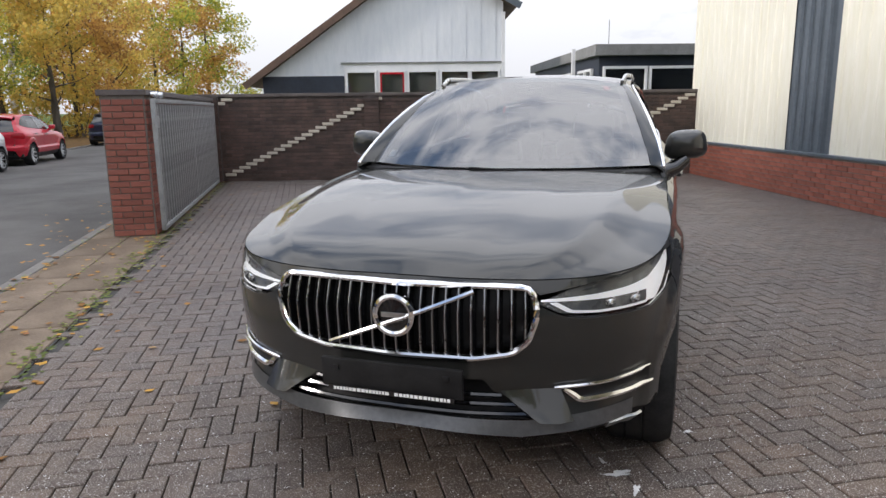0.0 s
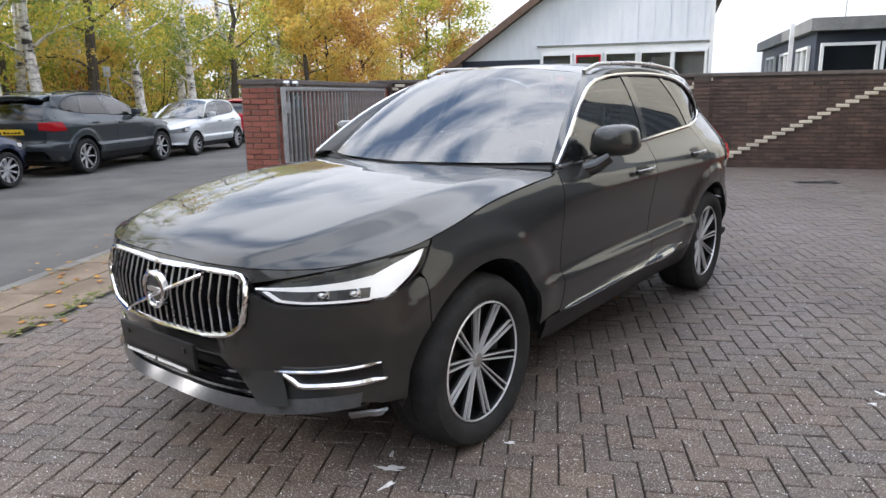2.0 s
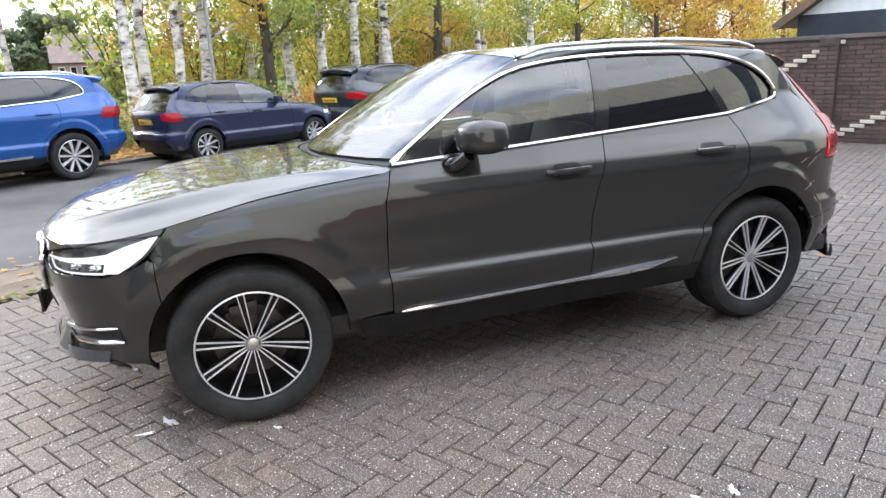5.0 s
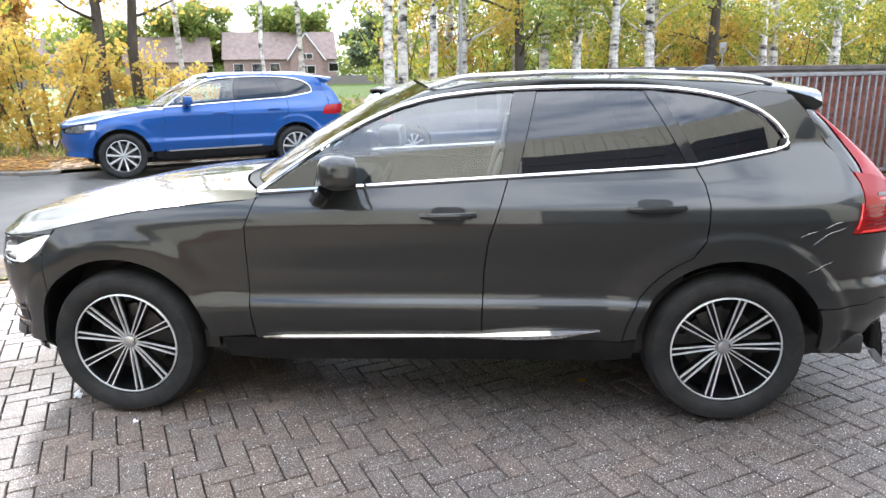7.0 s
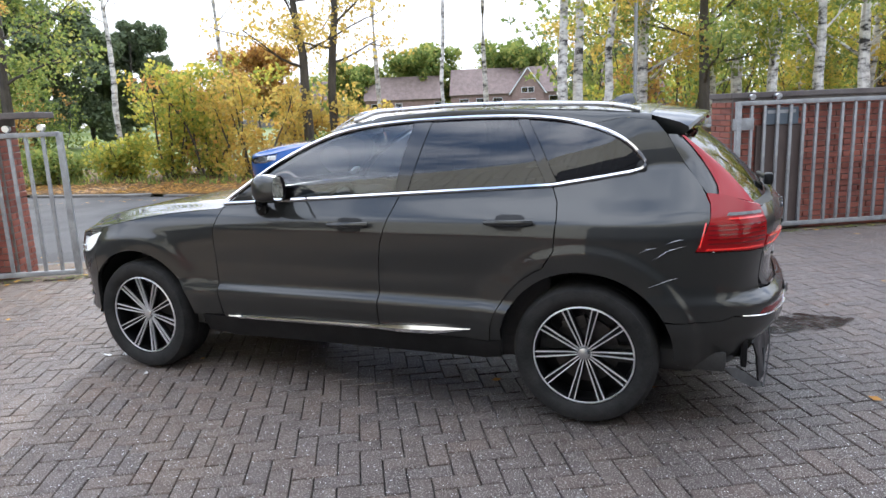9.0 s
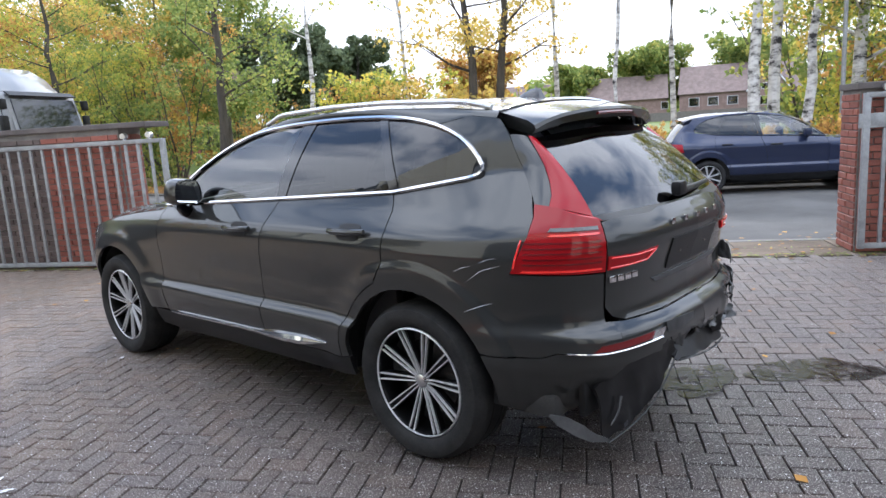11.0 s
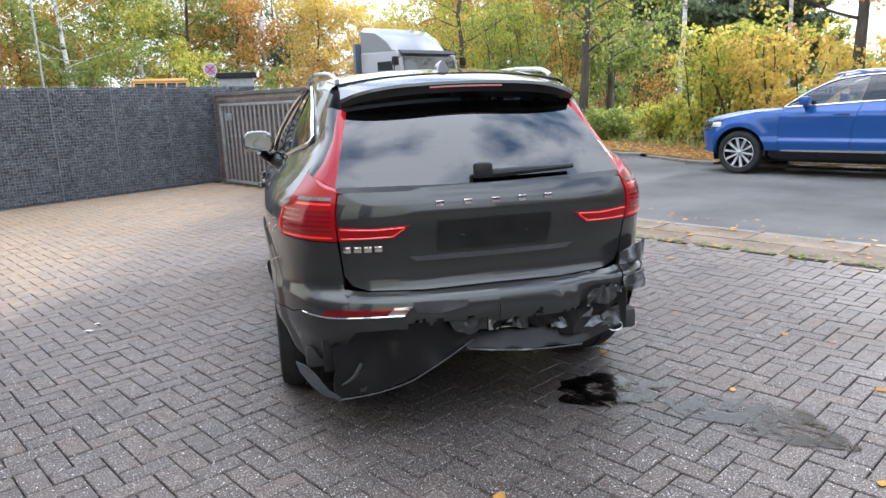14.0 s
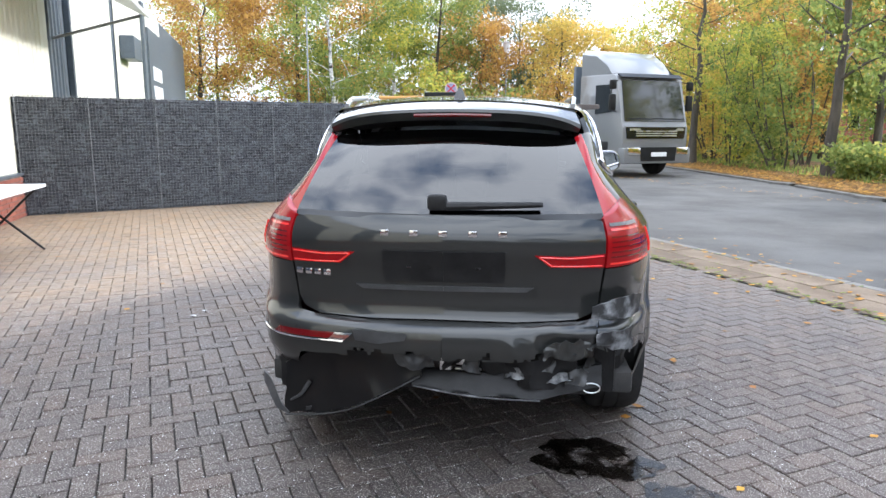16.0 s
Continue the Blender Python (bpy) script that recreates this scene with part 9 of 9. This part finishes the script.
    for z in (2.06, 2.10):
        quad("wiper", [(0.9, -0.03, z - 0.54), (-0.1, -0.03, z - 0.52), (-0.1, -0.025, z - 0.505), (0.9, -0.025, z - 0.525)] if z < 2.08 else [(-0.05, -0.03, z - 0.58), (-0.95, -0.03, z - 0.56), (-0.95, -0.025, z - 0.545), (-0.05, -0.025, z - 0.565)], M_TRIM, "black wiper", 0.012)
    quad("lower_grille", [(0.58, -0.22, 0.44), (-0.58, -0.22, 0.44), (-0.62, -0.215, 0.80), (0.62, -0.215, 0.80)], M_TRIM, "dark lower grille", 0.02)
    pl = quad("number_plate", [(0.26, -0.245, 0.56), (-0.26, -0.245, 0.56), (-0.26, -0.245, 0.67), (0.26, -0.245, 0.67)], M_WHITE, "plain number plate", 0.01)
    for s in (-1, 1):
        bm = bmesh.new()
        box(bm, s * 0.82, -0.17, 0.70, 0.42, 0.12, 0.20, 0.04)
        part("headlamp", bm, M_CHROME, root, "clear headlamp")
        quad("side_window", [(s * 1.135, 0.42, 1.72), (s * 1.135, 1.25, 1.66), (s * 1.135, 1.25, 2.42), (s * 1.135, 0.62, 2.42)][::s], M_TRUCKGLASS, "dark side window", 0.012)
        bm = bmesh.new()
        box(bm, s * 1.32, 0.20, 1.95, 0.20, 0.10, 0.42, 0.04)
        box(bm, s * 1.32, 0.20, 2.40, 0.20, 0.10, 0.24, 0.04)
        tube(bm, [Vector((s * 1.10, 0.3, 2.5)), Vector((s * 1.34, 0.22, 2.48)), Vector((s * 1.34, 0.22, 1.75)), Vector((s * 1.10, 0.3, 1.72))], 0.02, 6)
        part("mirror", bm, M_TRIM, root, "black truck mirror")
        for y in (1.15, 5.2):
            wheel(root, s * 1.08, y, 0.46, 0.46, 0.27, 0.26, 8, False, 0, s)
        bm = bmesh.new()
        box(bm, s * 1.05, 1.15, 0.80, 0.20, 1.15, 0.30, 0.08)
        part("wheel_arch", bm, M_TRIM, root, "dark wheel arch")
    bm = bmesh.new()
    box(bm, 0, 4.0, 0.72, 0.9, 5.6, 0.22, 0.02)
    part("chassis", bm, M_TRIM, root, "dark chassis")
    bm = bmesh.new()
    box(bm, 0, 2.45, 1.75, 2.2, 0.12, 2.5, 0.02)
    box(bm, 0, 4.8, 0.98, 2.3, 4.8, 0.14, 0.02)
    part("load_bed", bm, M_SLATE, root, "flat load bed with headboard")
    bm = bmesh.new()
    for z in (1.9, 2.35):
        tube(bm, [Vector((1.1, 2.6, z)), Vector((1.1, 3.2, z))], 0.025, 6)
    for y in (2.6, 3.2):
        tube(bm, [Vector((1.1, y, 1.0)), Vector((1.1, y, 2.38))], 0.025, 6)
    part("side_ladder", bm, M_GALV, root, "steel side ladder")
    heading = Vector((-0.47, 0.88, 0)).normalized()
    yx = -heading
    xx = Vector((yx.y, -yx.x, 0))
    c = Vector((-4.45, -16.6, -0.06))
    root.matrix_basis = Matrix(((xx.x, yx.x, 0, c.x), (xx.y, yx.y, 0, c.y), (0, 0, 1, c.z), (0, 0, 0, 1))) @ Matrix.Diagonal((1.08, 1.08, 1.145, 1))


truck()
bus = new("yellow_van")
tagged(bus, "orange-yellow van with dark windows behind the gabion wall", "van")
BM = Matrix.Translation((5.6, -31, -0.1)) @ Matrix.Rotation(radians(12), 4, "Z") @ Matrix.Diagonal((0.47, 0.65, 0.71, 1))
M_BUS = car_paint("van_yellow", (0.62, 0.33, 0.09), 0.0)
solid("body", BM, -2.6, 2.6, -1.2, 1.2, 0.5, 4.08, M_BUS, "orange van body", 0.12, bus)
solid("roof_band", BM, -2.65, 2.65, -1.22, 1.22, 4.08, 4.3, M_BUS, "yellow roof band", 0.1, bus)
for i in range(5):
    solid("van_window", BM, -2.4 + i * 0.98, -1.55 + i * 0.98, 1.19, 1.215, 3.3, 4.02, M_GLOSSBLACK, "dark van window", 0, bus)
for xx2 in (-1.7, 1.7):
    for s in (-1, 1):
        bm = bmesh.new()
        cyl(bm, BM @ Vector((xx2, s * 1.0, 0.46)), BM @ Vector((xx2, s * 1.22, 0.46)), 0.46, seg=20)
        part("wheel", bm, M_RUBBER, bus, "black wheel")


# ---- fallen leaves ----
def scatter(n, fn, size, seed):
    rs = np.random.RandomState(seed)
    C = np.array([fn(rs) for _ in range(n)])
    ang = rs.uniform(0, 6.28, n)
    s = size * rs.uniform(0.6, 1.3, n)
    a = np.stack([np.cos(ang) * s, np.sin(ang) * s, rs.uniform(-0.15, 0.25, n) * s], 1)
    b = np.stack([-np.sin(ang) * s * 0.7, np.cos(ang) * s * 0.7, rs.uniform(-0.1, 0.3, n) * s], 1)
    V = np.stack([C - a * 0.5, C + b * 0.5, C + a * 0.5, C - b * 0.5], 1)
    V[:, :, 2] = np.maximum(V[:, :, 2], C[:, None, 2] + 0.001)
    return V.reshape(-1, 3)


L = [scatter(420, lambda r: tuple(uv(r.uniform(-14, 20), -0.75 - abs(r.normal(0, 0.45)), 0.006)), 0.07, 1),
     scatter(260, lambda r: tuple(uv(r.uniform(-12, 8), r.uniform(-0.8, 0.25), 0.006)), 0.07, 2),
     scatter(130, lambda r: tuple(uv(r.uniform(-12, 7), abs(r.normal(0, 3.0)), 0.006)), 0.06, 3),
     scatter(900, lambda r: tuple(uv(r.uniform(-40, 20), -7.3 - r.uniform(0, 0.6), 0.006)), 0.08, 4)]
tagged(quad_mesh("fallen_leaves", np.vstack(L), L_FALLEN), "brown and yellow fallen leaves on pavers, pavement and kerb", "", "", "stuff")


def verge_leaf(r):
    u = r.uniform(-45, 12)
    kerb = float(np.interp(u, [a for a, b in FAR_KERB[::-1]], [b for a, b in FAR_KERB[::-1]]))
    return tuple(uv(u, kerb - 0.2 - abs(r.normal(0, 1.8)), 0.01))


tagged(quad_mesh("verge_leaves", scatter(26000, verge_leaf, 0.10, 6), L_FALLEN), "thick autumn leaves on the far verge", "", "", "stuff")


def grass_blades(n, fn, seed):
    rs = np.random.RandomState(seed)
    C = np.array([fn(rs) for _ in range(n)])
    ang = rs.uniform(0, 6.28, n)
    h = rs.uniform(0.06, 0.20, n)
    w = 0.03
    dx = np.stack([np.cos(ang) * w, np.sin(ang) * w, 0 * ang], 1)
    up = np.stack([rs.normal(0, 0.07, n), rs.normal(0, 0.07, n), h], 1)
    return np.stack([C - dx, C + dx, C + up + dx * 0.2, C + up - dx * 0.2], 1).reshape(-1, 3)


tagged(quad_mesh("verge_grass", grass_blades(4000, lambda r: (lambda p: (p[0] - 1.9, p[1] - 1.0, 0.0))(verge_leaf(r)), 8), L_GREEN), "tufts of grass on the far verge", "", "", "stuff")
def seed_spot(r):
    while True:
        x, y = r.uniform(-1.5, 4.5), r.uniform(-4.5, 5.0)
        if math.hypot(x + 1.13, y - 2.56) > 0.45 and math.hypot(x + 0.68, y - 1.98) > 0.4:
            return (x, y, 0.004)


seeds = scatter(15000, seed_spot, 0.0085, 15)
tagged(quad_mesh("birch_seeds", seeds, M_FLECK), "pale birch seeds scattered over the wet pavers", "", "", "stuff")
moss = np.vstack([scatter(1500, lambda r: tuple(uv(r.uniform(-12, 8), r.normal(0.0, 0.07), 0.004)), 0.045, 12), scatter(900, lambda r: tuple(uv(r.uniform(-12, 10), r.choice([-0.41, -0.82]) + r.normal(0, 0.03), 0.003)), 0.03, 13)])
tagged(quad_mesh("moss_tufts", moss, L_GREEN), "moss and weeds along the slab joint", "", "", "stuff")


# ---- pavement slabs and herringbone pavers ----
rnd = random.Random(31)
sv, sf = slab_mesh(0.985, 0.405, 0.04, 0.006)
slab_me = bpy.data.meshes.new("pavement_slab")
slab_me.from_pydata(sv, [], sf)
slab_me.materials.append(M_SLAB)
for i in range(-13, 24):
    for j in range(2):
        o = new("pavement_slab", slab_me)
        o.parent = pave
        o.matrix_basis = ROAD_M @ Matrix.Translation((-0.20 - j * 0.415, i + 0.5 * (j % 2), rnd.uniform(-0.006, 0.003))) @ Matrix.Rotation(radians(90) + rnd.uniform(-0.008, 0.008), 4, "Z") @ Matrix.Rotation(rnd.uniform(-0.006, 0.006), 4, "X")

A = 0.104
pv, pf = slab_mesh(2 * A - 0.0062, A - 0.0062, 0.035, 0.0038)
paver_me = bpy.data.meshes.new("paver")
paver_me.from_pydata(pv, [], pf)
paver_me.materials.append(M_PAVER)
poly = [(p[0], p[1]) for p in yard_pts]
V, F = [], []
PV = np.array(pv)
for i in range(-10, 140):
    for j in range(-140, 90):
        q = (i - j) % 4
        if q == 0:
            c, turn = ((i + 1) * A, (j + 0.5) * A), 0.0
        elif q == 3:
            c, turn = ((i + 0.5) * A, (j + 1) * A), math.pi / 2
        else:
            continue
        if c[0] < 0.06:
            continue
        w = ROAD_M @ Vector((c[0], c[1], 0))
        if not inside((w.x, w.y), poly):
            continue
        m = ROAD_M @ Matrix.Translation((c[0], c[1], rnd.uniform(-0.0022, 0.0022))) @ Matrix.Rotation(turn + rnd.uniform(-0.012, 0.012), 4, "Z") @ Matrix.Rotation(rnd.uniform(-0.012, 0.012), 4, "X") @ Matrix.Rotation(rnd.uniform(-0.008, 0.008), 4, "Y")
        if 1.15 < w.x < 3.6 and -1.0 < w.y < 1.5:
            o = new("paver", paver_me)
            o.parent = yard
            o.matrix_basis = m
        else:
            mm = np.array(m)
            n = len(V)
            V.extend((PV @ mm[:3, :3].T + mm[:3, 3]).tolist())
            F.extend([[k + n for k in g] for g in pf])
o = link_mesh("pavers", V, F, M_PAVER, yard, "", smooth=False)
o["kind"] = "stuff"
